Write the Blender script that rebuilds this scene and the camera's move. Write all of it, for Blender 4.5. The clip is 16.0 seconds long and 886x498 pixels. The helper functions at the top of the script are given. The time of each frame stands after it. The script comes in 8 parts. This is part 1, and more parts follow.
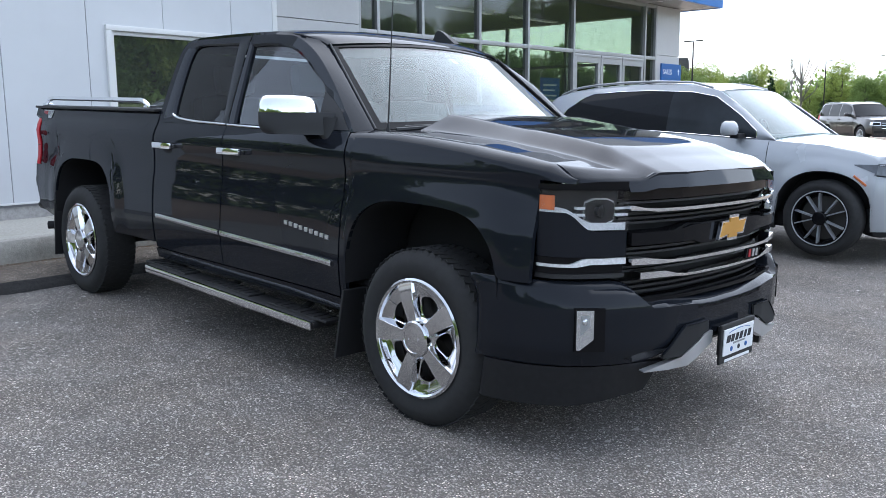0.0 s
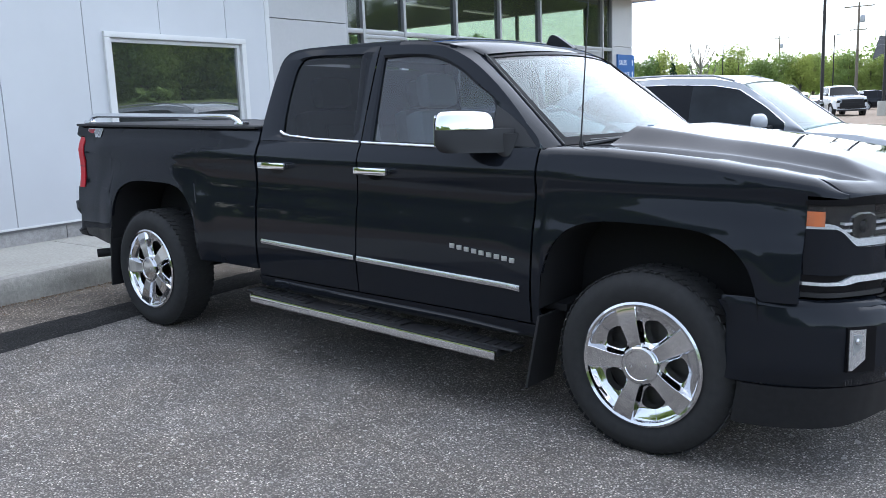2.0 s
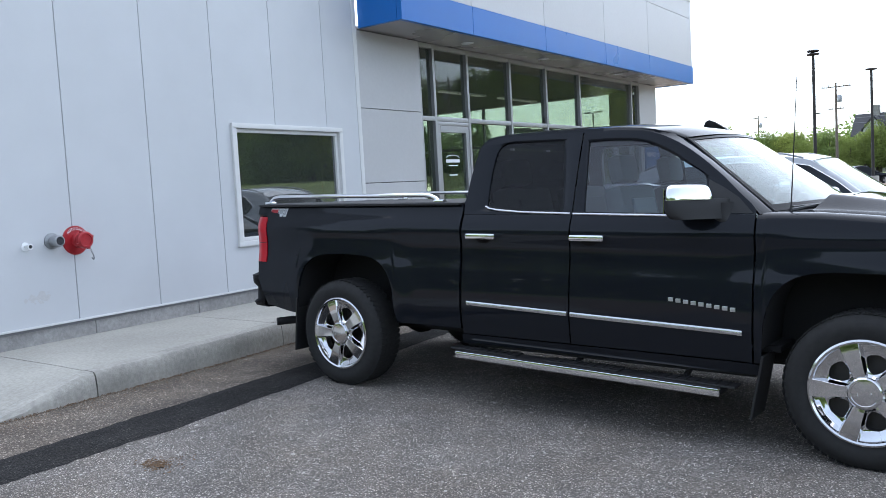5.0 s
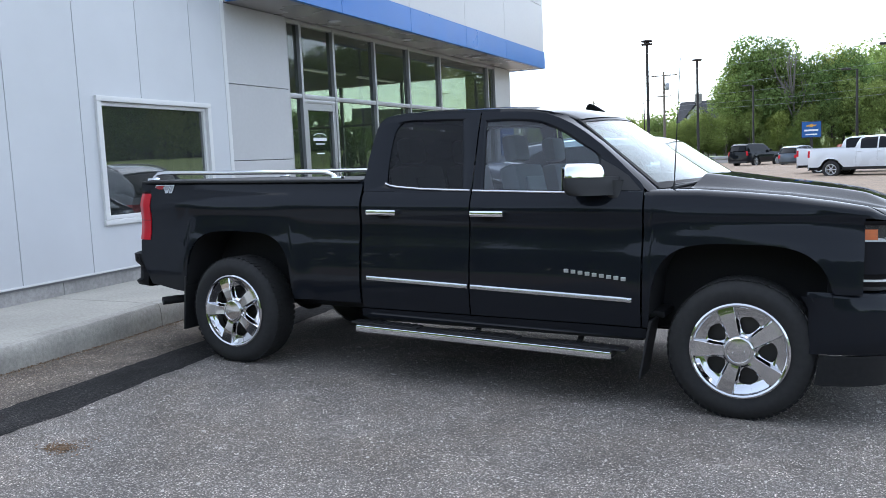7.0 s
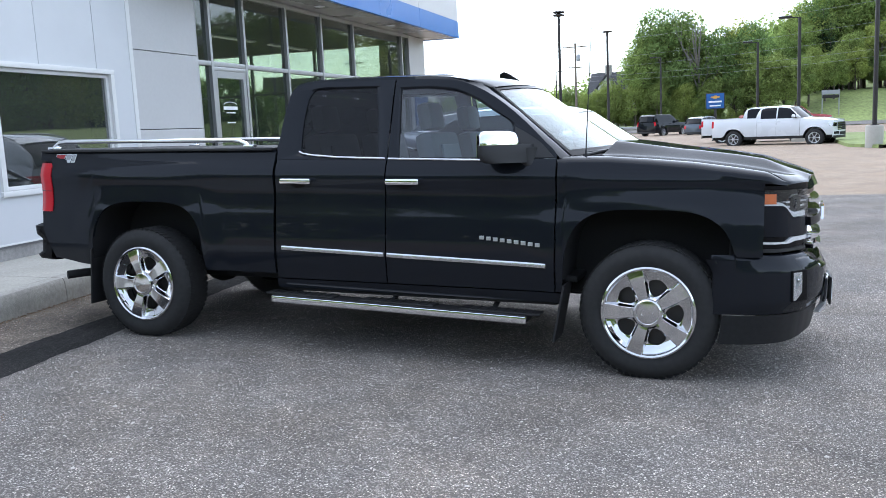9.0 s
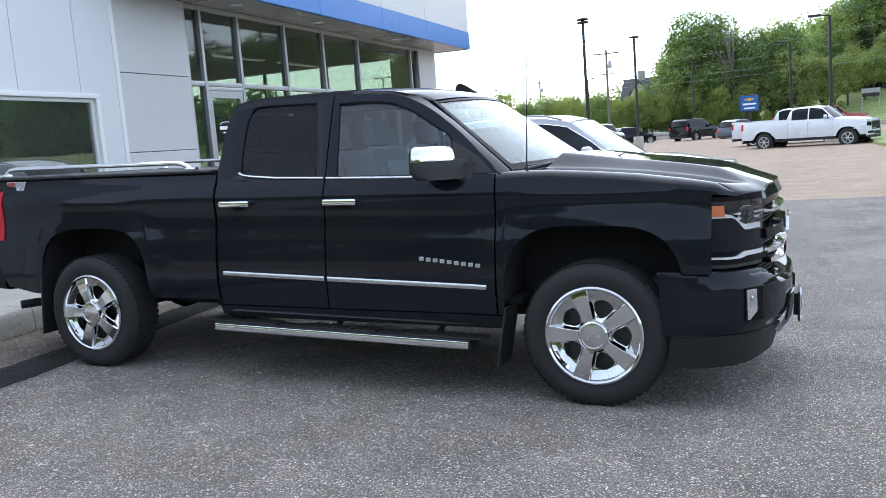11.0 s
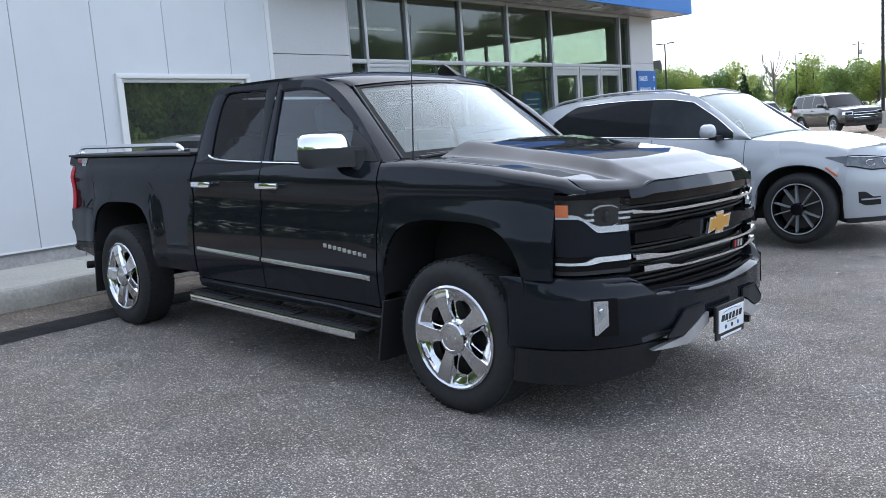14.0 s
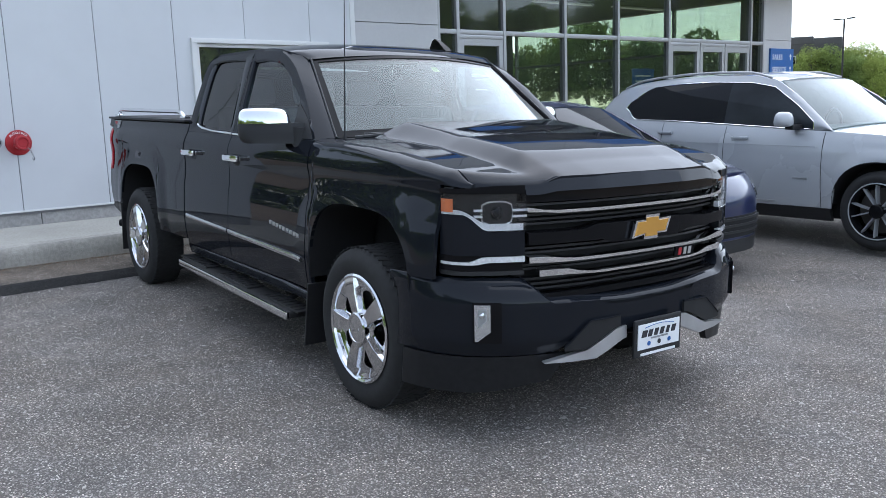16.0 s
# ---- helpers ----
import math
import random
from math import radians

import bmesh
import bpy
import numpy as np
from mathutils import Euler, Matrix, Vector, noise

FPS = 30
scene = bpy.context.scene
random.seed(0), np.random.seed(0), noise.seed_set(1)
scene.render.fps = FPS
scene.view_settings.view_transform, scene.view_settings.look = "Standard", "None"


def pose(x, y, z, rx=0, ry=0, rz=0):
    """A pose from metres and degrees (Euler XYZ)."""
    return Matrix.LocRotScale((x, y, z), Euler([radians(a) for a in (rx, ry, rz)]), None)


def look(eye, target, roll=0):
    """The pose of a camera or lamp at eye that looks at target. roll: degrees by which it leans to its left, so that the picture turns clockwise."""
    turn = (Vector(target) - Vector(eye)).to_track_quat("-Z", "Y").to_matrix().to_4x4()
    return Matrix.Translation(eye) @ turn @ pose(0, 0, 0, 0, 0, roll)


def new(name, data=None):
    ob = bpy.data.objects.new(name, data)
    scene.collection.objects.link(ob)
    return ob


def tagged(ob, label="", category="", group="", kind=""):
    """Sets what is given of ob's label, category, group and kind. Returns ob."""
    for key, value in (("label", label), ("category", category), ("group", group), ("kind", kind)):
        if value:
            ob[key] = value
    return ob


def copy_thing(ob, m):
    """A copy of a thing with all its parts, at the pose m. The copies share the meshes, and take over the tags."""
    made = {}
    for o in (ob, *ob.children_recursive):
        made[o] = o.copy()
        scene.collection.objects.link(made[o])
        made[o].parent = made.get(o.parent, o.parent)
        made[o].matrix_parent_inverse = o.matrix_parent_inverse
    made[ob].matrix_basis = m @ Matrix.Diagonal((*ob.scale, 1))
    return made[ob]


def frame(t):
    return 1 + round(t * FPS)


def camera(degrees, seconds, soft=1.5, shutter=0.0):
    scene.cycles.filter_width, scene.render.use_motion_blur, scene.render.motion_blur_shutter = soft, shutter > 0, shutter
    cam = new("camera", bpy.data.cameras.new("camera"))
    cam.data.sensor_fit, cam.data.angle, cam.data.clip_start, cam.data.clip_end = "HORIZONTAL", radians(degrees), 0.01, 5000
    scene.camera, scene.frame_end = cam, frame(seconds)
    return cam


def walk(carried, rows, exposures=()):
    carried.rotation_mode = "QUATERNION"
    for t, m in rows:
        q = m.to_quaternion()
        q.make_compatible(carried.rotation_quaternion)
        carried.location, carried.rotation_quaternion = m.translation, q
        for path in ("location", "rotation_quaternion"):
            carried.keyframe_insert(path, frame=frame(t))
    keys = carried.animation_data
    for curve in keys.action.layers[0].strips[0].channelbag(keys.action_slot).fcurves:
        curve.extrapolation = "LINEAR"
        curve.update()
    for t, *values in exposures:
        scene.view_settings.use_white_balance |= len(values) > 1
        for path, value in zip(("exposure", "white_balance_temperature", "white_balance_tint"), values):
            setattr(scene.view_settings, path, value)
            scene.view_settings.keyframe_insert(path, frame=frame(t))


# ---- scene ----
cam = camera(55.7, 16.0, soft=0.6)
# the lot falls away from the building: LEVEL turns the truck's own axes upright
LEVEL = Vector((-0.02499, -0.01881, 0.99951)).rotation_difference(Vector((0, 0, 1))).to_matrix().to_4x4()
PATH = [
    (0, (6.281, -3.522, 1.404), (4.897, -2.113, 1.085), 1.4),
    (0.5, (5.987, -3.551, 1.429), (4.685, -2.069, 1.103), 0.2),
    (1, (5.698, -3.831, 1.444), (4.525, -2.255, 1.072), -0.5),
    (1.5, (5.405, -4.053, 1.466), (4.28, -2.451, 1.058), -1),
    (2, (5.116, -4.217, 1.497), (3.896, -2.669, 1.162), -0.4),
    (2.5, (4.861, -4.429, 1.511), (3.543, -2.94, 1.296), 0.2),
    (3, (4.825, -4.652, 1.503), (3.422, -3.238, 1.332), -0.3),
    (3.5, (4.814, -4.878, 1.509), (3.393, -3.483, 1.329), -1),
    (4, (4.653, -5.103, 1.485), (3.321, -3.624, 1.293), -1.3),
    (4.2, (4.621, -5.206, 1.484), (3.334, -3.686, 1.303), -1.4),
    (6.5, (4.24, -5.903, 1.479), (3.172, -4.218, 1.334), -0.8),
    (7, (4.243, -5.901, 1.47), (3.352, -4.122, 1.274), -0.9),
    (7.5, (4.252, -5.903, 1.458), (3.498, -4.069, 1.196), -0.9),
    (8, (4.251, -5.91, 1.455), (3.535, -4.064, 1.166), -0.8),
    (8.5, (4.243, -5.906, 1.452), (3.534, -4.057, 1.17), -0.8),
    (9, (4.243, -5.909, 1.452), (3.537, -4.056, 1.184), -0.9),
    (9.5, (4.253, -5.905, 1.446), (3.556, -4.048, 1.197), -1.3),
    (9.7, (4.273, -5.904, 1.456), (3.584, -4.043, 1.205), -1.7),
    (11.8, (5.269, -5.186, 1.463), (4.262, -3.473, 1.236), -2.9),
    (12, (5.443, -5.172, 1.465), (4.362, -3.505, 1.235), -2.9),
    (12.5, (5.756, -4.891, 1.478), (4.559, -3.303, 1.269), -2.7),
    (13, (5.988, -4.577, 1.491), (4.767, -3.006, 1.291), -2.1),
    (13.5, (6.307, -4.334, 1.49), (5.009, -2.832, 1.243), -2),
    (14, (6.529, -4.071, 1.467), (5.163, -2.637, 1.186), -2.5),
    (14.5, (6.756, -3.784, 1.482), (5.342, -2.4, 1.193), -1.8),
    (15, (6.966, -3.547, 1.493), (5.465, -2.261, 1.19), -0.7),
    (15.5, (7.027, -3.25, 1.497), (5.445, -2.064, 1.195), -0.6),
    (16, (7.142, -3.002, 1.5), (5.544, -1.85, 1.157), -0.2),
]
EXPOSURE, KELVIN, TINT = 2.12, 6150, 10
walk(cam, [(t, LEVEL @ look(eye, target, roll)) for t, eye, target, roll in PATH], [(t, EXPOSURE + e, KELVIN, TINT) for t, e in ((0.0, 0.06), (1.5, 0.14), (2.5, 0.10), (3.5, -0.05), (6.5, -0.08), (7.5, 0.10), (8.0, 0.17), (9.5, 0.18), (12.0, 0.09), (12.5, 0.06), (13.0, -0.12), (13.5, 0.03), (14.0, -0.04), (15.0, -0.08), (16.0, -0.12))])

# ---- light ----
SUN_AZ, SUN_EL = 128.0, 50.0          # degrees: heading of the sun from +x towards +y, and its height
world = bpy.data.worlds.new("sky")
scene.world = world
world.use_nodes = True
wn = world.node_tree.nodes
wl = world.node_tree.links
bg = wn["Background"]
sky = wn.new("ShaderNodeTexSky")
sky.sky_type = "NISHITA"
sky.sun_disc = False
sky.sun_elevation = radians(SUN_EL)
sky.sun_rotation = radians(90 - SUN_AZ)
sky.air_density, sky.dust_density, sky.ozone_density = 1.0, 0.3, 1.0
hs = wn.new("ShaderNodeHueSaturation")
hs.inputs["Saturation"].default_value = 0.68
wl.new(sky.outputs[0], hs.inputs["Color"])
# thin bright cloud: a little brighter overhead than at the horizon
gco, gsep, gmr, gcl = wn.new("ShaderNodeTexCoord"), wn.new("ShaderNodeSeparateXYZ"), wn.new("ShaderNodeMapRange"), wn.new("ShaderNodeVectorMath")
wl.new(gco.outputs["Generated"], gsep.inputs[0])
wl.new(gsep.outputs["Z"], gmr.inputs[0])
gmr.inputs[3].default_value, gmr.inputs[4].default_value = 0.62, 0.82
gcl.operation = "SCALE"
gcl.inputs[0].default_value = (3.9, 4.28, 4.86)
# and brighter on the sun's side than away from it
gside, gboth = wn.new("ShaderNodeMapRange"), wn.new("ShaderNodeMath")
gside.inputs[1].default_value, gside.inputs[2].default_value, gside.inputs[3].default_value, gside.inputs[4].default_value = -1.0, 1.0, 0.40, 1.42
gboth.operation = "MULTIPLY"
wl.new(gsep.outputs["Y"], gside.inputs[0])
wl.new(gmr.outputs[0], gboth.inputs[0])
wl.new(gside.outputs[0], gboth.inputs[1])
wl.new(gboth.outputs[0], gcl.inputs["Scale"])
gmx = wn.new("ShaderNodeMix")
gmx.data_type = "RGBA"
gmx.inputs[0].default_value = 0.58
wl.new(hs.outputs[0], gmx.inputs[6])
wl.new(gcl.outputs[0], gmx.inputs[7])
wl.new(gmx.outputs[2], bg.inputs["Color"])
bg.inputs["Strength"].default_value = 0.13
sun_data = bpy.data.lights.new("sun", "SUN")
sun_data.energy, sun_data.angle, sun_data.color = 0.5, radians(120), (1.0, 0.95, 0.88)
sun = new("sun", sun_data)
sun.matrix_world = look((math.cos(radians(SUN_AZ)) * math.cos(radians(SUN_EL)) * 50, math.sin(radians(SUN_AZ)) * math.cos(radians(SUN_EL)) * 50, math.sin(radians(SUN_EL)) * 50), (0, 0, 0))


# ---- materials ----
def mat(name, color, rough=0.5, metal=0.0, grain=0.0, scale=8.0, bump=0.0, bscale=60.0, coat=0.0, stain=0.0, sscale=0.7, spec=0.5, vary=0.0, dist=0.01, island=False):
    """A surface with grain (fine), stain (broad) and bump, all in metres."""
    m = bpy.data.materials.new(name)
    m.use_nodes = True
    n, l = m.node_tree.nodes, m.node_tree.links
    b = n["Principled BSDF"]
    b.inputs["Roughness"].default_value, b.inputs["Metallic"].default_value = rough, metal
    b.inputs["Coat Weight"].default_value, b.inputs["Coat Roughness"].default_value = coat, 0.03
    b.inputs["Coat IOR"].default_value = 1.38
    b.inputs["Specular IOR Level"].default_value = spec
    co = n.new("ShaderNodeTexCoord")
    rgb = n.new("ShaderNodeRGB")
    rgb.outputs[0].default_value = (*color, 1)
    out = rgb.outputs[0]

    def layer(amount, sc, src, detail=6.0):
        tex = n.new("ShaderNodeTexNoise")
        tex.inputs["Scale"].default_value, tex.inputs["Detail"].default_value = sc, detail
        l.new(co.outputs["Object"], tex.inputs["Vector"])
        mr = n.new("ShaderNodeMapRange")
        mr.inputs[1].default_value, mr.inputs[2].default_value = 0.3, 0.7
        mr.inputs[3].default_value, mr.inputs[4].default_value = 1 - amount, 1 + amount
        l.new(tex.outputs["Fac"], mr.inputs[0])
        mul = n.new("ShaderNodeVectorMath")
        mul.operation = "SCALE"
        l.new(src, mul.inputs[0])
        l.new(mr.outputs[0], mul.inputs["Scale"])
        return mul.outputs[0], tex
    if grain:
        out, _ = layer(grain, scale, out)
    if stain:
        out, tx = layer(stain, sscale, out)
        rr = n.new("ShaderNodeMapRange")
        rr.inputs[3].default_value, rr.inputs[4].default_value = max(0, rough - 0.1), min(1, rough + 0.1)
        l.new(tx.outputs["Fac"], rr.inputs[0])
        l.new(rr.outputs[0], b.inputs["Roughness"])
    if vary:
        if island:
            geo = n.new("ShaderNodeNewGeometry")
            rnd = geo.outputs["Random Per Island"]
        else:
            oi = n.new("ShaderNodeObjectInfo")
            rnd = oi.outputs["Random"]
        mr = n.new("ShaderNodeMapRange")
        mr.inputs[3].default_value, mr.inputs[4].default_value = 1 - vary, 1 + vary
        l.new(rnd, mr.inputs[0])
        mul = n.new("ShaderNodeVectorMath")
        mul.operation = "SCALE"
        l.new(out, mul.inputs[0])
        l.new(mr.outputs[0], mul.inputs["Scale"])
        out = mul.outputs[0]
    l.new(out, b.inputs["Base Color"])
    if bump:
        tex = n.new("ShaderNodeTexNoise")
        tex.inputs["Scale"].default_value, tex.inputs["Detail"].default_value = bscale, 4
        l.new(co.outputs["Object"], tex.inputs["Vector"])
        bp = n.new("ShaderNodeBump")
        bp.inputs["Strength"].default_value, bp.inputs["Distance"].default_value = bump, dist
        l.new(tex.outputs["Fac"], bp.inputs["Height"])
        l.new(bp.outputs[0], b.inputs["Normal"])
    return m


def glass_mat(name, tint, base=0.04, gloss=1.0, wavy=0.0, wscale=0.9, haze=0.0):
    """A pane: tinted see-through, with a mirror reflection that grows towards grazing view. Each of its two faces takes half the tint."""
    m = bpy.data.materials.new(name)
    m.use_nodes = True
    n, l = m.node_tree.nodes, m.node_tree.links
    n.remove(n["Principled BSDF"])
    tr, gl, mx = n.new("ShaderNodeBsdfTransparent"), n.new("ShaderNodeBsdfGlossy"), n.new("ShaderNodeMixShader")
    tr.inputs[0].default_value = (*[c ** 0.5 for c in tint], 1)
    gl.inputs["Roughness"].default_value = 0.0
    gl.inputs["Color"].default_value = (gloss, gloss, gloss, 1)
    lw = n.new("ShaderNodeLayerWeight")
    lw.inputs["Blend"].default_value = 0.5
    pw = n.new("ShaderNodeMath")
    pw.operation = "POWER"
    pw.inputs[1].default_value = 5.0
    l.new(lw.outputs["Facing"], pw.inputs[0])
    mr = n.new("ShaderNodeMapRange")
    mr.inputs[3].default_value, mr.inputs[4].default_value = base, 1.0
    l.new(pw.outputs[0], mr.inputs[0])
    if wavy:
        tex = n.new("ShaderNodeTexNoise")
        tex.inputs["Scale"].default_value = wscale
        bp = n.new("ShaderNodeBump")
        bp.inputs["Strength"].default_value, bp.inputs["Distance"].default_value = wavy, 0.01
        co = n.new("ShaderNodeTexCoord")
        l.new(co.outputs["Object"], tex.inputs["Vector"])
        l.new(tex.outputs["Fac"], bp.inputs["Height"])
        l.new(bp.outputs[0], gl.inputs["Normal"])
    l.new(mr.outputs[0], mx.inputs[0])
    l.new(tr.outputs[0], mx.inputs[1])
    l.new(gl.outputs[0], mx.inputs[2])
    out = mx.outputs[0]
    if haze:
        # pale haze: a grey diffuse share mixed in to lift the pane's blacks
        df, dm = n.new("ShaderNodeBsdfDiffuse"), n.new("ShaderNodeMixShader")
        df.inputs["Color"].default_value = (0.48, 0.52, 0.50, 1)
        dm.inputs[0].default_value = haze
        l.new(out, dm.inputs[1])
        l.new(df.outputs[0], dm.inputs[2])
        out = dm.outputs[0]
    l.new(out, n["Material Output"].inputs["Surface"])
    return m


def leaf_mat(name, color, vary):
    """Leaves: they scatter light on both sides and vary from spray to spray and bough to bough."""
    m = bpy.data.materials.new(name)
    m.use_nodes = True
    n, l = m.node_tree.nodes, m.node_tree.links
    n.remove(n["Principled BSDF"])
    df, tr, mx = n.new("ShaderNodeBsdfDiffuse"), n.new("ShaderNodeBsdfTranslucent"), n.new("ShaderNodeMixShader")
    mx.inputs[0].default_value = 0.5
    geo, co, tex = n.new("ShaderNodeNewGeometry"), n.new("ShaderNodeTexCoord"), n.new("ShaderNodeTexNoise")
    tex.inputs["Scale"].default_value = 0.4
    l.new(co.outputs["Object"], tex.inputs["Vector"])
    add = n.new("ShaderNodeMath")
    add.operation = "ADD"
    l.new(geo.outputs["Random Per Island"], add.inputs[0])
    l.new(tex.outputs["Fac"], add.inputs[1])
    mr = n.new("ShaderNodeMapRange")
    mr.inputs[1].default_value, mr.inputs[2].default_value = 0.3, 1.7
    mr.inputs[3].default_value, mr.inputs[4].default_value = 1 - vary, 1 + vary
    l.new(add.outputs[0], mr.inputs[0])
    tone, each = n.new("ShaderNodeMix"), n.new("ShaderNodeObjectInfo")
    tone.data_type = "RGBA"
    l.new(each.outputs["Random"], tone.inputs[0])
    tone.inputs[6].default_value = (color[0] * 0.72, color[1] * 0.80, color[2] * 0.85, 1)
    tone.inputs[7].default_value = (color[0] * 1.45, color[1] * 1.32, color[2] * 1.10, 1)
    mul = n.new("ShaderNodeVectorMath")
    mul.operation = "SCALE"
    l.new(tone.outputs[2], mul.inputs[0])
    l.new(mr.outputs[0], mul.inputs["Scale"])
    for sh_ in (df, tr):
        l.new(mul.outputs[0], sh_.inputs["Color"])
    l.new(df.outputs[0], mx.inputs[1])
    l.new(tr.outputs[0], mx.inputs[2])
    l.new(mx.outputs[0], n["Material Output"].inputs["Surface"])
    return m


def ground_mat(name, base, stone, tar=0.0, speck=0.35, scale=95.0, stain=0.25, warm=(1.0, 1.0, 1.0)):
    """Asphalt: dark binder with pale chippings, worn and stained in broad patches."""
    m = bpy.data.materials.new(name)
    m.use_nodes = True
    n, l = m.node_tree.nodes, m.node_tree.links
    b = n["Principled BSDF"]
    b.inputs["Roughness"].default_value = 0.9
    b.inputs["Specular IOR Level"].default_value = 0.3
    co = n.new("ShaderNodeTexCoord")

    def tex(kind, sc, **kw):
        t = n.new(kind)
        t.inputs["Scale"].default_value = sc
        for k, v in kw.items():
            t.inputs[k].default_value = v
        l.new(co.outputs["Object"], t.inputs["Vector"])
        return t

    def ramp(src, a, c, lo=0.0, hi=1.0):
        r = n.new("ShaderNodeMapRange")
        for i, v in ((1, a), (2, c), (3, lo), (4, hi)):
            r.inputs[i].default_value = v
        l.new(src, r.inputs[0])
        return r.outputs[0]

    def mix(f, x, y, kind="MIX"):
        k = n.new("ShaderNodeMix")
        k.data_type, k.blend_type = "RGBA", kind
        if isinstance(f, float):
            k.inputs[0].default_value = f
        else:
            l.new(f, k.inputs[0])
        for sock, v in ((k.inputs[6], x), (k.inputs[7], y)):
            if isinstance(v, tuple):
                sock.default_value = (*v, 1)
            else:
                l.new(v, sock)
        return k.outputs[2]
    vor = tex("ShaderNodeTexVoronoi", scale)
    sep = n.new("ShaderNodeSeparateColor")
    l.new(vor.outputs["Color"], sep.inputs[0])
    # every stone has its own grey; a few are pale
    grey = ramp(sep.outputs[0], 0.0, 1.0)
    pale = ramp(sep.outputs[1], 1 - speck * 0.35, 1 - speck * 0.2)
    edge = ramp(vor.outputs["Distance"], 0.58, 0.40)
    body = mix(edge, tuple(0.72 * c for c in base), mix(grey, tuple(0.62 * c for c in base), tuple(0.6 * c + 0.4 * d for c, d in zip(base, stone))))
    both = n.new("ShaderNodeMath")
    both.operation = "MULTIPLY"
    l.new(pale, both.inputs[0])
    l.new(edge, both.inputs[1])
    col = mix(both.outputs[0], body, stone)
    fine = ramp(tex("ShaderNodeTexNoise", 260.0, Detail=3.0).outputs["Fac"], 0.3, 0.7, 0.75, 1.25)
    col = mix(1.0, col, fine, "MULTIPLY")
    for sc, amt in ((0.35, stain * 0.5), (1.3, stain * 0.9), (5.0, stain * 0.6)):
        col = mix(1.0, col, ramp(tex("ShaderNodeTexNoise", sc, Detail=5.0).outputs["Fac"], 0.3, 0.7, 1 - amt, 1 + amt), "MULTIPLY")
    sand = ramp(tex("ShaderNodeTexNoise", 1.1, Detail=7.0, Roughness=0.65).outputs["Fac"], 0.30, 0.72, 0.0, 0.42)
    col = mix(sand, col, mix(1.0, col, (1.15, 0.98, 0.78), "MULTIPLY"))
    l.new(col, b.inputs["Base Color"])
    bp = n.new("ShaderNodeBump")
    bp.inputs["Strength"].default_value, bp.inputs["Distance"].default_value = 1.0, 0.008
    l.new(vor.outputs["Distance"], bp.inputs["Height"])
    bp.invert = True
    l.new(bp.outputs[0], b.inputs["Normal"])
    return m


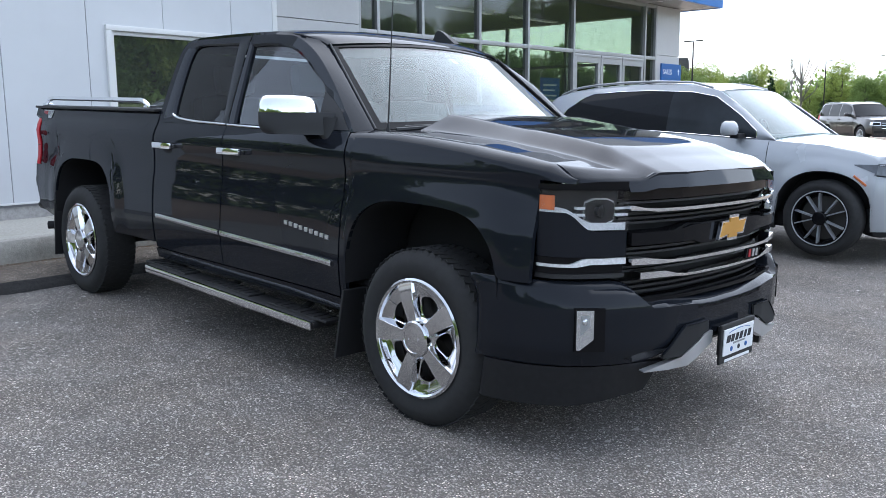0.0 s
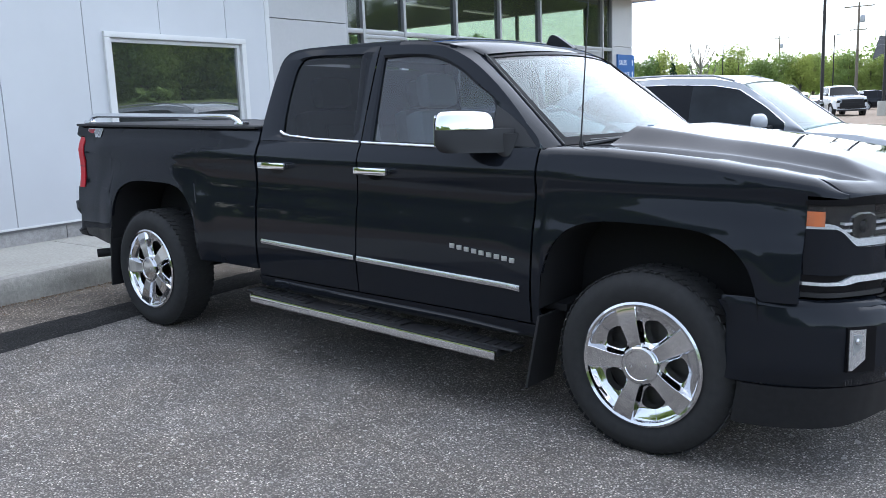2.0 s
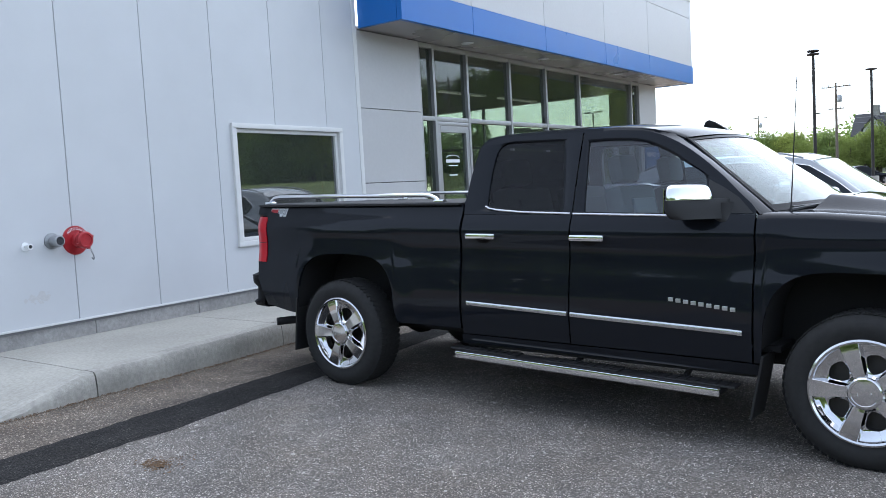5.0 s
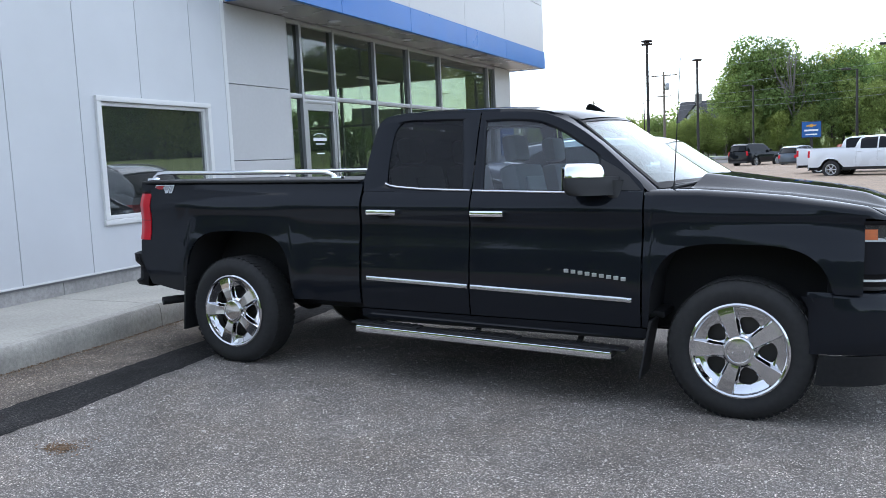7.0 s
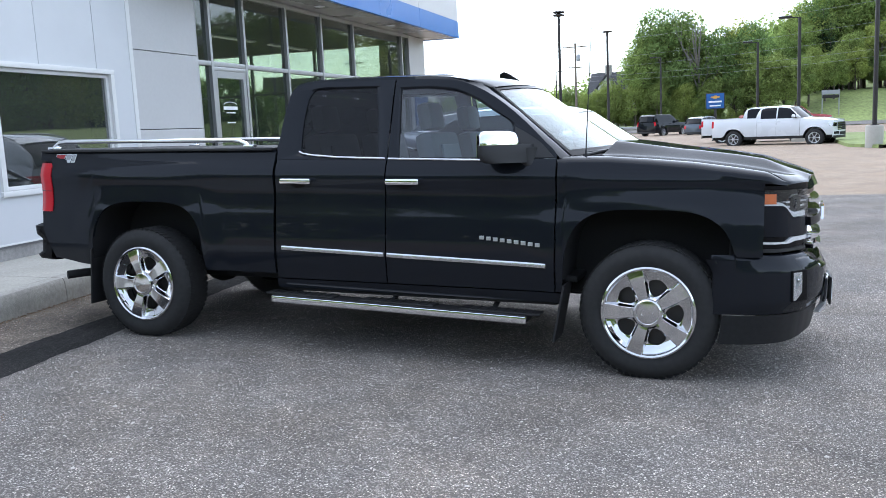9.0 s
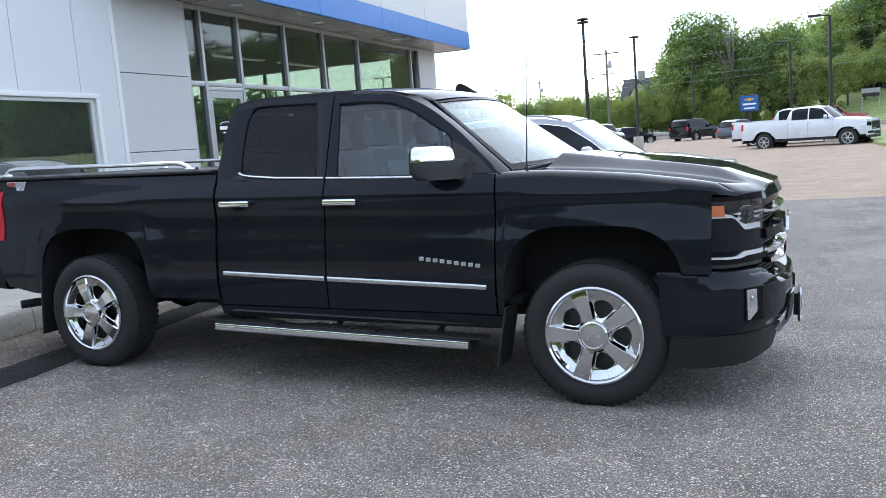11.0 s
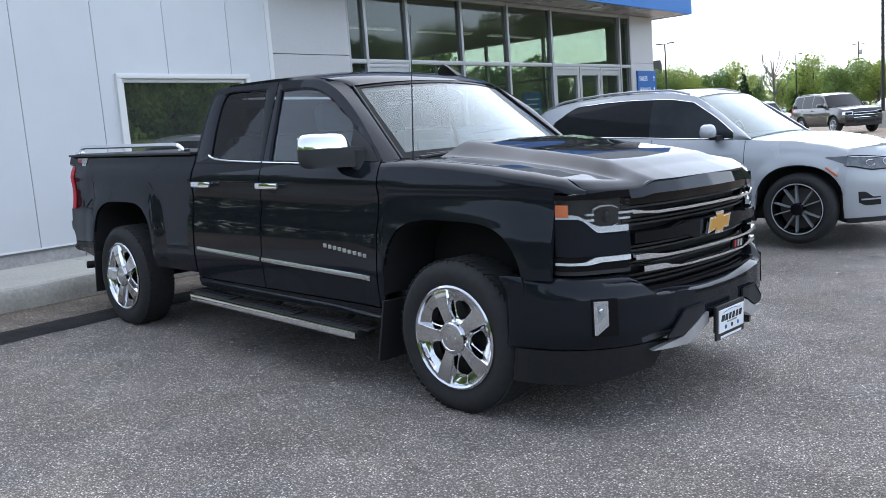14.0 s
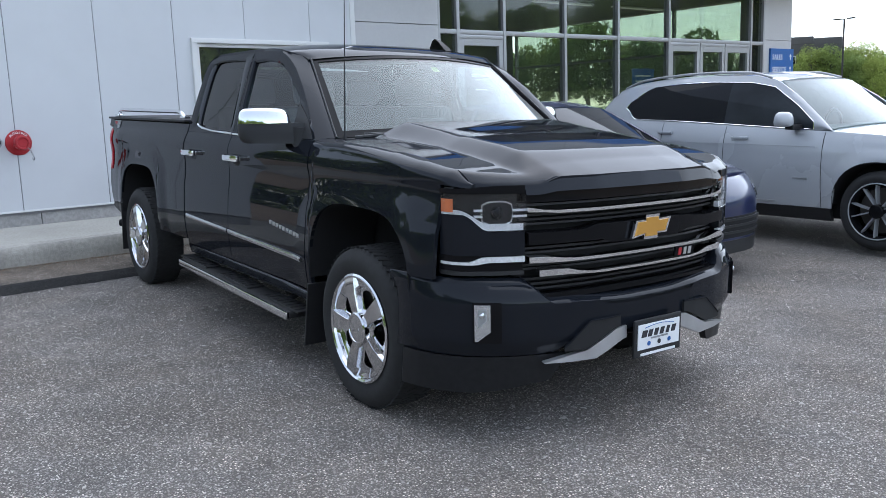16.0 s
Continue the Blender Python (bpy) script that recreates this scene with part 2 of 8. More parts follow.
M = {
    "asphalt": ground_mat("asphalt", (0.162, 0.150, 0.140), (0.66, 0.62, 0.58), scale=112.0, speck=0.33, stain=0.20),
    "old_asphalt": ground_mat("old_asphalt", (0.32, 0.25, 0.19), (0.46, 0.38, 0.30), speck=0.5, scale=60.0, stain=0.14),
    "worn_asphalt": ground_mat("worn_asphalt", (0.150, 0.128, 0.108), (0.50, 0.44, 0.38), scale=85.0, speck=0.35, stain=0.28),
    "tar": ground_mat("tar", (0.013, 0.0125, 0.0135), (0.10, 0.095, 0.09), speck=0.20, stain=0.5),
    "concrete": mat("concrete", (0.37, 0.355, 0.315), 0.9, grain=0.12, scale=40, bump=0.35, bscale=120, stain=0.12, sscale=1.3, dist=0.004),
    "kerb": mat("kerb_concrete", (0.35, 0.335, 0.30), 0.92, grain=0.14, scale=30, bump=0.6, bscale=70, stain=0.2, sscale=2.2),
    "foundation": mat("foundation_concrete", (0.33, 0.32, 0.31), 0.92, grain=0.15, scale=25, bump=0.4, bscale=60, stain=0.22, sscale=1.8),
    "white_wall": mat("white_metal_panel", (0.56, 0.572, 0.59), 0.42, grain=0.015, scale=3, stain=0.03, sscale=0.6, bump=0.04, bscale=2.5, dist=0.02, vary=0.02),
    "grey_panel": mat("grey_composite_panel", (0.50, 0.495, 0.495), 0.4, grain=0.02, scale=20, stain=0.03, vary=0.02),
    "blue_panel": mat("blue_composite_panel", (0.004, 0.125, 0.44), 0.30, stain=0.04, sscale=1.0, spec=0.4),
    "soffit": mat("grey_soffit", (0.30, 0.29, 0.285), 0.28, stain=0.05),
    "wall_joint": mat("grey_panel_joint", (0.20, 0.20, 0.21), 0.7),
    "joint": mat("dark_joint", (0.03, 0.03, 0.035), 0.8),
    "alu": mat("anodised_aluminium", (0.40, 0.40, 0.41), 0.42, 0.6, stain=0.05),
    "dark_alu": mat("dark_aluminium", (0.05, 0.05, 0.055), 0.4, 0.6),
    "window_frame": mat("white_window_frame", (0.66, 0.66, 0.65), 0.45, stain=0.05),
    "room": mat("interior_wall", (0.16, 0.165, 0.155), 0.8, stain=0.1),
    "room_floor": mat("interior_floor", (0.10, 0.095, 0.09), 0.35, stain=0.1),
    "paint": mat("black_car_paint", (0.0100, 0.0117, 0.0158), 0.35, 0.0, coat=0.68, spec=0.0),
    "satin": mat("satin_black_plastic", (0.013, 0.013, 0.0145), 0.55, bump=0.15, bscale=400, dist=0.001),
    "grille_black": mat("gloss_black_plastic", (0.007, 0.007, 0.008), 0.3, coat=0.45, spec=0.0),
    "smoked": mat("smoked_car_glass", (0.005, 0.006, 0.008), 0.4, coat=0.65, spec=0.0),
    "smoked_light": mat("light_smoked_car_glass", (0.022, 0.026, 0.030), 0.4, coat=0.65, spec=0.0, stain=0.5, sscale=1.6),
    "bare": mat("bare_branch", (0.20, 0.18, 0.16), 0.9),
    "under": mat("dark_underbody", (0.007, 0.007, 0.008), 0.8),
    "rubber": mat("tyre_rubber", (0.016, 0.016, 0.0165), 0.82, grain=0.2, scale=30, bump=0.3, bscale=150, dist=0.002),
    "chrome": mat("chrome", (0.82, 0.83, 0.85), 0.06, 1.0, stain=0.03, sscale=4),
    "wheel_chrome": mat("polished_wheel_chrome", (0.66, 0.665, 0.68), 0.09, 1.0, stain=0.06, sscale=6),
    "brushed": mat("brushed_steel", (0.66, 0.67, 0.69), 0.24, 1.0, stain=0.1, sscale=5),
    "dam": mat("dark_grey_plastic", (0.010, 0.0105, 0.012), 0.42, spec=0.3, grain=0.2, scale=40),
    "sticker": mat("sticker_vinyl", (0.45, 0.60, 0.16), 0.5),
    "skid": mat("silver_painted_plastic", (0.56, 0.57, 0.585), 0.32, 0.75, coat=0.2, stain=0.08, sscale=9),
    "silver": mat("satin_silver", (0.62, 0.63, 0.65), 0.28, 0.85),
    "rim_silver": mat("machined_rim_silver", (0.40, 0.41, 0.43), 0.35, 0.25),
    "brake": mat("brake_iron", (0.08, 0.075, 0.07), 0.55, 0.6),
    "gold": mat("gold_badge", (0.70, 0.37, 0.085), 0.35, 0.6),
    "amber": mat("amber_lens", (0.60, 0.165, 0.06), 0.25, coat=0.6),
    "red": mat("red_lens", (0.50, 0.006, 0.016), 0.35, coat=0.22, spec=0.2),
    "red_paint": mat("red_enamel", (0.36, 0.018, 0.025), 0.4, grain=0.1, scale=40, stain=0.15, sscale=8),
    "lamp_inside": mat("lamp_reflector", (0.62, 0.63, 0.65), 0.22, 0.85),
    "lamp_dark": mat("dark_lamp_housing", (0.012, 0.012, 0.013), 0.4, 0.0, spec=0.25),
    "lamp_glass": mat("clear_covered_lamp", (0.075, 0.08, 0.088), 0.18, 0.4, coat=1.0, grain=0.35, scale=18),
    "lamp_clear": mat("clear_lamp_strip", (0.78, 0.79, 0.81), 0.25, 0.3, coat=0.8, grain=0.15, scale=90),
    "seat": mat("grey_seat_leather", (0.10, 0.10, 0.105), 0.6, bump=0.1, bscale=200, dist=0.002),
    "seat_light": mat("light_seat_panel", (0.20, 0.20, 0.21), 0.6, bump=0.1, bscale=200, dist=0.002),
    "cover": mat("black_bed_cover", (0.028, 0.028, 0.030), 0.65, bump=0.3, bscale=500, dist=0.001, stain=0.1),
    "plate": mat("white_plate", (0.78, 0.79, 0.80), 0.35),
    "galv": mat("galvanised_pipe", (0.36, 0.37, 0.38), 0.45, 0.7, grain=0.1, scale=40),
    "sign_blue": mat("sign_blue", (0.01, 0.10, 0.34), 0.4),
    "sign_white": mat("sign_white", (0.82, 0.83, 0.84), 0.5),
    "white_paint": mat("white_car_paint", (0.62, 0.64, 0.67), 0.25, 0.0, coat=1.0, stain=0.02),
    "silver_white": mat("pearl_white_car_paint", (0.395, 0.41, 0.43), 0.25, 0.1, coat=1.0, stain=0.02),
    "blue_paint": mat("blue_car_paint", (0.006, 0.013, 0.06), 0.3, 0.0, coat=1.0),
    "brown_paint": mat("brown_car_paint", (0.028, 0.024, 0.023), 0.3, 0.3, coat=1.0),
    "steel_paint": mat("slate_blue_car_paint", (0.06, 0.078, 0.105), 0.3, 0.3, coat=1.0),
    "red_car": mat("red_car_paint", (0.30, 0.02, 0.02), 0.3, 0.1, coat=1.0),
    "pole": mat("dark_bronze_pole", (0.028, 0.025, 0.024), 0.5, 0.3),
    "chip": mat("loose_stone_chip", (0.33, 0.305, 0.28), 0.85, vary=0.6, island=True),
    "grime": mat("wall_grime", (0.545, 0.54, 0.54), 0.6, grain=0.06, scale=60),
    "dark_clad": mat("dark_cladding", (0.075, 0.07, 0.07), 0.7, stain=0.15, sscale=0.5),
    "litter": mat("dry_leaf_litter", (0.15, 0.095, 0.055), 0.95, vary=0.45, island=True),
    "wood_pole": mat("weathered_pole_wood", (0.17, 0.14, 0.11), 0.9, grain=0.3, scale=12, bump=0.4),
    "grass": mat("grass_field", (0.19, 0.235, 0.075), 0.95, grain=0.35, scale=2.5, stain=0.3, sscale=0.08, bump=0.5, bscale=20, dist=0.05),
    "leaf": leaf_mat("broadleaf", (0.21, 0.285, 0.10), 0.6),
    "leaf_light": leaf_mat("spring_leaf", (0.25, 0.31, 0.105), 0.55),
    "needle": leaf_mat("conifer_needles", (0.05, 0.085, 0.045), 0.4),
    "bark": mat("bark", (0.10, 0.085, 0.07), 0.95, grain=0.3, scale=10, bump=0.5, bscale=20, dist=0.02),
    "road": ground_mat("road_asphalt", (0.16, 0.155, 0.15), (0.25, 0.24, 0.23), scale=40.0),
    "house": mat("pale_clapboard", (0.52, 0.52, 0.50), 0.7, stain=0.1),
    "shingle": mat("dark_shingles", (0.055, 0.055, 0.06), 0.9, grain=0.25, scale=4),
    "glass": glass_mat("showroom_glass", (0.44, 0.50, 0.42), 0.05, 0.95, wavy=0.12, haze=0.02),
    "window_glass": glass_mat("tinted_window_glass", (0.22, 0.25, 0.24), 0.19, 0.95, wavy=0.1, haze=0.045),
    "car_glass": glass_mat("car_side_glass", (0.36, 0.50, 0.58), 0.07),
    "privacy": glass_mat("privacy_car_glass", (0.05, 0.05, 0.055), 0.022),
    "screen": glass_mat("windscreen_glass", (0.38, 0.49, 0.48), 0.07),
    "lens": glass_mat("clear_lens", (0.92, 0.93, 0.94), 0.022),
}

M["tube_light"] = mat("lit_diffuser", (0.9, 0.9, 0.88), 0.5)
_b = M["tube_light"].node_tree.nodes["Principled BSDF"]
_b.inputs["Emission Color"].default_value, _b.inputs["Emission Strength"].default_value = (1.0, 0.97, 0.9, 1), 0.06


# ---- mesh helpers ----
def smooth01(a, b, x):
    t = min(1.0, max(0.0, (x - a) / (b - a)))
    return t * t * (3 - 2 * t)


def lerp_table(table, x):
    if x <= table[0][0]:
        return table[0][1]
    for (x0, y0), (x1, y1) in zip(table, table[1:]):
        if x <= x1:
            return y0 + (y1 - y0) * (x - x0) / (x1 - x0)
    return table[-1][1]


def thing(name, label, category, group="", kind="", m=None):
    ob = new(name)
    ob.empty_display_size = 0.1
    if m is not None:
        ob.matrix_world = m
    return tagged(ob, label, category, group, kind)


def part(name, bm, material, parent=None, label="", sharp=40):
    """Links a bmesh as one mesh object under a thing or a part."""
    me = bpy.data.meshes.new(name)
    bmesh.ops.recalc_face_normals(bm, faces=bm.faces)
    for f in bm.faces:
        f.smooth = True
    lim = radians(sharp)
    for e in bm.edges:
        if len(e.link_faces) == 2:
            ang = e.calc_face_angle(0)
            lo, hi = sorted(f.calc_area() for f in e.link_faces)
            if ang > lim or (ang > 0.17 and hi > 25 * lo):
                e.smooth = False
    bm.to_mesh(me)
    bm.free()
    me.materials.append(M[material])
    ob = new(name, me)
    ob.parent = parent
    if label:
        ob["label"] = label
    return ob


def box(sx, sy, sz, at=(0, 0, 0), bevel=0.0, m=None, bm=None):
    """A box of that size centred on at, or under the matrix m."""
    tmp = bmesh.new()
    bmesh.ops.create_cube(tmp, size=1.0)
    bmesh.ops.scale(tmp, vec=(sx, sy, sz), verts=tmp.verts)
    if bevel:
        bmesh.ops.bevel(tmp, geom=list(tmp.edges), offset=bevel, segments=2, affect="EDGES", profile=0.6)
    bmesh.ops.transform(tmp, matrix=m if m is not None else Matrix.Translation(at), verts=tmp.verts)
    if bm is None:
        return tmp
    me = bpy.data.meshes.new("tmp")
    tmp.to_mesh(me)
    tmp.free()
    bm.from_mesh(me)
    bpy.data.meshes.remove(me)
    return bm


def tube(points, r, n=10, bm=None, caps=True):
    """A round bar through the points; r is one radius or one for each point."""
    bm = bm or bmesh.new()
    P = [Vector(p) for p in points]
    rad = r if isinstance(r, (list, tuple)) else [r] * len(P)
    rings = []
    side = None
    for i, p in enumerate(P):
        d = (P[min(i + 1, len(P) - 1)] - P[max(i - 1, 0)]).normalized()
        if side is None:
            side = d.orthogonal().normalized()
        side = (side - d * side.dot(d)).normalized()
        w = d.cross(side)
        rings.append([bm.verts.new(p + (side * math.cos(a) + w * math.sin(a)) * rad[i]) for a in (2 * math.pi * k / n for k in range(n))])
    for a, b in zip(rings, rings[1:]):
        for k in range(n):
            bm.faces.new((a[k], a[(k + 1) % n], b[(k + 1) % n], b[k]))
    if caps:
        bm.faces.new(rings[0][::-1])
        bm.faces.new(rings[-1])
    return bm


def spin(profile, n=32, axis="Y", bm=None, at=(0, 0, 0), close=False):
    """A turned body: profile rows (radius, along the axis)."""
    bm = bm or bmesh.new()
    rows = []
    for r, h in profile:
        ring = []
        for k in range(n):
            a = 2 * math.pi * k / n
            c, s = r * math.cos(a), r * math.sin(a)
            p = {"Y": (c, h, s), "Z": (c, s, h), "X": (h, c, s)}[axis]
            ring.append(bm.verts.new(Vector(p) + Vector(at)))
        rows.append(ring)
    pairs = list(zip(rows, rows[1:])) + ([(rows[-1], rows[0])] if close else [])
    for a, b in pairs:
        for k in range(n):
            bm.faces.new((a[k], a[(k + 1) % n], b[(k + 1) % n], b[k]))
    if not close:
        for ring in (rows[0], rows[-1]):
            bm.faces.new(ring)
    return bm


def shell(us, lo, hi, surf, back, nv=6, bm=None, close=True):
    """A curved sheet with thickness: for each u a column from lo(u) to hi(u) on surf(u, v); back(u, v) is the offset of its inner face."""
    bm = bm or bmesh.new()
    F, B = [], []
    for u in us:
        a, b = lo(u), hi(u)
        cf, cb = [], []
        for j in range(nv + 1):
            v = a + (b - a) * j / nv
            p = Vector(surf(u, v))
            cf.append(bm.verts.new(p))
            if close:
                cb.append(bm.verts.new(p + Vector(back(u, v))))
        F.append(cf)
        B.append(cb)
    nu = len(us)
    for i in range(nu - 1):
        for j in range(nv):
            bm.faces.new((F[i][j], F[i + 1][j], F[i + 1][j + 1], F[i][j + 1]))
            if close:
                bm.faces.new((B[i][j], B[i][j + 1], B[i + 1][j + 1], B[i + 1][j]))
    if close:
        for i in range(nu - 1):
            bm.faces.new((F[i][0], B[i][0], B[i + 1][0], F[i + 1][0]))
            bm.faces.new((F[i][nv], F[i + 1][nv], B[i + 1][nv], B[i][nv]))
        for j in range(nv):
            bm.faces.new((F[0][j], F[0][j + 1], B[0][j + 1], B[0][j]))
            bm.faces.new((F[-1][j], B[-1][j], B[-1][j + 1], F[-1][j + 1]))
    return bm


def prism(poly, frame_of, depth, bm=None):
    """A flat outline (a, b) pushed out by depth; frame_of(a, b, d) gives the place."""
    bm = bm or bmesh.new()
    A = [bm.verts.new(frame_of(a, b, 0.0)) for a, b in poly]
    B = [bm.verts.new(frame_of(a, b, depth)) for a, b in poly]
    bm.faces.new(A)
    bm.faces.new(B[::-1])
    for i in range(len(poly)):
        j = (i + 1) % len(poly)
        bm.faces.new((A[i], B[i], B[j], A[j]))
    return bm


def steps(a, b, n):
    return [a + (b - a) * i / n for i in range(n + 1)]


# ---- ground ----
SLOPE = (0.02501, 0.01882)


def gz(x, y):
    """Height of the lot: it falls away from the building round the truck and runs level further off."""
    k = 1 - smooth01(3.0, 11.5, math.hypot(x - 2.0, y + 1.0))
    return -(SLOPE[0] * x + SLOPE[1] * y) * k - 0.03 * (1 - k)


def hill(x, y):
    """The land beyond the road: a grass bank that climbs to a wooded ridge."""
    h = 4.3 * smooth01(110, 131, y) * smooth01(-9, 13, x) + 13.0 * smooth01(136, 230, y) * smooth01(-50, 30, x) * (1 - smooth01(38, 75, x))
    return h


def sheet(name, xs, ys, zf, material, label, category="ground", thick=0.0):
    bm = bmesh.new()
    g = [[bm.verts.new((x, y, zf(x, y))) for y in ys] for x in xs]
    for i in range(len(xs) - 1):
        for j in range(len(ys) - 1):
            bm.faces.new((g[i][j], g[i + 1][j], g[i + 1][j + 1], g[i][j + 1]))
    ob = part(name, bm, material)
    return tagged(ob, label, category, kind="structure")


def field_z(x, y):
    """The grass: sunk under the lot, level with it at its edge, and climbing beyond."""
    inside = min(x + 60, 58 - x, y + 26, 112 - y)
    if y > 84.2:
        inside = min(inside, x + 41)
    return -0.05 - 1.2 * smooth01(0.0, 3.0, inside) + (hill(x, y) if inside < 0 else 0.0)


far_steps = [-900, -500, -300, -200, -140, -100, -80, -65, -52, -44] + list(range(-36, 76, 2)) + [78, 84, 90, 97, 105, 115, 130, 150, 180, 220, 280, 360, 500, 900]
sheet("ground", far_steps, far_steps, field_z, "grass", "rolling green grass field with a wooded bank", "grass")
lot_x = steps(-60, -18, 8) + steps(-14, -6, 6) + steps(-5.5, 14, 52) + steps(15, 58, 16)
lot_y = steps(-26, -12, 7) + steps(-11.5, 16, 74) + steps(17.5, 84, 30)
sheet("pavement", lot_x, lot_y, gz, "old_asphalt", "pale worn tan asphalt of the wide car lot", "asphalt lot")
near_x = steps(-1.9, 19, 70) + steps(20, 50, 14)
near_y = steps(-25, -20.5, 4) + steps(-20, 10.4, 96)
sheet("pavement", near_x, near_y, lambda x, y: gz(x, y) + 0.006, "asphalt", "dark grey asphalt with pale stone chippings", "asphalt lot")
sheet("road", steps(-40, 57, 14), [84.5, 94, 103, 112], lambda x, y: 0.02 + 0.06 * smooth01(0, 200, abs(x)), "road", "grey two-lane road beyond the car lot", "road")

# black sealed trench strip along the kerb
KERB = [(-9.0, -0.35), (-2.78, -1.23), (-2.24, -1.31), (-0.95, -1.49), (0.3, -1.73), (4.0, -2.3), (16.0, -2.6)]
TAR = [(-4.6, -0.42, 0.16), (-3.5, -0.37, 0.04), (-2.4, -0.54, -0.07), (-0.84, -0.76, -0.33), (1.2, -1.06, -0.65), (4.0, -1.45, -1.05), (7.0, -1.85, -1.45)]
bm = bmesh.new()
prev = None
for i in range(481):
    y = -4.6 + 11.6 * i / 480
    a = lerp_table([(r[0], r[1]) for r in TAR], y) + 0.022 * noise.noise((y * 3.1, 0.3, 0)) + 0.016 * noise.noise((y * 13.0, 4.0, 0))
    b = lerp_table([(r[0], r[2]) for r in TAR], y) + 0.026 * noise.noise((y * 2.7, 7.3, 0)) + 0.018 * noise.noise((y * 11.0, 2.0, 0))
    row = []
    for k in range(6):
        x = a + (b - a) * k / 5
        row.append(bm.verts.new((x, y, gz(x, y) + (0.0145 if 0 < k < 5 else 0.0075))))
    if prev:
        for k in range(5):
            bm.faces.new((prev[k], prev[k + 1], row[k + 1], row[k]))
    prev = row
tagged(part("tar_strip", bm, "tar"), "black tar-sealed trench strip in the asphalt", "tar strip", kind="structure")

# dry leaf bits and grit on the asphalt and along the foot of the kerb
def litter(name, spots, seed, label):
    rng = random.Random(seed)
    bm = bmesh.new()
    for x, y, rx, ry, cnt, size in spots:
        for _ in range(cnt):
            px, py = x + rng.gauss(0, rx), y + rng.gauss(0, ry)
            sz = size * rng.uniform(0.4, 1.3)
            a = rng.uniform(0, 6.28)
            z = gz(px, py) + 0.0095 + rng.uniform(0, 0.006)
            q = [bm.verts.new((px + sz * k * math.cos(a + u), py + sz * k * math.sin(a + u), z + rng.uniform(-0.002, 0.004))) for u, k in ((0, 1.0), (1.5, 0.5), (3.1, 0.9), (4.6, 0.55))]
            top = bm.verts.new((px, py, z + 0.004 + 0.2 * sz))
            for i in range(4):
                bm.faces.new((q[i], q[(i + 1) % 4], top))
    tagged(part(name, bm, "litter"), label, "debris", kind="stuff")


litter("dry_leaves", [(0.47, -2.94, 0.055, 0.035, 170, 0.011), (0.52, -2.88, 0.10, 0.07, 70, 0.007)], 3, "small clump of dry brown leaf bits on the asphalt")

# worn brown asphalt between the tar and the kerb
bm = bmesh.new()
prev = None
for i in range(121):
    y = -4.6 + 11.6 * i / 120
    a, b = lerp_table(KERB, y), lerp_table([(r[0], r[1]) for r in TAR], y) + 0.025
    row = [bm.verts.new((x, y, gz(x, y) + 0.0073)) for x in steps(a, b, 6)]
    if prev:
        for k in range(6):
            bm.faces.new((prev[k], prev[k + 1], row[k + 1], row[k]))
    prev = row
tagged(part("pavement", bm, "worn_asphalt"), "worn brownish gravelly asphalt between tar strip and kerb", "asphalt strip", kind="structure")

# loose chippings that stand proud of the asphalt
def chippings(name, count, area, size, seed):
    rng = np.random.default_rng(seed)
    x0, x1, y0, y1 = area
    px, py = rng.uniform(x0, x1, count), rng.uniform(y0, y1, count)
    keep = (px > np.interp(py, [r[0] for r in TAR], [r[2] for r in TAR]) + 0.04)
    px, py = px[keep], py[keep]
    n_ = len(px)
    pz = np.array([gz(a, b) for a, b in zip(px, py)]) + 0.007
    sz = size * (0.45 + rng.gamma(2.0, 0.32, n_))
    ang = rng.uniform(0, 6.28, n_)
    V = np.empty((n_, 6, 3))
    for k, u in enumerate((0.0, 1.4, 3.3, 4.6)):
        r_ = sz * rng.uniform(0.6, 1.1, n_)
        V[:, k, 0], V[:, k, 1], V[:, k, 2] = px + r_ * np.cos(ang + u), py + r_ * np.sin(ang + u), pz + sz * 0.1
    V[:, 4, 0], V[:, 4, 1], V[:, 4, 2] = px + sz * rng.uniform(-0.3, 0.3, n_), py + sz * rng.uniform(-0.3, 0.3, n_), pz + sz * rng.uniform(0.35, 0.7, n_)
    V[:, 5, 0], V[:, 5, 1], V[:, 5, 2] = px, py, pz - sz * 0.4
    i = np.arange(n_)[:, None] * 6
    F = np.concatenate([i + np.array([q]) for q in ((0, 1, 4), (1, 2, 4), (2, 3, 4), (3, 0, 4), (1, 0, 5), (2, 1, 5), (3, 2, 5), (0, 3, 5))])
    me = bpy.data.meshes.new(name)
    me.from_pydata(V.reshape(-1, 3).tolist(), [], F.tolist())
    me.materials.append(M["chip"])
    tagged(new(name, me), "loose pale stone chippings on the asphalt", "gravel", kind="stuff")


chippings("chippings", 26000, (-0.9, 6.8, -5.2, 0.6), 0.0044, 12)
chippings("chippings", 9000, (-1.2, 7.5, -5.2, 8.0), 0.0060, 13)

# raised concrete walk with its kerb, dropped to the lot at the near end
SLAB = 0.27


def kerb_x(y):
    return lerp_table(KERB, y)


def slab_z(x, y):
    drop = 1 - smooth01(-3.2, -2.2, y)
    near = smooth01(-2.6, -1.3, x)
    return SLAB - drop * near * (SLAB - gz(x, y) - 0.02)


WALL_A, WALL_B = Vector((-3.0, -1.84)), Vector((-3.45, 3.24))
WALL_D = (WALL_B - WALL_A).normalized()
WALL_N = Vector((WALL_D.y, -WALL_D.x))     # outward


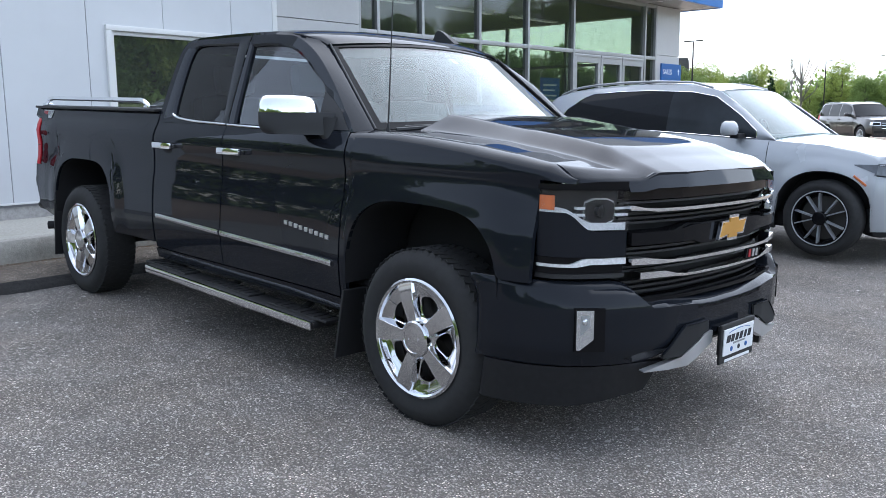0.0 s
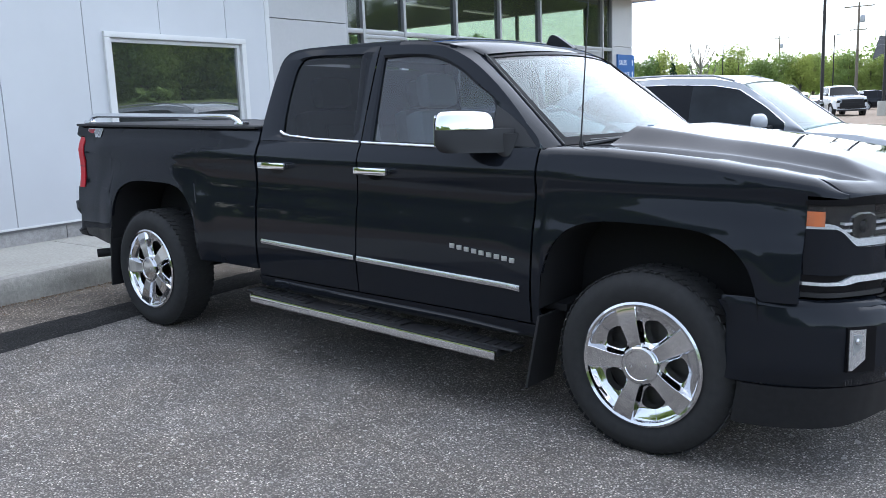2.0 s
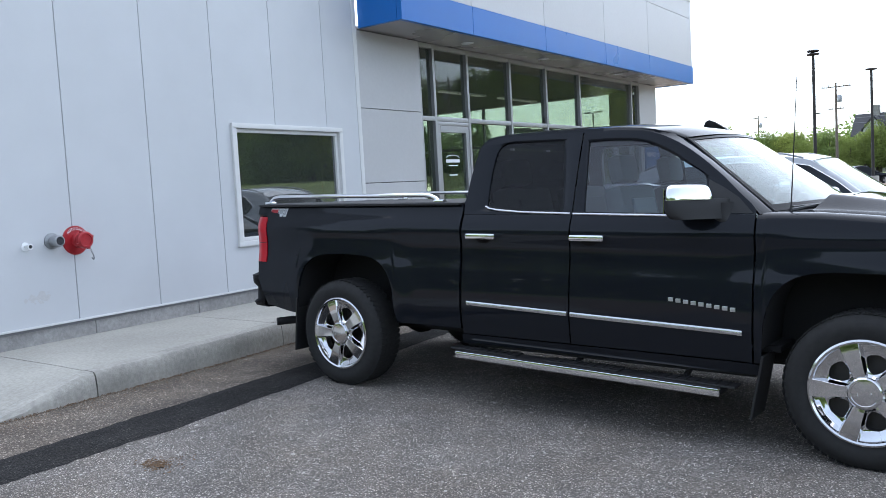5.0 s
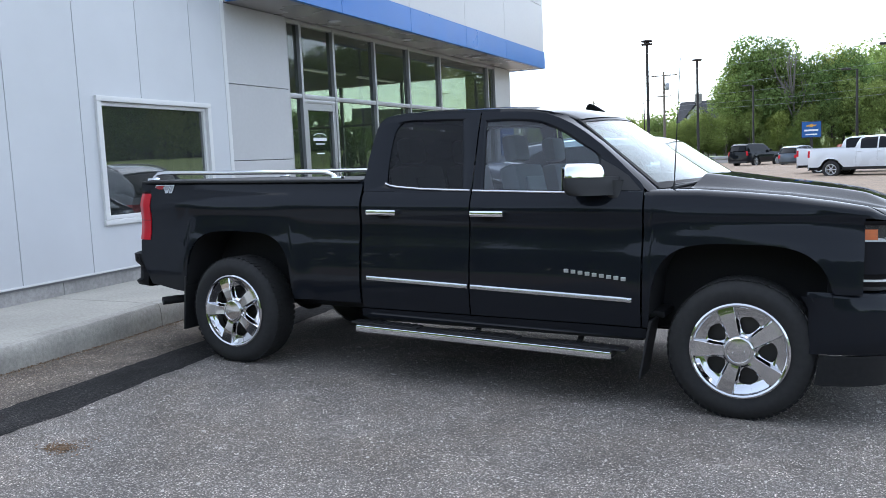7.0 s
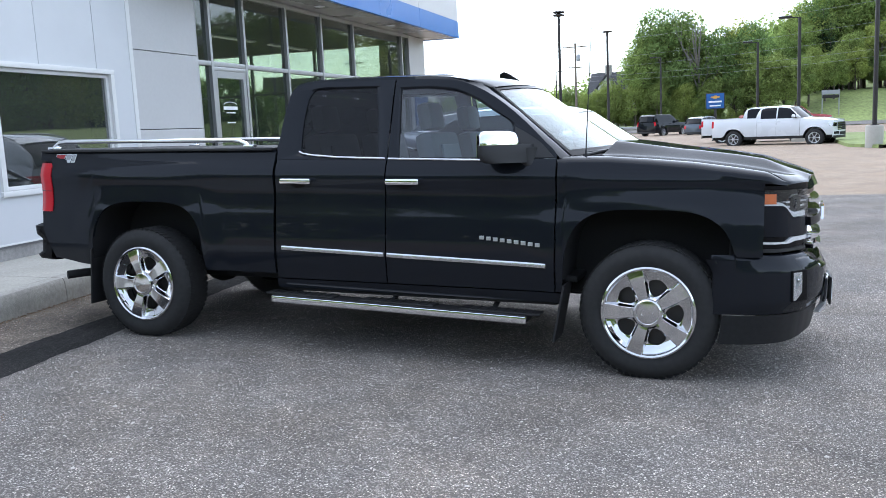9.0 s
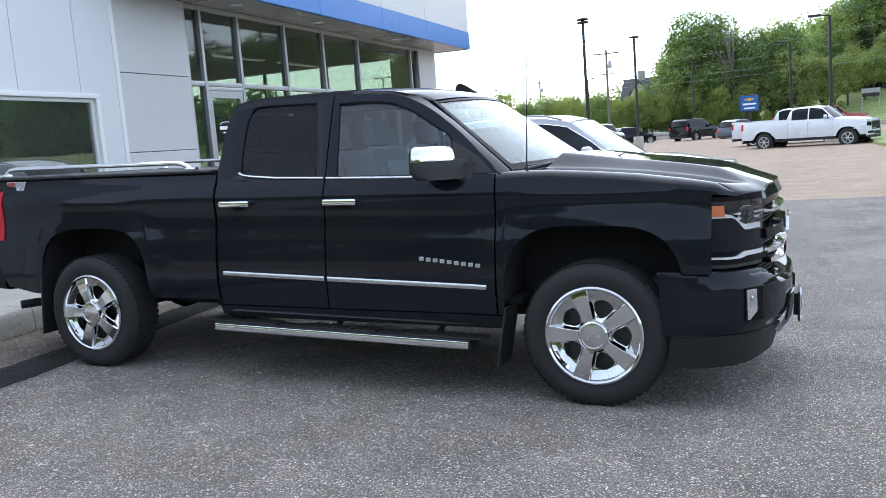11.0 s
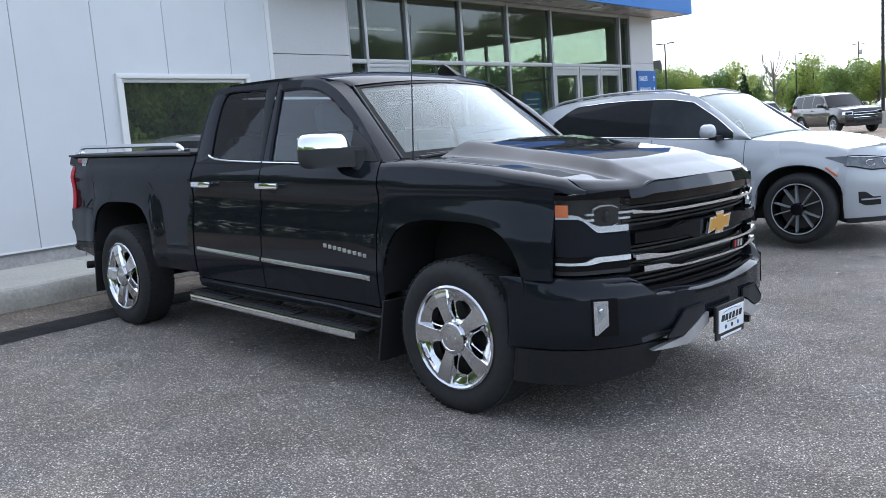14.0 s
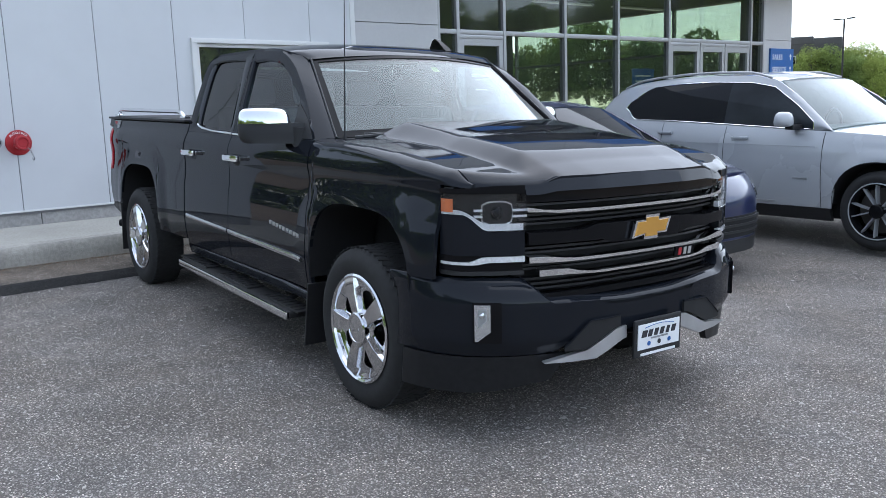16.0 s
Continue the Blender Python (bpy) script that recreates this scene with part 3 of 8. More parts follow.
def wall_pt(s, z, out=0.0, base=WALL_A, d=WALL_D):
    nrm = Vector((d.y, -d.x))
    p = base + d * s + nrm * out
    return (p.x, p.y, z)


walk_thing = thing("pavement", "pale concrete walk with a worn raised kerb beside the building", "sidewalk", kind="structure")
cuts = [-9.0, -6.0, -4.1, -2.24, -0.1, 2.0, 4.2, 6.6, 9.0, 12.0, 16.0]
for y0, y1 in zip(cuts, cuts[1:]):
    ys = steps(y0 + 0.006, y1 - 0.006, 10)
    bm = bmesh.new()
    rows = []
    for yy in ys:
        xf = kerb_x(yy)
        zt = slab_z(xf, yy)
        zb = gz(xf, yy) - 0.1
        w = 0.008 * noise.noise((yy * 2.0, 3.0, 0))
        rows.append([bm.verts.new(p) for p in ((xf + 0.015 + w, yy, zb), (xf + 0.012 + w, yy, gz(xf, yy) + (zt - gz(xf, yy)) * 0.5), (xf + w, yy, zt - 0.03), (xf - 0.025 + w, yy, zt - 0.004), (xf - 0.16, yy, zt), (xf - 0.16, yy, zb))])
    for a, b in zip(rows, rows[1:]):
        for k in range(5):
            bm.faces.new((a[k], a[k + 1], b[k + 1], b[k]))
    bm.faces.new(rows[0])
    bm.faces.new(rows[-1][::-1])
    part("kerb_stone", bm, "kerb", walk_thing)
    bm = bmesh.new()
    ys = steps(y0 + 0.005, y1 - 0.005, 8)
    rows = []
    for yy in ys:
        xf = kerb_x(yy) - 0.168
        rows.append([bm.verts.new((x, yy, slab_z(x, yy) - (0.006 if k in (0, 8) else 0.0))) for k, x in enumerate(steps(xf, -4.6, 8))])
    for a, b in zip(rows, rows[1:]):
        for k in range(8):
            bm.faces.new((a[k], a[k + 1], b[k + 1], b[k]))
    r = bmesh.ops.extrude_face_region(bm, geom=list(bm.faces))
    bmesh.ops.translate(bm, vec=(0, 0, -0.2), verts=[v for v in r["geom"] if isinstance(v, bmesh.types.BMVert)])
    part("slab", bm, "concrete", walk_thing)

litter("grit", [(kerb_x(-3.1 + 0.07 * k) + 0.035, -3.1 + 0.07 * k, 0.018, 0.04, 9, 0.008) for k in range(52)], 5, "dry weeds and grit along the foot of the kerb")

# ---- white metal-clad wing ----
WALL_TOP = 5.6
litter("leaf_litter", [(kerb_x(0.07 * k - 4.6) + 0.03, 0.07 * k - 4.6, 0.012, 0.04, 9 + 8 * (k % 5 == 0), 0.0075) for k in range(125)], 8, "line of dry brown litter along the foot of the kerb")
litter("grit", [(kerb_x(0.1 * k - 4.6) + 0.17, 0.1 * k - 4.6, 0.10, 0.06, 22, 0.0042) for k in range(85)], 9, "brown grit on the asphalt beside the kerb")

white_wall = thing("wall_west", "tall white metal-panel wall on a grey concrete foundation", "wall", kind="structure")


def slab_on(base, d, s0, s1, z0, z1, o0, o1, bevel=0.0, bm=None):
    """A block on a wall line: along s, up z, out from o0 to o1."""
    nrm = Vector((d.y, -d.x))
    ang = math.atan2(d.y, d.x)
    c = base + d * (s0 + s1) / 2 + nrm * (o0 + o1) / 2
    m = Matrix.Translation((c.x, c.y, (z0 + z1) / 2)) @ Matrix.Rotation(ang, 4, "Z")
    return box(s1 - s0, abs(o1 - o0), z1 - z0, bevel=bevel, m=m, bm=bm)


WIN = (2.63, 4.54, 1.0, 2.31)      # s0 s1 z0 z1 of the wing's window
joints = [-1.4, -0.45, 0.48, 1.43, 2.37, 3.33, 4.31, 5.05]
for a, b in zip(joints, joints[1:]):
    lo, hi = a + 0.004, b - 0.004
    if b <= WIN[0] or a >= WIN[1]:
        part("wall_panel", slab_on(WALL_A, WALL_D, lo, hi, 0.44, WALL_TOP, -0.08, 0.0, 0.004), "white_wall", white_wall)
    else:
        bm = slab_on(WALL_A, WALL_D, lo, hi, WIN[3], WALL_TOP, -0.08, 0.0)
        slab_on(WALL_A, WALL_D, lo, hi, 0.44, WIN[2], -0.08, 0.0, bm=bm)
        if lo < WIN[0]:
            slab_on(WALL_A, WALL_D, lo, WIN[0], WIN[2], WIN[3], -0.08, 0.0, bm=bm)
        if hi > WIN[1]:
            slab_on(WALL_A, WALL_D, WIN[1], hi, WIN[2], WIN[3], -0.08, 0.0, bm=bm)
        part("wall_panel", bm, "white_wall", white_wall)
bm = slab_on(WALL_A, WALL_D, -1.4, WIN[0], 0.40, WALL_TOP, -0.3, -0.009)
slab_on(WALL_A, WALL_D, WIN[1], 5.04, 0.40, WALL_TOP, -0.3, -0.009, bm=bm)
slab_on(WALL_A, WALL_D, WIN[0], WIN[1], WIN[3], WALL_TOP, -0.3, -0.009, bm=bm)
slab_on(WALL_A, WALL_D, WIN[0], WIN[1], 0.40, WIN[2], -0.3, -0.009, bm=bm)
part("backing", bm, "wall_joint", white_wall)
part("flashing", slab_on(WALL_A, WALL_D, -1.4, 5.05, 0.425, 0.445, -0.02, 0.012, 0.003), "window_frame", white_wall)
part("corner_trim", slab_on(WALL_A, WALL_D, 4.98, 5.06, 0.44, WALL_TOP, -0.3, 0.008, 0.004), "window_frame", white_wall)
fcuts = [-1.4, 0.66, 1.95, 3.2, 5.05]
for a, b in zip(fcuts, fcuts[1:]):
    part("foundation", slab_on(WALL_A, WALL_D, a + 0.004, b - 0.004, 0.1, 0.427, -0.3, -0.02, 0.006), "foundation", white_wall)
# closing roof and far sides of the wing
bm = slab_on(WALL_A, WALL_D, -1.4, 5.0, WALL_TOP - 0.2, WALL_TOP, -9.0, -0.3)
slab_on(WALL_A, WALL_D, -1.4, -1.2, 0.1, WALL_TOP - 0.2, -9.0, -0.3, bm=bm)
slab_on(WALL_A, WALL_D, -1.4, 5.0, 0.1, WALL_TOP - 0.2, -9.2, -9.0, bm=bm)
part("wing_shell", bm, "grey_panel", white_wall)
bm = slab_on(WALL_A, WALL_D, 1.2, 5.0, 0.1, 3.4, -5.2, -5.0)
slab_on(WALL_A, WALL_D, 1.0, 1.2, 0.1, 3.4, -5.2, -0.31, bm=bm)
slab_on(WALL_A, WALL_D, 1.2, 5.0, 3.2, 3.4, -5.0, -0.31, bm=bm)
slab_on(WALL_A, WALL_D, 1.2, 5.0, 0.1, 0.3, -5.0, -0.31, bm=bm)
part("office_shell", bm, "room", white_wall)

window_1 = thing("window_1", "white-framed fixed window with dark reflecting glass", "window", kind="structure")
s0, s1, z0, z1 = WIN
for nm, q in (("window_frame", (s0 - 0.05, s1 + 0.05, z1, z1 + 0.06)), ("window_sill", (s0 - 0.06, s1 + 0.06, z0 - 0.06, z0)), ("window_frame", (s0 - 0.05, s0 + 0.02, z0, z1)), ("window_frame", (s1 - 0.02, s1 + 0.05, z0, z1))):
    part(nm, slab_on(WALL_A, WALL_D, q[0], q[1], q[2], q[3], -0.08, 0.035, 0.006), "window_frame", window_1)
for nm, q in (("sash", (s0 + 0.02, s1 - 0.02, z1 - 0.045, z1)), ("sash", (s0 + 0.02, s1 - 0.02, z0, z0 + 0.045)), ("sash", (s0 + 0.02, s0 + 0.065, z0 + 0.045, z1 - 0.045)), ("sash", (s1 - 0.065, s1 - 0.02, z0 + 0.045, z1 - 0.045))):
    part(nm, slab_on(WALL_A, WALL_D, q[0], q[1], q[2], q[3], -0.07, -0.01, 0.004), "window_frame", window_1)
pane = part("pane", slab_on(WALL_A, WALL_D, s0 + 0.06, s1 - 0.06, z0 + 0.04, z1 - 0.04, -0.046, -0.04), "window_glass", window_1)

# ---- showroom front ----
GL_A = Vector((-3.62, 4.1))
GL_D = (Vector((-4.03, 14.7)) - GL_A).normalized()
SOFFIT = 3.77
RAIL = 2.60
mull = [0.68, 1.07, 2.05, 3.48, 4.88, 6.38, 9.2, 9.68]
showroom = thing("wall_north", "grey composite panels round the glazed showroom front", "wall", kind="structure")
pz = [0.28, 1.62, 2.68, SOFFIT]
for a, b in zip(pz, pz[1:]):
    part("wall_panel", slab_on(GL_A, GL_D, -0.95, 0.645, a + 0.005, b - 0.005, -0.1, 0.06, 0.004), "grey_panel", showroom)
    part("wall_panel", slab_on(GL_A, GL_D, 9.72, 10.82, a + 0.005, b - 0.005, -0.1, 0.02, 0.004), "grey_panel", showroom)
bm = slab_on(GL_A, GL_D, -1.1, 0.645, 0.1, SOFFIT, -0.3, -0.103)
slab_on(GL_A, GL_D, 9.72, 10.82, 0.1, SOFFIT, -0.3, -0.103, bm=bm)
part("backing", bm, "joint", showroom)
# side wall of the far end and the closing room
part("side_wall", slab_on(GL_A, GL_D, 10.58, 10.82, 0.1, SOFFIT, -1.12, -0.31), "grey_panel", showroom)
part("side_sill", slab_on(GL_A, GL_D, 10.58, 10.82, 0.1, 0.36, -9.0, -1.12), "grey_panel", showroom)
part("side_header", slab_on(GL_A, GL_D, 10.58, 10.82, 3.69, SOFFIT, -9.0, -1.12), "grey_panel", showroom)
bm = bmesh.new()
slab_on(GL_A, GL_D, -1.0, 10.58, 0.1, 3.7, -9.2, -9.0, bm=bm)
slab_on(GL_A, GL_D, -1.3, -1.0, 0.1, SOFFIT, -9.2, -0.31, bm=bm)
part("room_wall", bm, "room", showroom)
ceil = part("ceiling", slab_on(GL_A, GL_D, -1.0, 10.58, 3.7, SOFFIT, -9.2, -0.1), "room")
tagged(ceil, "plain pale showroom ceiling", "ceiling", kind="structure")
for k in range(4):
    lamp = thing("ceiling_light", "long white ceiling light in the showroom", "ceiling light", "showroom lights")
    part("diffuser", slab_on(GL_A, GL_D, 0.6 + 2.6 * k, 2.4 + 2.6 * k, 3.66, 3.70, -3.2, -3.05, 0.005), "tube_light", lamp)
    part("frame", slab_on(GL_A, GL_D, 0.58 + 2.6 * k, 2.42 + 2.6 * k, 3.67, 3.7, -3.05, -3.03), "sign_white", lamp)
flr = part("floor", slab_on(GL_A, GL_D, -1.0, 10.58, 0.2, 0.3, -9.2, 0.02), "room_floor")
tagged(flr, "polished grey showroom floor", "floor", kind="structure")

window_2 = thing("window_2", "tall aluminium-framed showroom glazing with reflecting panes", "glazing", kind="structure")
for s in mull:
    part("mullion", slab_on(GL_A, GL_D, s - 0.03, s + 0.03, 0.3, SOFFIT, -0.09, 0.035, 0.004), "alu", window_2)
for a, b in zip(mull, mull[1:]):
    for z in (0.33, RAIL, SOFFIT - 0.035):
        part("rail", slab_on(GL_A, GL_D, a + 0.03, b - 0.03, z - 0.035, z + 0.035, -0.085, 0.028, 0.004), "alu", window_2)
    part("pane", slab_on(GL_A, GL_D, a + 0.03, b - 0.03, RAIL + 0.035, SOFFIT - 0.07, -0.03, -0.024), "glass", window_2)
    if (a, b) not in ((1.07, 2.05), (6.38, 9.2)):
        part("pane", slab_on(GL_A, GL_D, a + 0.03, b - 0.03, 0.365, RAIL - 0.035, -0.03, -0.024), "glass", window_2)


window_3 = thing("window_3", "tall aluminium-framed glazing of the showroom's end wall", "glazing", kind="structure")
for o in (-1.15, -3.1, -5.05, -7.0, -8.95):
    part("mullion", slab_on(GL_A, GL_D, 10.65, 10.75, 0.36, 3.69, o - 0.03, o + 0.03), "alu", window_3)
for o0, o1 in ((-3.07, -1.18), (-5.02, -3.13), (-6.97, -5.08), (-8.92, -7.03)):
    part("rail", slab_on(GL_A, GL_D, 10.66, 10.74, RAIL - 0.03, RAIL + 0.03, o0, o1), "alu", window_3)
    part("pane", slab_on(GL_A, GL_D, 10.697, 10.703, 0.36, RAIL - 0.03, o0, o1), "glass", window_3)
    part("pane", slab_on(GL_A, GL_D, 10.697, 10.703, RAIL + 0.03, 3.69, o0, o1), "glass", window_3)


def glass_door(name, s0, s1, label):
    d = thing(name, label, "door", kind="structure")
    top = RAIL - 0.04
    part("transom", slab_on(GL_A, GL_D, s0, s1, top - 0.06, top, -0.07, 0.03, 0.004), "alu", d)
    part("stile", slab_on(GL_A, GL_D, s0, s0 + 0.09, 0.31, top - 0.06, -0.06, 0.022, 0.004), "alu", d)
    part("stile", slab_on(GL_A, GL_D, s1 - 0.09, s1, 0.31, top - 0.06, -0.06, 0.022, 0.004), "alu", d)
    part("top_rail", slab_on(GL_A, GL_D, s0 + 0.09, s1 - 0.09, top - 0.17, top - 0.06, -0.06, 0.022, 0.004), "alu", d)
    part("bottom_rail", slab_on(GL_A, GL_D, s0 + 0.09, s1 - 0.09, 0.31, 0.56, -0.06, 0.022, 0.004), "alu", d)
    part("pane", slab_on(GL_A, GL_D, s0 + 0.09, s1 - 0.09, 0.56, top - 0.17, -0.03, -0.024), "glass", d)
    nrm = Vector((GL_D.y, -GL_D.x))
    p0 = GL_A + GL_D * (s1 - 0.05) + nrm * 0.06
    part("door_handle", tube([(p0.x, p0.y, 1.15), (p0.x, p0.y, 1.55)], 0.014), "brushed", d)
    return d


door_1 = glass_door("door_1", 1.10, 2.02, "aluminium-framed glass door with a white decal")
bm = bmesh.new()
for w, z, h in ((0.40, 1.93, 0.026), (0.26, 1.855, 0.009), (0.24, 1.70, 0.010)):
    slab_on(GL_A, GL_D, 1.56 - w / 2, 1.56 + w / 2, z - h, z + h, -0.0225, -0.0215, bm=bm)
tube([wall_pt(1.56 + 0.19 * math.cos(q), 1.975 + 0.05 * math.sin(q), -0.022, GL_A, GL_D) for q in steps(0.15, math.pi - 0.15, 12)], 0.006, 5, bm)
part("decal", bm, "sign_white", door_1, "white lettering bars on the glass")
for i, (a, b) in enumerate(((6.42, 7.38), (7.40, 8.24), (8.26, 9.16))):
    glass_door(f"door_{i + 2}", a, b, "aluminium-framed glass entrance door")

# canopy: blue band and grey upper panels standing out from the wall, flat soffit
CAN_A, CAN_B = Vector((-2.70, 3.28)), Vector((-3.24, 15.43))
CAN_D = (CAN_B - CAN_A).normalized()
CAN_L = (CAN_B - CAN_A).length
RET_A, RET_D, RET_L = Vector((-3.47, 3.28)), Vector((1.0, 0.0)), 0.77
BAND, COURSE, PARAPET = 4.20, 5.37, 5.80
canopy = thing("canopy", "blue fascia band and grey panelled parapet above the showroom", "canopy", kind="structure")
cj = [0.0, 1.80, 4.17, 6.75, 9.15, CAN_L]
for a, b in zip(cj, cj[1:]):
    part("fascia_panel", slab_on(CAN_A, CAN_D, a + 0.004, b - 0.004, SOFFIT, BAND - 0.005, -0.06, 0.02, 0.004), "blue_panel", canopy)
    for z0_, z1_ in ((BAND, COURSE), (COURSE + 0.004, PARAPET)):
        part("parapet_panel", slab_on(CAN_A, CAN_D, a + 0.005, b - 0.005, z0_ + 0.004, z1_, -0.06, 0.0, 0.004), "grey_panel", canopy)
part("fascia_panel", slab_on(RET_A, RET_D, 0.0, RET_L - 0.065, SOFFIT, BAND - 0.005, -0.06, 0.0, 0.004), "blue_panel", canopy)
part("parapet_panel", slab_on(RET_A, RET_D, 0.0, RET_L - 0.065, BAND + 0.004, PARAPET, -0.06, 0.0, 0.004), "grey_panel", canopy)
part("backing", slab_on(CAN_A, CAN_D, 0.07, CAN_L - 0.02, SOFFIT + 0.05, PARAPET - 0.02, -0.2, -0.062), "joint", canopy)
part("end_panel", slab_on(CAN_A, CAN_D, CAN_L - 0.16, CAN_L, BAND + 0.005, PARAPET, -10.0, -0.062), "grey_panel", canopy)
part("end_fascia", slab_on(CAN_A, CAN_D, CAN_L - 0.10, CAN_L + 0.02, SOFFIT, BAND, -10.0, -0.062), "blue_panel", canopy)
part("coping", slab_on(CAN_A, CAN_D, -0.01, CAN_L + 0.01, PARAPET, PARAPET + 0.035, -0.22, 0.025, 0.004), "window_frame", canopy)
bm = bmesh.new()
nrm = Vector((CAN_D.y, -CAN_D.x))
cc = [CAN_A + CAN_D * 0.06 - nrm * 0.07, CAN_B - CAN_D * 0.11 - nrm * 0.07, CAN_B - CAN_D * 0.11 - nrm * 9.9, Vector((-12.6, 3.34))]
for z in (SOFFIT + 0.006, SOFFIT + 0.05):
    bm.faces.new([bm.verts.new((p.x, p.y, z)) for p in cc])
lo, hi = list(bm.verts)[:4], list(bm.verts)[4:]
for i in range(4):
    bm.faces.new((lo[i], lo[(i + 1) % 4], hi[(i + 1) % 4], hi[i]))
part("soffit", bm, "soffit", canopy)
for s in (2.33, 4.93, 8.43):
    p = CAN_A + CAN_D * s - nrm * 0.44
    part("soffit_lamp", spin([(0.105, -0.006), (0.105, 0.0), (0.075, 0.004)], 24, "Z", at=(p.x, p.y, SOFFIT)), "sign_white", canopy)

# building sign on the pier
sign = thing("building_sign", "blue wall sign with white words and arrows", "sign")
part("sign_panel", slab_on(GL_A, GL_D, 9.92, 10.86, 1.55, 2.50, 0.022, 0.06, 0.004), "sign_blue", sign)
gang = math.atan2(GL_D.y, GL_D.x)


def wall_text(body, s, z, size, out, parent, name="lettering"):
    cu = bpy.data.curves.new(name, "FONT")
    cu.body, cu.size, cu.extrude = body, size, 0.002
    tmp = bpy.data.objects.new("tmp", cu)
    scene.collection.objects.link(tmp)
    dg = bpy.context.evaluated_depsgraph_get()
    me = bpy.data.meshes.new_from_object(tmp.evaluated_get(dg))
    bpy.data.objects.remove(tmp)
    nrm = Vector((GL_D.y, -GL_D.x))
    p = GL_A + GL_D * s + nrm * out
    me.transform(Matrix.Translation((p.x, p.y, z)) @ Matrix.Rotation(gang, 4, "Z") @ Matrix.Rotation(radians(90), 4, "X"))
    me.materials.clear()
    me.materials.append(M["sign_white"])
    ob = new(name, me)
    ob.parent = parent
    return ob


for word, z in (("SALES", 2.26), ("SERVICE", 1.99), ("PARTS", 1.72)):
    if word != "PARTS":
        wall_text(word, 9.99, z, 0.16, 0.062, sign)
    nrm = Vector((GL_D.y, -GL_D.x))
    bm = bmesh.new()
    if word != "PARTS":
        slab_on(GL_A, GL_D, 10.72, 10.745, z - 0.01, z + 0.1, 0.061, 0.064, bm=bm)
        prism([(-0.045, 0.0), (0.045, 0.0), (0.0, 0.06)], lambda a, b, d: GL_A.to_3d() + GL_D.to_3d() * (10.7325 + a) + nrm.to_3d() * (0.061 + d) + Vector((0, 0, z + 0.07 + b)), 0.003, bm)
        part("arrow", bm, "sign_white", sign)
# small blue poster inside the glazing
poster = thing("poster", "small blue hours notice stuck inside the glass", "notice")
part("sheet", slab_on(GL_A, GL_D, 5.35, 6.0, 1.45, 2.05, -0.05, -0.046), "sign_blue", poster)
bm = bmesh.new()
for k in range(4):
    slab_on(GL_A, GL_D, 5.45, 5.9 - 0.06 * (k % 2), 1.9 - 0.1 * k, 1.93 - 0.1 * k, -0.0455, -0.044, bm=bm)
part("bars", bm, "sign_white", poster)

# fire department connection and pipe stubs on the wing
def wall_m(s, z, out=0.0):
    """A frame on the wing's wall: its x axis points out of the wall."""
    p = wall_pt(s, z, out)
    return Matrix.Translation(p) @ Matrix.Rotation(math.atan2(WALL_N.y, WALL_N.x), 4, "Z")


fdc = thing("hose_connection", "red capped fire hose connection with a chain on the wall", "fire connection", m=wall_m(0.5, 1.19) @ Matrix.Diagonal((0.9, 0.86, 0.86, 1)))
plate_ = part("flange", spin([(0.158, 0.0), (0.160, 0.008), (0.152, 0.016), (0.06, 0.020)], 40, "X"), "red_paint", fdc)
bm = bmesh.new()
for word, mid in (("AUTO", -26), ("SPKR", 30)):
    for k, ch in enumerate(word):
        cu = bpy.data.curves.new("letter", "FONT")
        cu.body, cu.size, cu.extrude, cu.align_x = ch, 0.042, 0.0015, "CENTER"
        tmp = bpy.data.objects.new("tmp", cu)
        scene.collection.objects.link(tmp)
        me = bpy.data.meshes.new_from_object(tmp.evaluated_get(bpy.context.evaluated_depsgraph_get()))
        bpy.data.objects.remove(tmp)
        th = radians(mid + 13 * (k - 1.5))
        me.transform(Matrix.Rotation(-th, 4, "X") @ Matrix(((0, 0, 1, 0.0175), (1, 0, 0, 0), (0, 1, 0, 0.112), (0, 0, 0, 1))))
        bm.from_mesh(me)
        bpy.data.meshes.remove(me)
part("lettering", bm, "sign_white", plate_, "raised white letters")
part("body", spin([(0.06, 0.02), (0.065, 0.06), (0.085, 0.07), (0.085, 0.1), (0.075, 0.105), (0.075, 0.14)], 28, "X"), "red_paint", fdc)
cap = part("cap", spin([(0.088, 0.14), (0.092, 0.15), (0.092, 0.185), (0.08, 0.199), (0.066, 0.199), (0.060, 0.186), (0.02, 0.184)], 28, "X"), "red_paint", fdc, "dull red cap")
for k in range(4):
    a = k * math.pi / 2 + 0.4
    part("lug", box(0.03, 0.03, 0.022, (0.165, 0.097 * math.cos(a), 0.097 * math.sin(a)), 0.005), "red_paint", cap)
for k in range(22):
    t_ = k / 21
    yy = 0.10 + 0.05 * math.sin(t_ * math.pi) + 0.01
    zz = -0.02 - 0.2 * math.sin(min(1.0, t_ * 1.0) * math.pi * 0.62)
    link_r = [(0.011 * math.cos(a), 0.007 * math.sin(a)) for a in steps(0, 2 * math.pi, 8)]
    pts = [(0.1 + 0.002, yy - 0.05 + 0.06 * t_ + (v if k % 2 else 0), zz + u) if k % 2 else (0.1 + v, yy - 0.05 + 0.06 * t_, zz + u) for u, v in link_r]
    part("chain_link", tube(pts, 0.0022, 5, caps=False), "galv", fdc)
pipe = thing("pipe_stub", "grey galvanised capped pipe on the white wall", "pipe", m=wall_m(0.26, 1.2))
part("flange", spin([(0.075, 0.0), (0.075, 0.012), (0.045, 0.016)], 24, "X"), "galv", pipe)
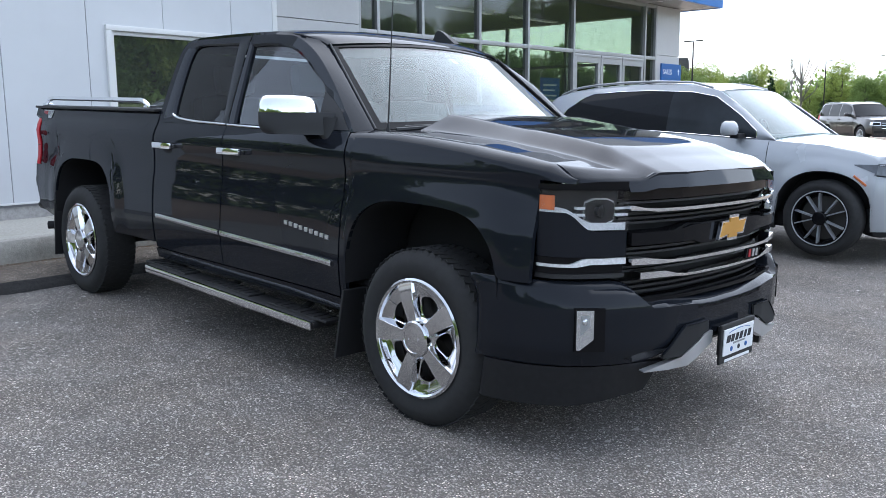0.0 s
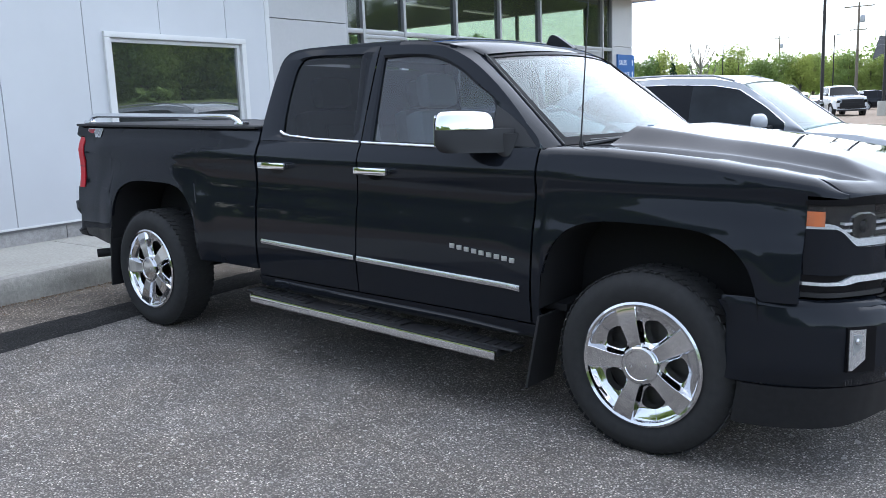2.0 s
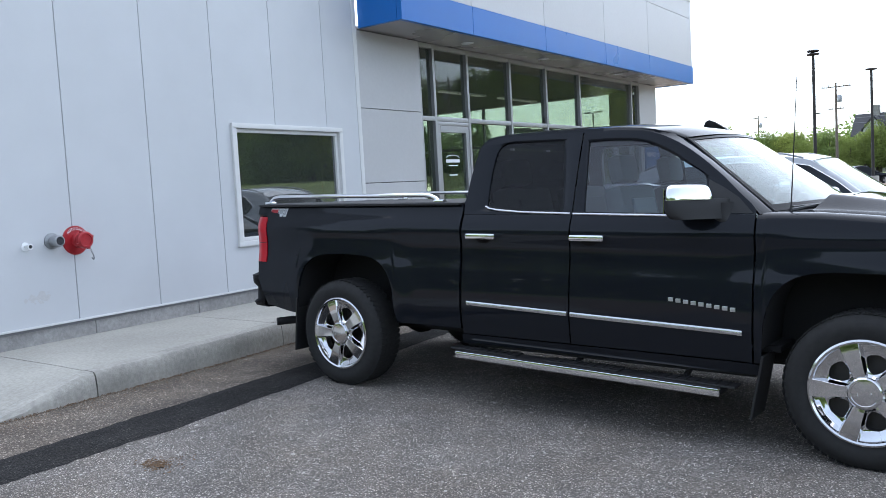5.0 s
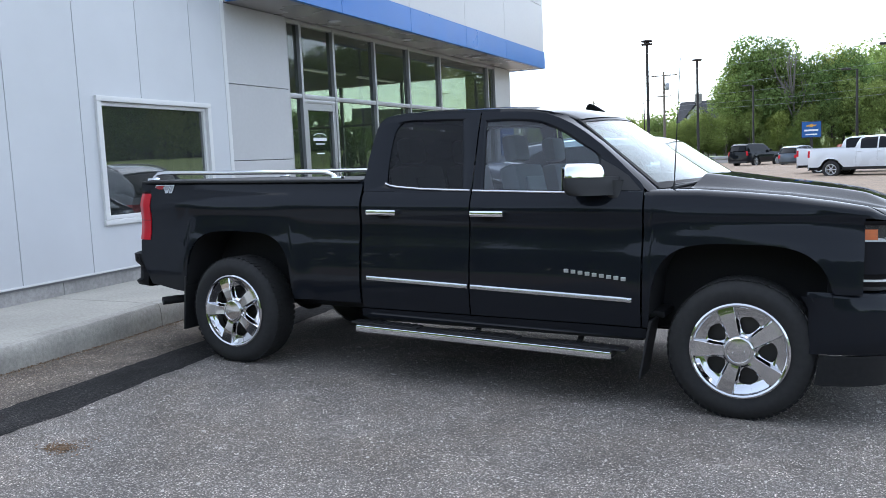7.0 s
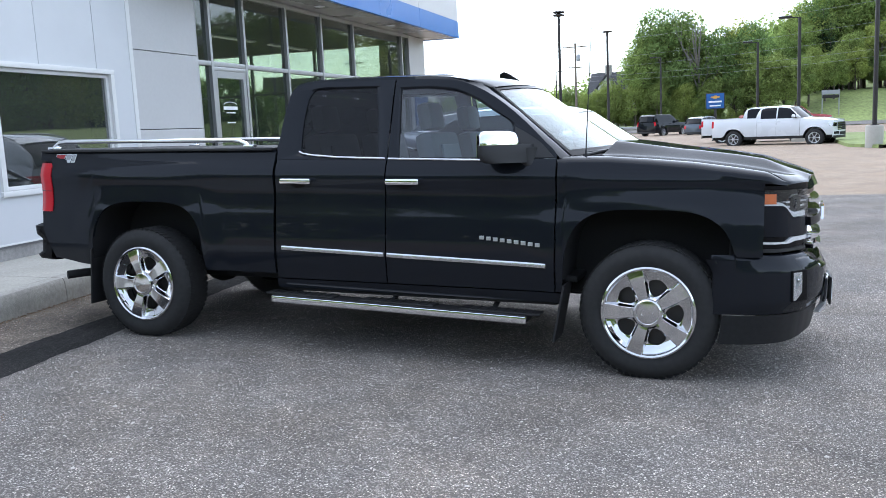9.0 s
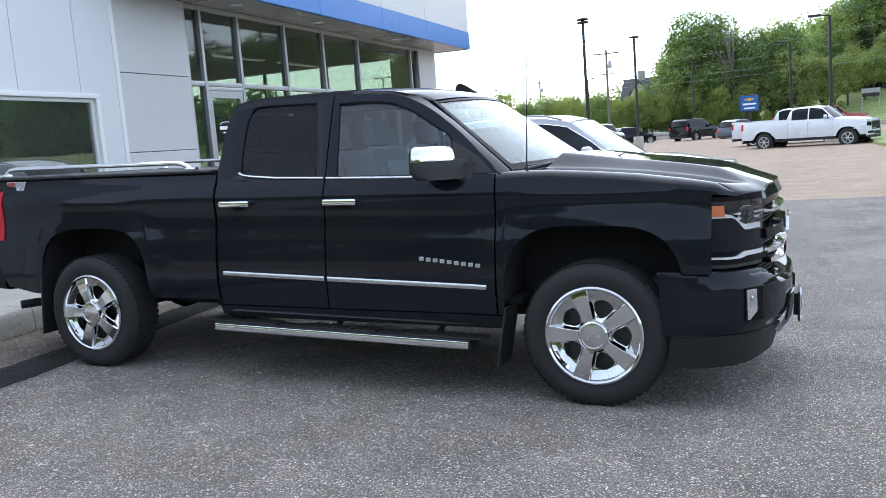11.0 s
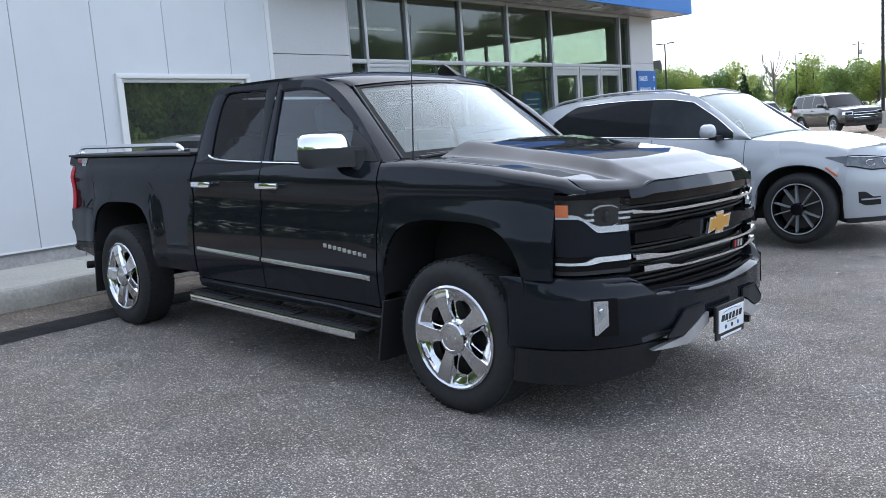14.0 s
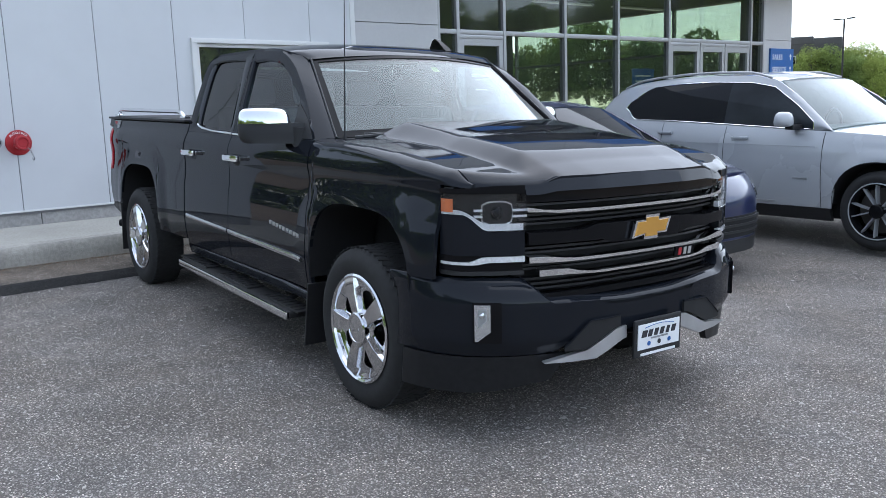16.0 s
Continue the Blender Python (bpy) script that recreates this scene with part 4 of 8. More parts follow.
part("pipe", spin([(0.045, 0.01), (0.045, 0.07), (0.052, 0.075), (0.052, 0.128), (0.046, 0.134), (0.038, 0.134), (0.036, 0.09)], 24, "X"), "galv", pipe)
part("bore", spin([(0.0355, 0.08), (0.0355, 0.128), (0.01, 0.128)], 20, "X"), "joint", pipe)
stub = thing("pipe_stub", "small white capped pipe on the white wall", "pipe", m=wall_m(0.0, 1.17))
part("flange", spin([(0.04, 0.0), (0.04, 0.008), (0.02, 0.01)], 20, "X"), "sign_white", stub)
part("bore", spin([(0.017, 0.07), (0.017, 0.0865), (0.004, 0.0865)], 14, "X"), "joint", stub)
part("pipe", spin([(0.018, 0.008), (0.018, 0.06), (0.026, 0.06), (0.026, 0.085)], 18, "X"), "sign_white", stub)

# faint grime streak on the wall under the pipes
rng_ = random.Random(4)
bm = bmesh.new()
for k in range(40):
    cy, cz, r_ = rng_.gauss(0.0, 0.05), rng_.gauss(0.0, 0.022), rng_.uniform(0.010, 0.028)
    bm.faces.new([bm.verts.new((0.0008 + 0.0001 * k, cy + r_ * math.cos(a) * rng_.uniform(0.6, 1.2), cz + r_ * math.sin(a) * rng_.uniform(0.3, 0.9))) for a in (0.0, 0.9, 1.8, 2.7, 3.6, 4.5, 5.4)])
grime = part("grime", bm, "grime")
grime.matrix_world = wall_m(0.08, 0.70)
tagged(grime, "faint grey grime smudge on the white wall panel", "stain", kind="structure")


# ---- the black pickup: x forward from the rear axle, y to its left, z up from the tyre contact ----
truck = thing("pickup_truck", "glossy black four-door pickup truck with chrome wheels and trim", "pickup truck", m=LEVEL)
SIDE = [(0.40, 0.94), (0.50, 0.968), (0.60, 0.982), (0.68, 0.988), (0.80, 0.984), (0.95, 0.975), (1.08, 0.970), (1.17, 0.972), (1.22, 0.966), (1.27, 0.948), (1.31, 0.925), (1.40, 0.900),
        (1.50, 0.867), (1.60, 0.834), (1.70, 0.800), (1.76, 0.779), (1.80, 0.763), (1.825, 0.750), (1.842, 0.735), (1.86, 0.70)]
ARCH_R, ARCH_F = 0.05, 3.635
AW, AH, AZ = 0.50, 0.55, 0.46


def arch_q(x, z, xc):
    return ((abs(x - xc) / AW) ** 3.6 + (max(0.0, z - AZ) / AH) ** 3.6) ** (1 / 3.6)


def arch_top(x, xc):
    d = abs(x - xc) / AW
    return AZ + AH * (1 - d ** 3.6) ** (1 / 3.6) if d < 1 else 0.0


def half_width(x, z):
    y = lerp_table(SIDE, z)
    if z < 1.3:
        for xc in (ARCH_R, ARCH_F):
            y += 0.016 * (1 - smooth01(1.05, 1.42, arch_q(x, z, xc)))
        y += 0.024 * smooth01(3.05, 4.1, x) * (1 - smooth01(0.97, 1.16, z)) * (1 - smooth01(4.22, 4.38, x))
        y -= 0.030 * smooth01(3.95, 4.32, x) ** 1.5 + 0.075 * max(0.0, (x - 4.25) / 0.14) ** 3
        y -= 0.035 * smooth01(0.55, 1.05, -x)
        y -= 0.010 * smooth01(0.93, 1.0, z) * (1 - smooth01(1.12, 1.19, z))
    return y


CAB_TOP = [(1.12, 1.30), (1.14, 1.45), (1.16, 1.62), (1.18, 1.73), (1.205, 1.785), (1.24, 1.815), (1.30, 1.831), (1.38, 1.838), (1.6, 1.843), (1.9, 1.844), (2.2, 1.838), (2.36, 1.825), (2.44, 1.812), (2.50, 1.797), (2.56, 1.776), (2.61, 1.754), (2.80, 1.63), (3.0, 1.42), (3.09, 1.32)]
FENDER_TOP = [(3.0, 1.318), (3.4, 1.315), (3.63, 1.301), (3.88, 1.280), (4.10, 1.251), (4.25, 1.226), (4.32, 1.210), (4.39, 1.196), (4.55, 1.180)]


def flow(loop, k, f):
    """A point on a closed outline between corner k and the next: rounded, but sharp where it turns by more than 45 degrees."""
    n = len(loop)
    a, b, c, d = [Vector(loop[(k + j) % n]) for j in (-1, 0, 1, 2)]
    seg = c - b

    def tangent(u, v):
        if u.angle(v) > radians(45):
            return None
        return (u.normalized() + v.normalized()).normalized() * seg.length
    t0 = tangent(b - a, seg) or seg
    t1 = tangent(seg, d - c) or seg
    f2, f3 = f * f, f * f * f
    return list(b * (2 * f3 - 3 * f2 + 1) + t0 * (f3 - 2 * f2 + f) + c * (3 * f2 - 2 * f3) + t1 * (f3 - f2))


def side_surf(s):
    return lambda x, z: (x, s * half_width(x, z), z)


def fender_top(x):
    """Height of the fender's crest: it dips over the lamp."""
    return lerp_table(FENDER_TOP, x) - 0.032 * smooth01(4.27, 4.385, x)


def fender_surf(s):
    """The fender's skin: up its side and rolled over at the crest to the bonnet's seam."""
    def f(x, v):
        z0 = fender_top(x) - 0.05
        if v <= z0:
            return (x, s * half_width(x, v), v)
        y0 = max(0.866, half_width(x, z0))
        a = (v - z0) / 0.10 * math.pi / 2
        return (x, s * (0.864 + (y0 - 0.864) * max(0.0, math.cos(a)) ** 0.9), z0 + 0.05 * math.sin(a))
    return f


def inward(s, d=0.02):
    return lambda x, z: (0, -s * d, 0)


def side_panel(name, s, x0, x1, bot, top, n, nv, material="paint", d=0.02, parent=None, label=""):
    return part(name, shell(steps(x0, x1, n), bot, top, side_surf(s), inward(s, d), nv), material, parent or truck, label, sharp=50)


def screen_pt(u, v):
    """The windscreen: u across (-1..1), v from the base (0) to the roof (1)."""
    return (3.149 - 0.549 * v + (0.235 - 0.125 * v) * (1 - u * u), u * (0.821 - 0.144 * v), 1.315 + 0.438 * v + (0.025 + 0.012 * v) * (1 - u * u))


def screen_edge(s, v):
    return Vector(screen_pt(s, v))


def roof_edge(x, s):
    """The roof's outer edge; it draws in towards the windscreen's corner."""
    z = lerp_table(CAB_TOP, x)
    return (x, s * (lerp_table(SIDE, z) - 0.085 * smooth01(2.42, 2.61, x)), z)


# the windscreen pillar: the door's edge (x, z), and across from it the roof's edge (x) or the screen's (height)
PILLAR = [(2.10, 1.822, 2.10, None), (2.22, 1.819, 2.24, None), (2.32, 1.811, 2.35, None), (2.42, 1.798, 2.46, None), (2.51, 1.768, 2.55, None), (2.60, 1.727, 2.61, 1.0), (2.70, 1.663, 0, 0.84), (2.80, 1.593, 0, 0.66), (2.90, 1.507, 0, 0.47), (3.0, 1.416, 0, 0.27), (3.085, 1.329, 0, 0.06), (3.11, 1.305, 0, 0.0)]


def rounded(poly, times=2):
    """A closed outline with its corners cut round."""
    for _ in range(times):
        out = []
        for p, q in zip(poly, poly[1:] + poly[:1]):
            out += [(p[0] * 0.75 + q[0] * 0.25, p[1] * 0.75 + q[1] * 0.25), (p[0] * 0.25 + q[0] * 0.75, p[1] * 0.25 + q[1] * 0.75)]
        poly = out
    return poly


def layered(plan, levels, centre):
    """A closed body from one plan outline, drawn in or out of a centre level by level: rows (z, size, shift)."""
    bm = bmesh.new()
    rings = [[bm.verts.new((centre[0] + (x - centre[0]) * k + dx, centre[1] + (y - centre[1]) * k, z)) for x, y in plan] for z, k, dx in levels]
    n = len(plan)
    for a, b in zip(rings, rings[1:]):
        for i in range(n):
            bm.faces.new((a[i], a[(i + 1) % n], b[(i + 1) % n], b[i]))
    bm.faces.new(rings[0])
    bm.faces.new(rings[-1])
    return bm


for s in (-1, 1):
    # bed side, doors and fender
    part_bed = side_panel("bed_side", s, -0.852, 1.125, lambda x: max(0.53 + 0.04 * smooth01(0.5, 0.9, -x), arch_top(x, ARCH_R)), lambda x: 1.375, 96, 22)
    side_panel("bed_corner", s, -0.965, -0.852, lambda x: 0.56 + 0.22 * (-0.852 - x) / 0.113, lambda x: 0.921, 6, 8)
    side_panel("bed_corner", s, -0.965, -0.852, lambda x: 1.289, lambda x: 1.375, 6, 4)
    rd = side_panel("rear_door", s, 1.145, 1.962, lambda x: 0.50, lambda x: 1.305, 14, 18, label="black rear door")
    fd = side_panel("front_door", s, 1.972, 3.085, lambda x: 0.50, lambda x: 1.305, 18, 18, label="black front door")
    fen = part("front_fender", shell(steps(3.097, 4.262, 72), lambda x: max(0.50 if x < 3.6 else 0.755, arch_top(x, ARCH_F)), lambda x: fender_top(x) + 0.05, fender_surf(s), inward(s), 30), "paint", truck, sharp=50)
    part("fender_nose", shell(steps(4.262, 4.385, 10), lambda x: 1.159, lambda x: fender_top(x) + 0.05, fender_surf(s), inward(s), 14), "paint", fen, sharp=50)
    side_panel("rocker", s, 1.13, 3.12, lambda x: 0.43, lambda x: 0.492, 4, 2, "paint")
    # arch lips and liners
    for xc, nm in ((ARCH_R, "rear"), (ARCH_F, "front")):
        bm = bmesh.new()
        rows = []
        for k in range(41):
            u = -1 + 2 * k / 40
            x = xc + AW * math.copysign(abs(u) ** 0.6 if abs(u) < 1 else 1.0, u) * 0.999
            z = max(arch_top(x, xc), 0.52)
            y = half_width(x, z)
            rows.append([bm.verts.new((x, s * (y + 0.001), z)), bm.verts.new((x, s * (y - 0.09), z + 0.004)), bm.verts.new((x, s * (y - 0.40), z + 0.01))])
        for a, b in zip(rows, rows[1:]):
            bm.faces.new((a[0], a[1], b[1], b[0]))
            bm.faces.new((a[1], a[2], b[2], b[1]))
        part("wheel_arch_liner", bm, "under", truck)
    # window frames: outer and inner outlines run point by point
    rear_out = [(1.14, 1.307), (1.145, 1.45), (1.163, 1.62), (1.184, 1.72), (1.215, 1.776), (1.30, 1.812), (1.62, 1.823), (1.963, 1.824), (1.963, 1.58), (1.963, 1.307), (1.65, 1.307), (1.30, 1.307)]
    rear_in = [(1.318, 1.355), (1.311, 1.47), (1.315, 1.62), (1.334, 1.728), (1.370, 1.770), (1.44, 1.780), (1.65, 1.779), (1.832, 1.775), (1.862, 1.58), (1.892, 1.322), (1.65, 1.328), (1.40, 1.340)]
    front_out = [(1.972, 1.307), (1.972, 1.58), (1.972, 1.824), (2.2, 1.820), (2.40, 1.802), (2.60, 1.726), (2.80, 1.592), (3.0, 1.415), (3.085, 1.325), (3.085, 1.307), (2.6, 1.307), (2.3, 1.307)]
    front_in = [(2.040, 1.320), (2.024, 1.58), (2.010, 1.756), (2.2, 1.758), (2.38, 1.738), (2.53, 1.680), (2.66, 1.600), (2.784, 1.518), (2.800, 1.45), (2.806, 1.310), (2.6, 1.313), (2.3, 1.316)]
    for door, o, i, gm, lab in ((rd, rear_out, rear_in, "privacy", "black-tinted privacy glass"), (fd, front_out, front_in, "car_glass", "lightly tinted side glass")):
        bm = bmesh.new()
        n_ = len(o)
        ring = []
        for k in range(n_):
            for f_ in (0, 0.2, 0.4, 0.6, 0.8):
                p, q = flow(o, k, f_), flow(i, k, f_)
                mid = [(p[c] * 0.22 + q[c] * 0.78) for c in (0, 1)]
                ring.append([bm.verts.new((a[0], s * (half_width(a[0], a[1]) - dd), a[1])) for a, dd in ((p, 0.0), (mid, 0.002), (q, 0.012), (q, 0.035))])
        for a, b in zip(ring, ring[1:] + ring[:1]):
            for k in range(3):
                bm.faces.new((a[k], a[k + 1], b[k + 1], b[k]))
        part("window_surround", bm, "paint", door, sharp=30)
        bm = bmesh.new()
        rim = []
        for k in range(n_):
            for f_ in (0, 0.2, 0.4, 0.6, 0.8):
                rim.append(flow(i, k, f_))
        m_ = (sum(p[0] for p in rim) / len(rim), sum(p[1] for p in rim) / len(rim))
        loops = []
        for f_ in (1.0, 0.75, 0.5, 0.25):
            loops.append([bm.verts.new((m_[0] + (q[0] - m_[0]) * f_, s * (half_width(2.0, m_[1] + (q[1] - m_[1]) * f_) - 0.02), m_[1] + (q[1] - m_[1]) * f_)) for q in rim])
        for a, b in zip(loops, loops[1:]):
            for k in range(len(rim)):
                bm.faces.new((a[k], a[(k + 1) % len(rim)], b[(k + 1) % len(rim)], b[k]))
        bm.faces.new(loops[-1])
        part("window_glass", bm, gm, door, lab)
    # chrome belt line, body moulding, handles
    belt = [(1.312, 1.360), (1.345, 1.346), (1.40, 1.337), (1.6, 1.322), (1.955, 1.312)]
    part("belt_trim", tube([(x, s * (half_width(x, z) + 0.004), z) for x, z in belt], 0.0075, 8), "chrome", rd, "chrome belt strip")
    part("belt_trim", tube([(x, s * (half_width(x, z) + 0.004), z) for x, z in ((1.975, 1.311), (2.4, 1.303), (2.87, 1.295))], 0.0075, 8), "chrome", fd, "chrome belt strip")
    for d_, xa, xb, za, zb in ((rd, 1.19, 1.955, 0.712, 0.690), (fd, 1.978, 3.035, 0.689, 0.660)):
        part("body_moulding", shell(steps(xa, xb, 12), lambda x: -0.014, lambda x: 0.014,
             lambda x, v, xa=xa, xb=xb, za=za, zb=zb: (x, s * (half_width(x, 0.68) + 0.012 - abs(v) * 0.25), za + (zb - za) * (x - xa) / (xb - xa) + v), lambda x, v: (0, -s * 0.012, 0), 4), "brushed", d_, "bright side moulding")
    for d_, xa in ((rd, 1.205), (fd, 1.985)):
        yh = half_width(xa, 1.165)
        bm = box(0.235, 0.030, 0.041, (xa + 0.1175, s * (yh + 0.034), 1.165), 0.013)
        box(0.035, 0.04, 0.028, (xa + 0.02, s * (yh + 0.012), 1.165), 0.006, bm=bm)
        box(0.035, 0.04, 0.028, (xa + 0.215, s * (yh + 0.012), 1.165), 0.006, bm=bm)
        part("door_handle", bm, "chrome", d_, "chrome door handle")
        part("handle_cup", prism([(0.06 * math.cos(q), 0.034 * math.sin(q)) for q in steps(0, 2 * math.pi * 23 / 24, 23)], lambda a, b, d, xa=xa: (xa + 0.115 + a, s * (half_width(xa + 0.115, 1.15 + b) + 0.0015 - d), 1.150 + b), 0.004), "grille_black", d_)
    # mirror
    plan = rounded([(2.662, s * 1.178), (2.655, s * 1.06), (2.672, s * 0.965), (2.80, s * 0.90), (2.925, s * 0.862), (2.950, s * 0.885), (2.885, s * 0.985), (2.760, s * 1.150), (2.70, s * 1.185)])
    mid_ = (2.765, s * 1.06)
    mir = part("mirror", layered(plan, [(1.284, 0.78, 0.02), (1.290, 0.88, 0.012), (1.306, 0.96, 0.006), (1.335, 1.0, 0.0), (1.391, 1.0, 0.0), (1.395, 0.97, 0.0)], mid_), "satin", truck, "black door mirror with chrome cap")
    part("mirror_cap", layered(rounded([(2.668, s * 1.178), (2.664, s * 1.06), (2.68, s * 0.965), (2.83, s * 0.935), (2.880, s * 0.962), (2.845, s * 1.05), (2.760, s * 1.150), (2.70, s * 1.185)]), [(1.390, 1.012, 0.002), (1.396, 1.014, 0.002), (1.425, 0.975, -0.002), (1.450, 0.915, -0.006), (1.464, 0.84, -0.010), (1.472, 0.72, -0.014), (1.475, 0.5, -0.018)], mid_), "chrome", mir, "chrome mirror cap", sharp=50)
    part("mirror_glass", box(0.004, 0.19, 0.14, bevel=0.001, m=Matrix.Translation((2.658, s * 1.065, 1.385))), "chrome", mir)
    part("mirror_arm", layered(rounded([(2.84, s * 0.955), (2.86, s * 0.875), (2.975, s * 0.875), (2.95, s * 0.93), (2.90, s * 0.96)]), [(1.262, 0.80, 0.03), (1.285, 0.95, 0.01), (1.305, 1.0, 0.0), (1.372, 1.0, 0.0)], (2.90, s * 0.915)), "satin", mir)
    # windscreen pillar, from the door frame to the glass edge
    bm = bmesh.new()
    rows = []
    for xo, zo, xr_, v in PILLAR:
        po = Vector((xo, s * half_width(2.0, zo), zo))
        pi = Vector(roof_edge(xr_, s)) if v is None else screen_edge(s, v)
        out_ = 0.0 if v is None else min(1.0, (1 - v) * 3)
        mid = po * 0.35 + pi * 0.65 + Vector((0.010, s * 0.014, 0.006)) * out_
        rows.append([bm.verts.new(p) for p in (po + Vector((0, -s * 0.03, -0.004)), po, mid, pi + Vector((0.003, s * 0.004, 0.003)) * out_, pi + Vector((-0.05, -s * 0.02, -0.05)))])
    for a, b in zip(rows, rows[1:]):
        for k in range(4):
            bm.faces.new((a[k], a[k + 1], b[k + 1], b[k]))
    part("windscreen_pillar", bm, "paint", truck, sharp=35)
    part("pillar_trim", tube([screen_edge(s, 1 - f_) + Vector((0.006, s * 0.004, 0.006)) for f_ in steps(0, 1, 8)], 0.006, 6), "satin", truck)
    part("sail_panel", prism([(2.812, 1.312), (3.07, 1.312), (2.985, 1.40), (2.90, 1.455), (2.812, 1.500)], lambda a, b, d: (a, s * (half_width(2, b) + 0.002 - d), b), 0.02), "satin", truck)
    # running board
    brd = part("running_board", box(1.80, 0.15, 0.045, (2.025, s * 0.955, 0.345), 0.016), "satin", truck, "black step board with bright edge")
    part("edge_strip", box(1.80, 0.022, 0.046, (2.025, s * 1.037, 0.341), 0.009), "chrome", brd, "bright metal edge")
    for xa in (1.26, 1.98, 2.68):
        part("tread_pad", box(0.52, 0.11, 0.012, (xa + 0.06, s * 0.955, 0.372), 0.004), "satin", brd)
        part("bracket", tube([(xa, s * 0.93, 0.36), (xa, s * 0.80, 0.42), (xa, s * 0.70, 0.44)], 0.018, 8), "under", brd)
        for kk in range(8):
            part("rib", box(0.012, 0.10, 0.006, (xa - 0.14 + kk * 0.058, s * 0.955, 0.380), 0.002), "satin", brd)
    brd.matrix_local = Matrix.Translation((2.025, 0, 0.348)) @ Matrix.Rotation(radians(1.25), 4, "Y") @ Matrix.Translation((-2.025, 0, -0.345))
    # mud flaps
    part("mud_flap", box(0.012, 0.26, 0.42, m=Matrix.Translation((-0.47, s * 0.88, 0.44)) @ Matrix.Rotation(radians(4), 4, "Y")), "satin", truck, "black rear mud flap")
    part("mud_flap", box(0.014, 0.24, 0.36, m=Matrix.Translation((3.118, s * 0.90, 0.37)) @ Matrix.Rotation(radians(10), 4, "Y"), bevel=0.004), "satin", truck, "black front mud flap")
    # tail lamp
    tl = part("tail_lamp", shell(steps(-1.0, -0.853, 8), lambda x: 0.922, lambda x: 1.288, lambda x, z: (x, s * (half_width(x, z) + 0.008 - 0.5 * max(0.0, -x - 0.93)), z), lambda x, z: (0.0, -s * 0.05, 0), 8), "red", truck, "red tail lamp")
    for za, zb in ((1.075, 1.080),):
        part("lamp_divider", shell(steps(-0.998, -0.855, 6), lambda x: za, lambda x: zb, lambda x, z: (x, s * (half_width(x, z) + 0.0095 - 0.5 * max(0.0, -x - 0.93)), z), lambda x, z: (0.0, -s * 0.004, 0), 1), "lamp_dark", tl)
    part("tail_lamp_back", box(0.04, 0.16, 0.35, (-0.985, s * 0.80, 1.105), 0.012), "red", tl)
    # rail tube on the bed
    rail = thing("bed_rail", "polished chrome tube along the truck bed side", "bed rail", m=LEVEL)
    pts = [(-0.885, s * 0.86, 1.39), (-0.872, s * 0.86, 1.415), (-0.83, s * 0.86, 1.442), (-0.76, s * 0.86, 1.450), (0.74, s * 0.86, 1.444), (0.80, s * 0.86, 1.438), (0.85, s * 0.86, 1.418), (0.885, s * 0.86, 1.388)]
    part("tube", tube(pts, 0.0165, 14), "chrome", rail)
    for xx in (-0.885, 0.888):
        part("foot", box(0.09, 0.055, 0.03, (xx, s * 0.86, 1.398), 0.012), "chrome", rail)

# roof, screen, rear of cab
roof_x = [1.18, 1.192, 1.205, 1.222, 1.24, 1.27, 1.30, 1.34, 1.38, 1.48, 1.6, 1.75, 1.9, 2.05, 2.2, 2.3, 2.36, 2.40, 2.44, 2.47, 2.50, 2.53, 2.56, 2.585, 2.61]
bm = bmesh.new()
rows = []
for x in roof_x:
    zt = lerp_table(CAB_TOP, x)
    w = roof_edge(x, 1)[1]
    row = [bm.verts.new((x, -w - 0.003, zt - (0.026 if x < 2.2 else 0.004)))]
    for k in range(21):
        v = -1 + 2 * k / 20
        v = math.copysign(abs(v) ** 0.8, v)
        xx = x + 0.11 * (1 - v * v) * smooth01(2.2, 2.61, x) - 0.05 * (1 - v * v) * (1 - smooth01(1.2, 1.35, x))
        row.append(bm.verts.new((xx, w * v, zt + 0.044 * (1 - abs(v) ** 2.4) * (1 - 0.2 * smooth01(2.2, 2.6, x)))))
    row.append(bm.verts.new((x, w + 0.003, zt - (0.026 if x < 2.2 else 0.004))))
    rows.append(row)
for a, b in zip(rows, rows[1:]):
    for k in range(22):
        bm.faces.new((a[k], a[k + 1], b[k + 1], b[k]))
part("roof", bm, "paint", truck, sharp=40)
bm = shell(steps(-1, 1, 16), lambda u: 0.0, lambda u: 1.0, lambda u, v: (1.10 + 0.105 * smooth01(0, 1, v) ** 0.8 - 0.04 * (1 - u * u), u * (0.925 - 0.17 * v), 1.28 + 0.47 * v), lambda u, v: (0.02, 0, 0), 8)
part("cab_back", bm, "paint", truck)
part("rear_window", shell(steps(-0.62, 0.62, 8), lambda u: 1.40, lambda u: 1.72, lambda u, v: (1.055 + 0.105 * (v - 1.28) / 0.47 + 0.045 * u * u, u, v), lambda u, v: (0.006, 0, 0), 4), "privacy", truck)


part("windscreen", shell(steps(-1, 1, 20), lambda u: 0.0, lambda u: 1.0, screen_pt, lambda u, v: (-0.006, 0, -0.004), 10), "screen", truck, "clear windscreen").visible_shadow = False
part("cowl", shell(steps(-1.04, 1.04, 18), lambda u: -0.26, lambda u: 0.03, lambda u, v: tuple(Vector(screen_pt(u, 0)) + Vector((-0.5 * v, 0, 0.1 * v if v < 0 else 0.05 * v))), lambda u, v: (0, 0, -0.02), 3), "satin", truck)
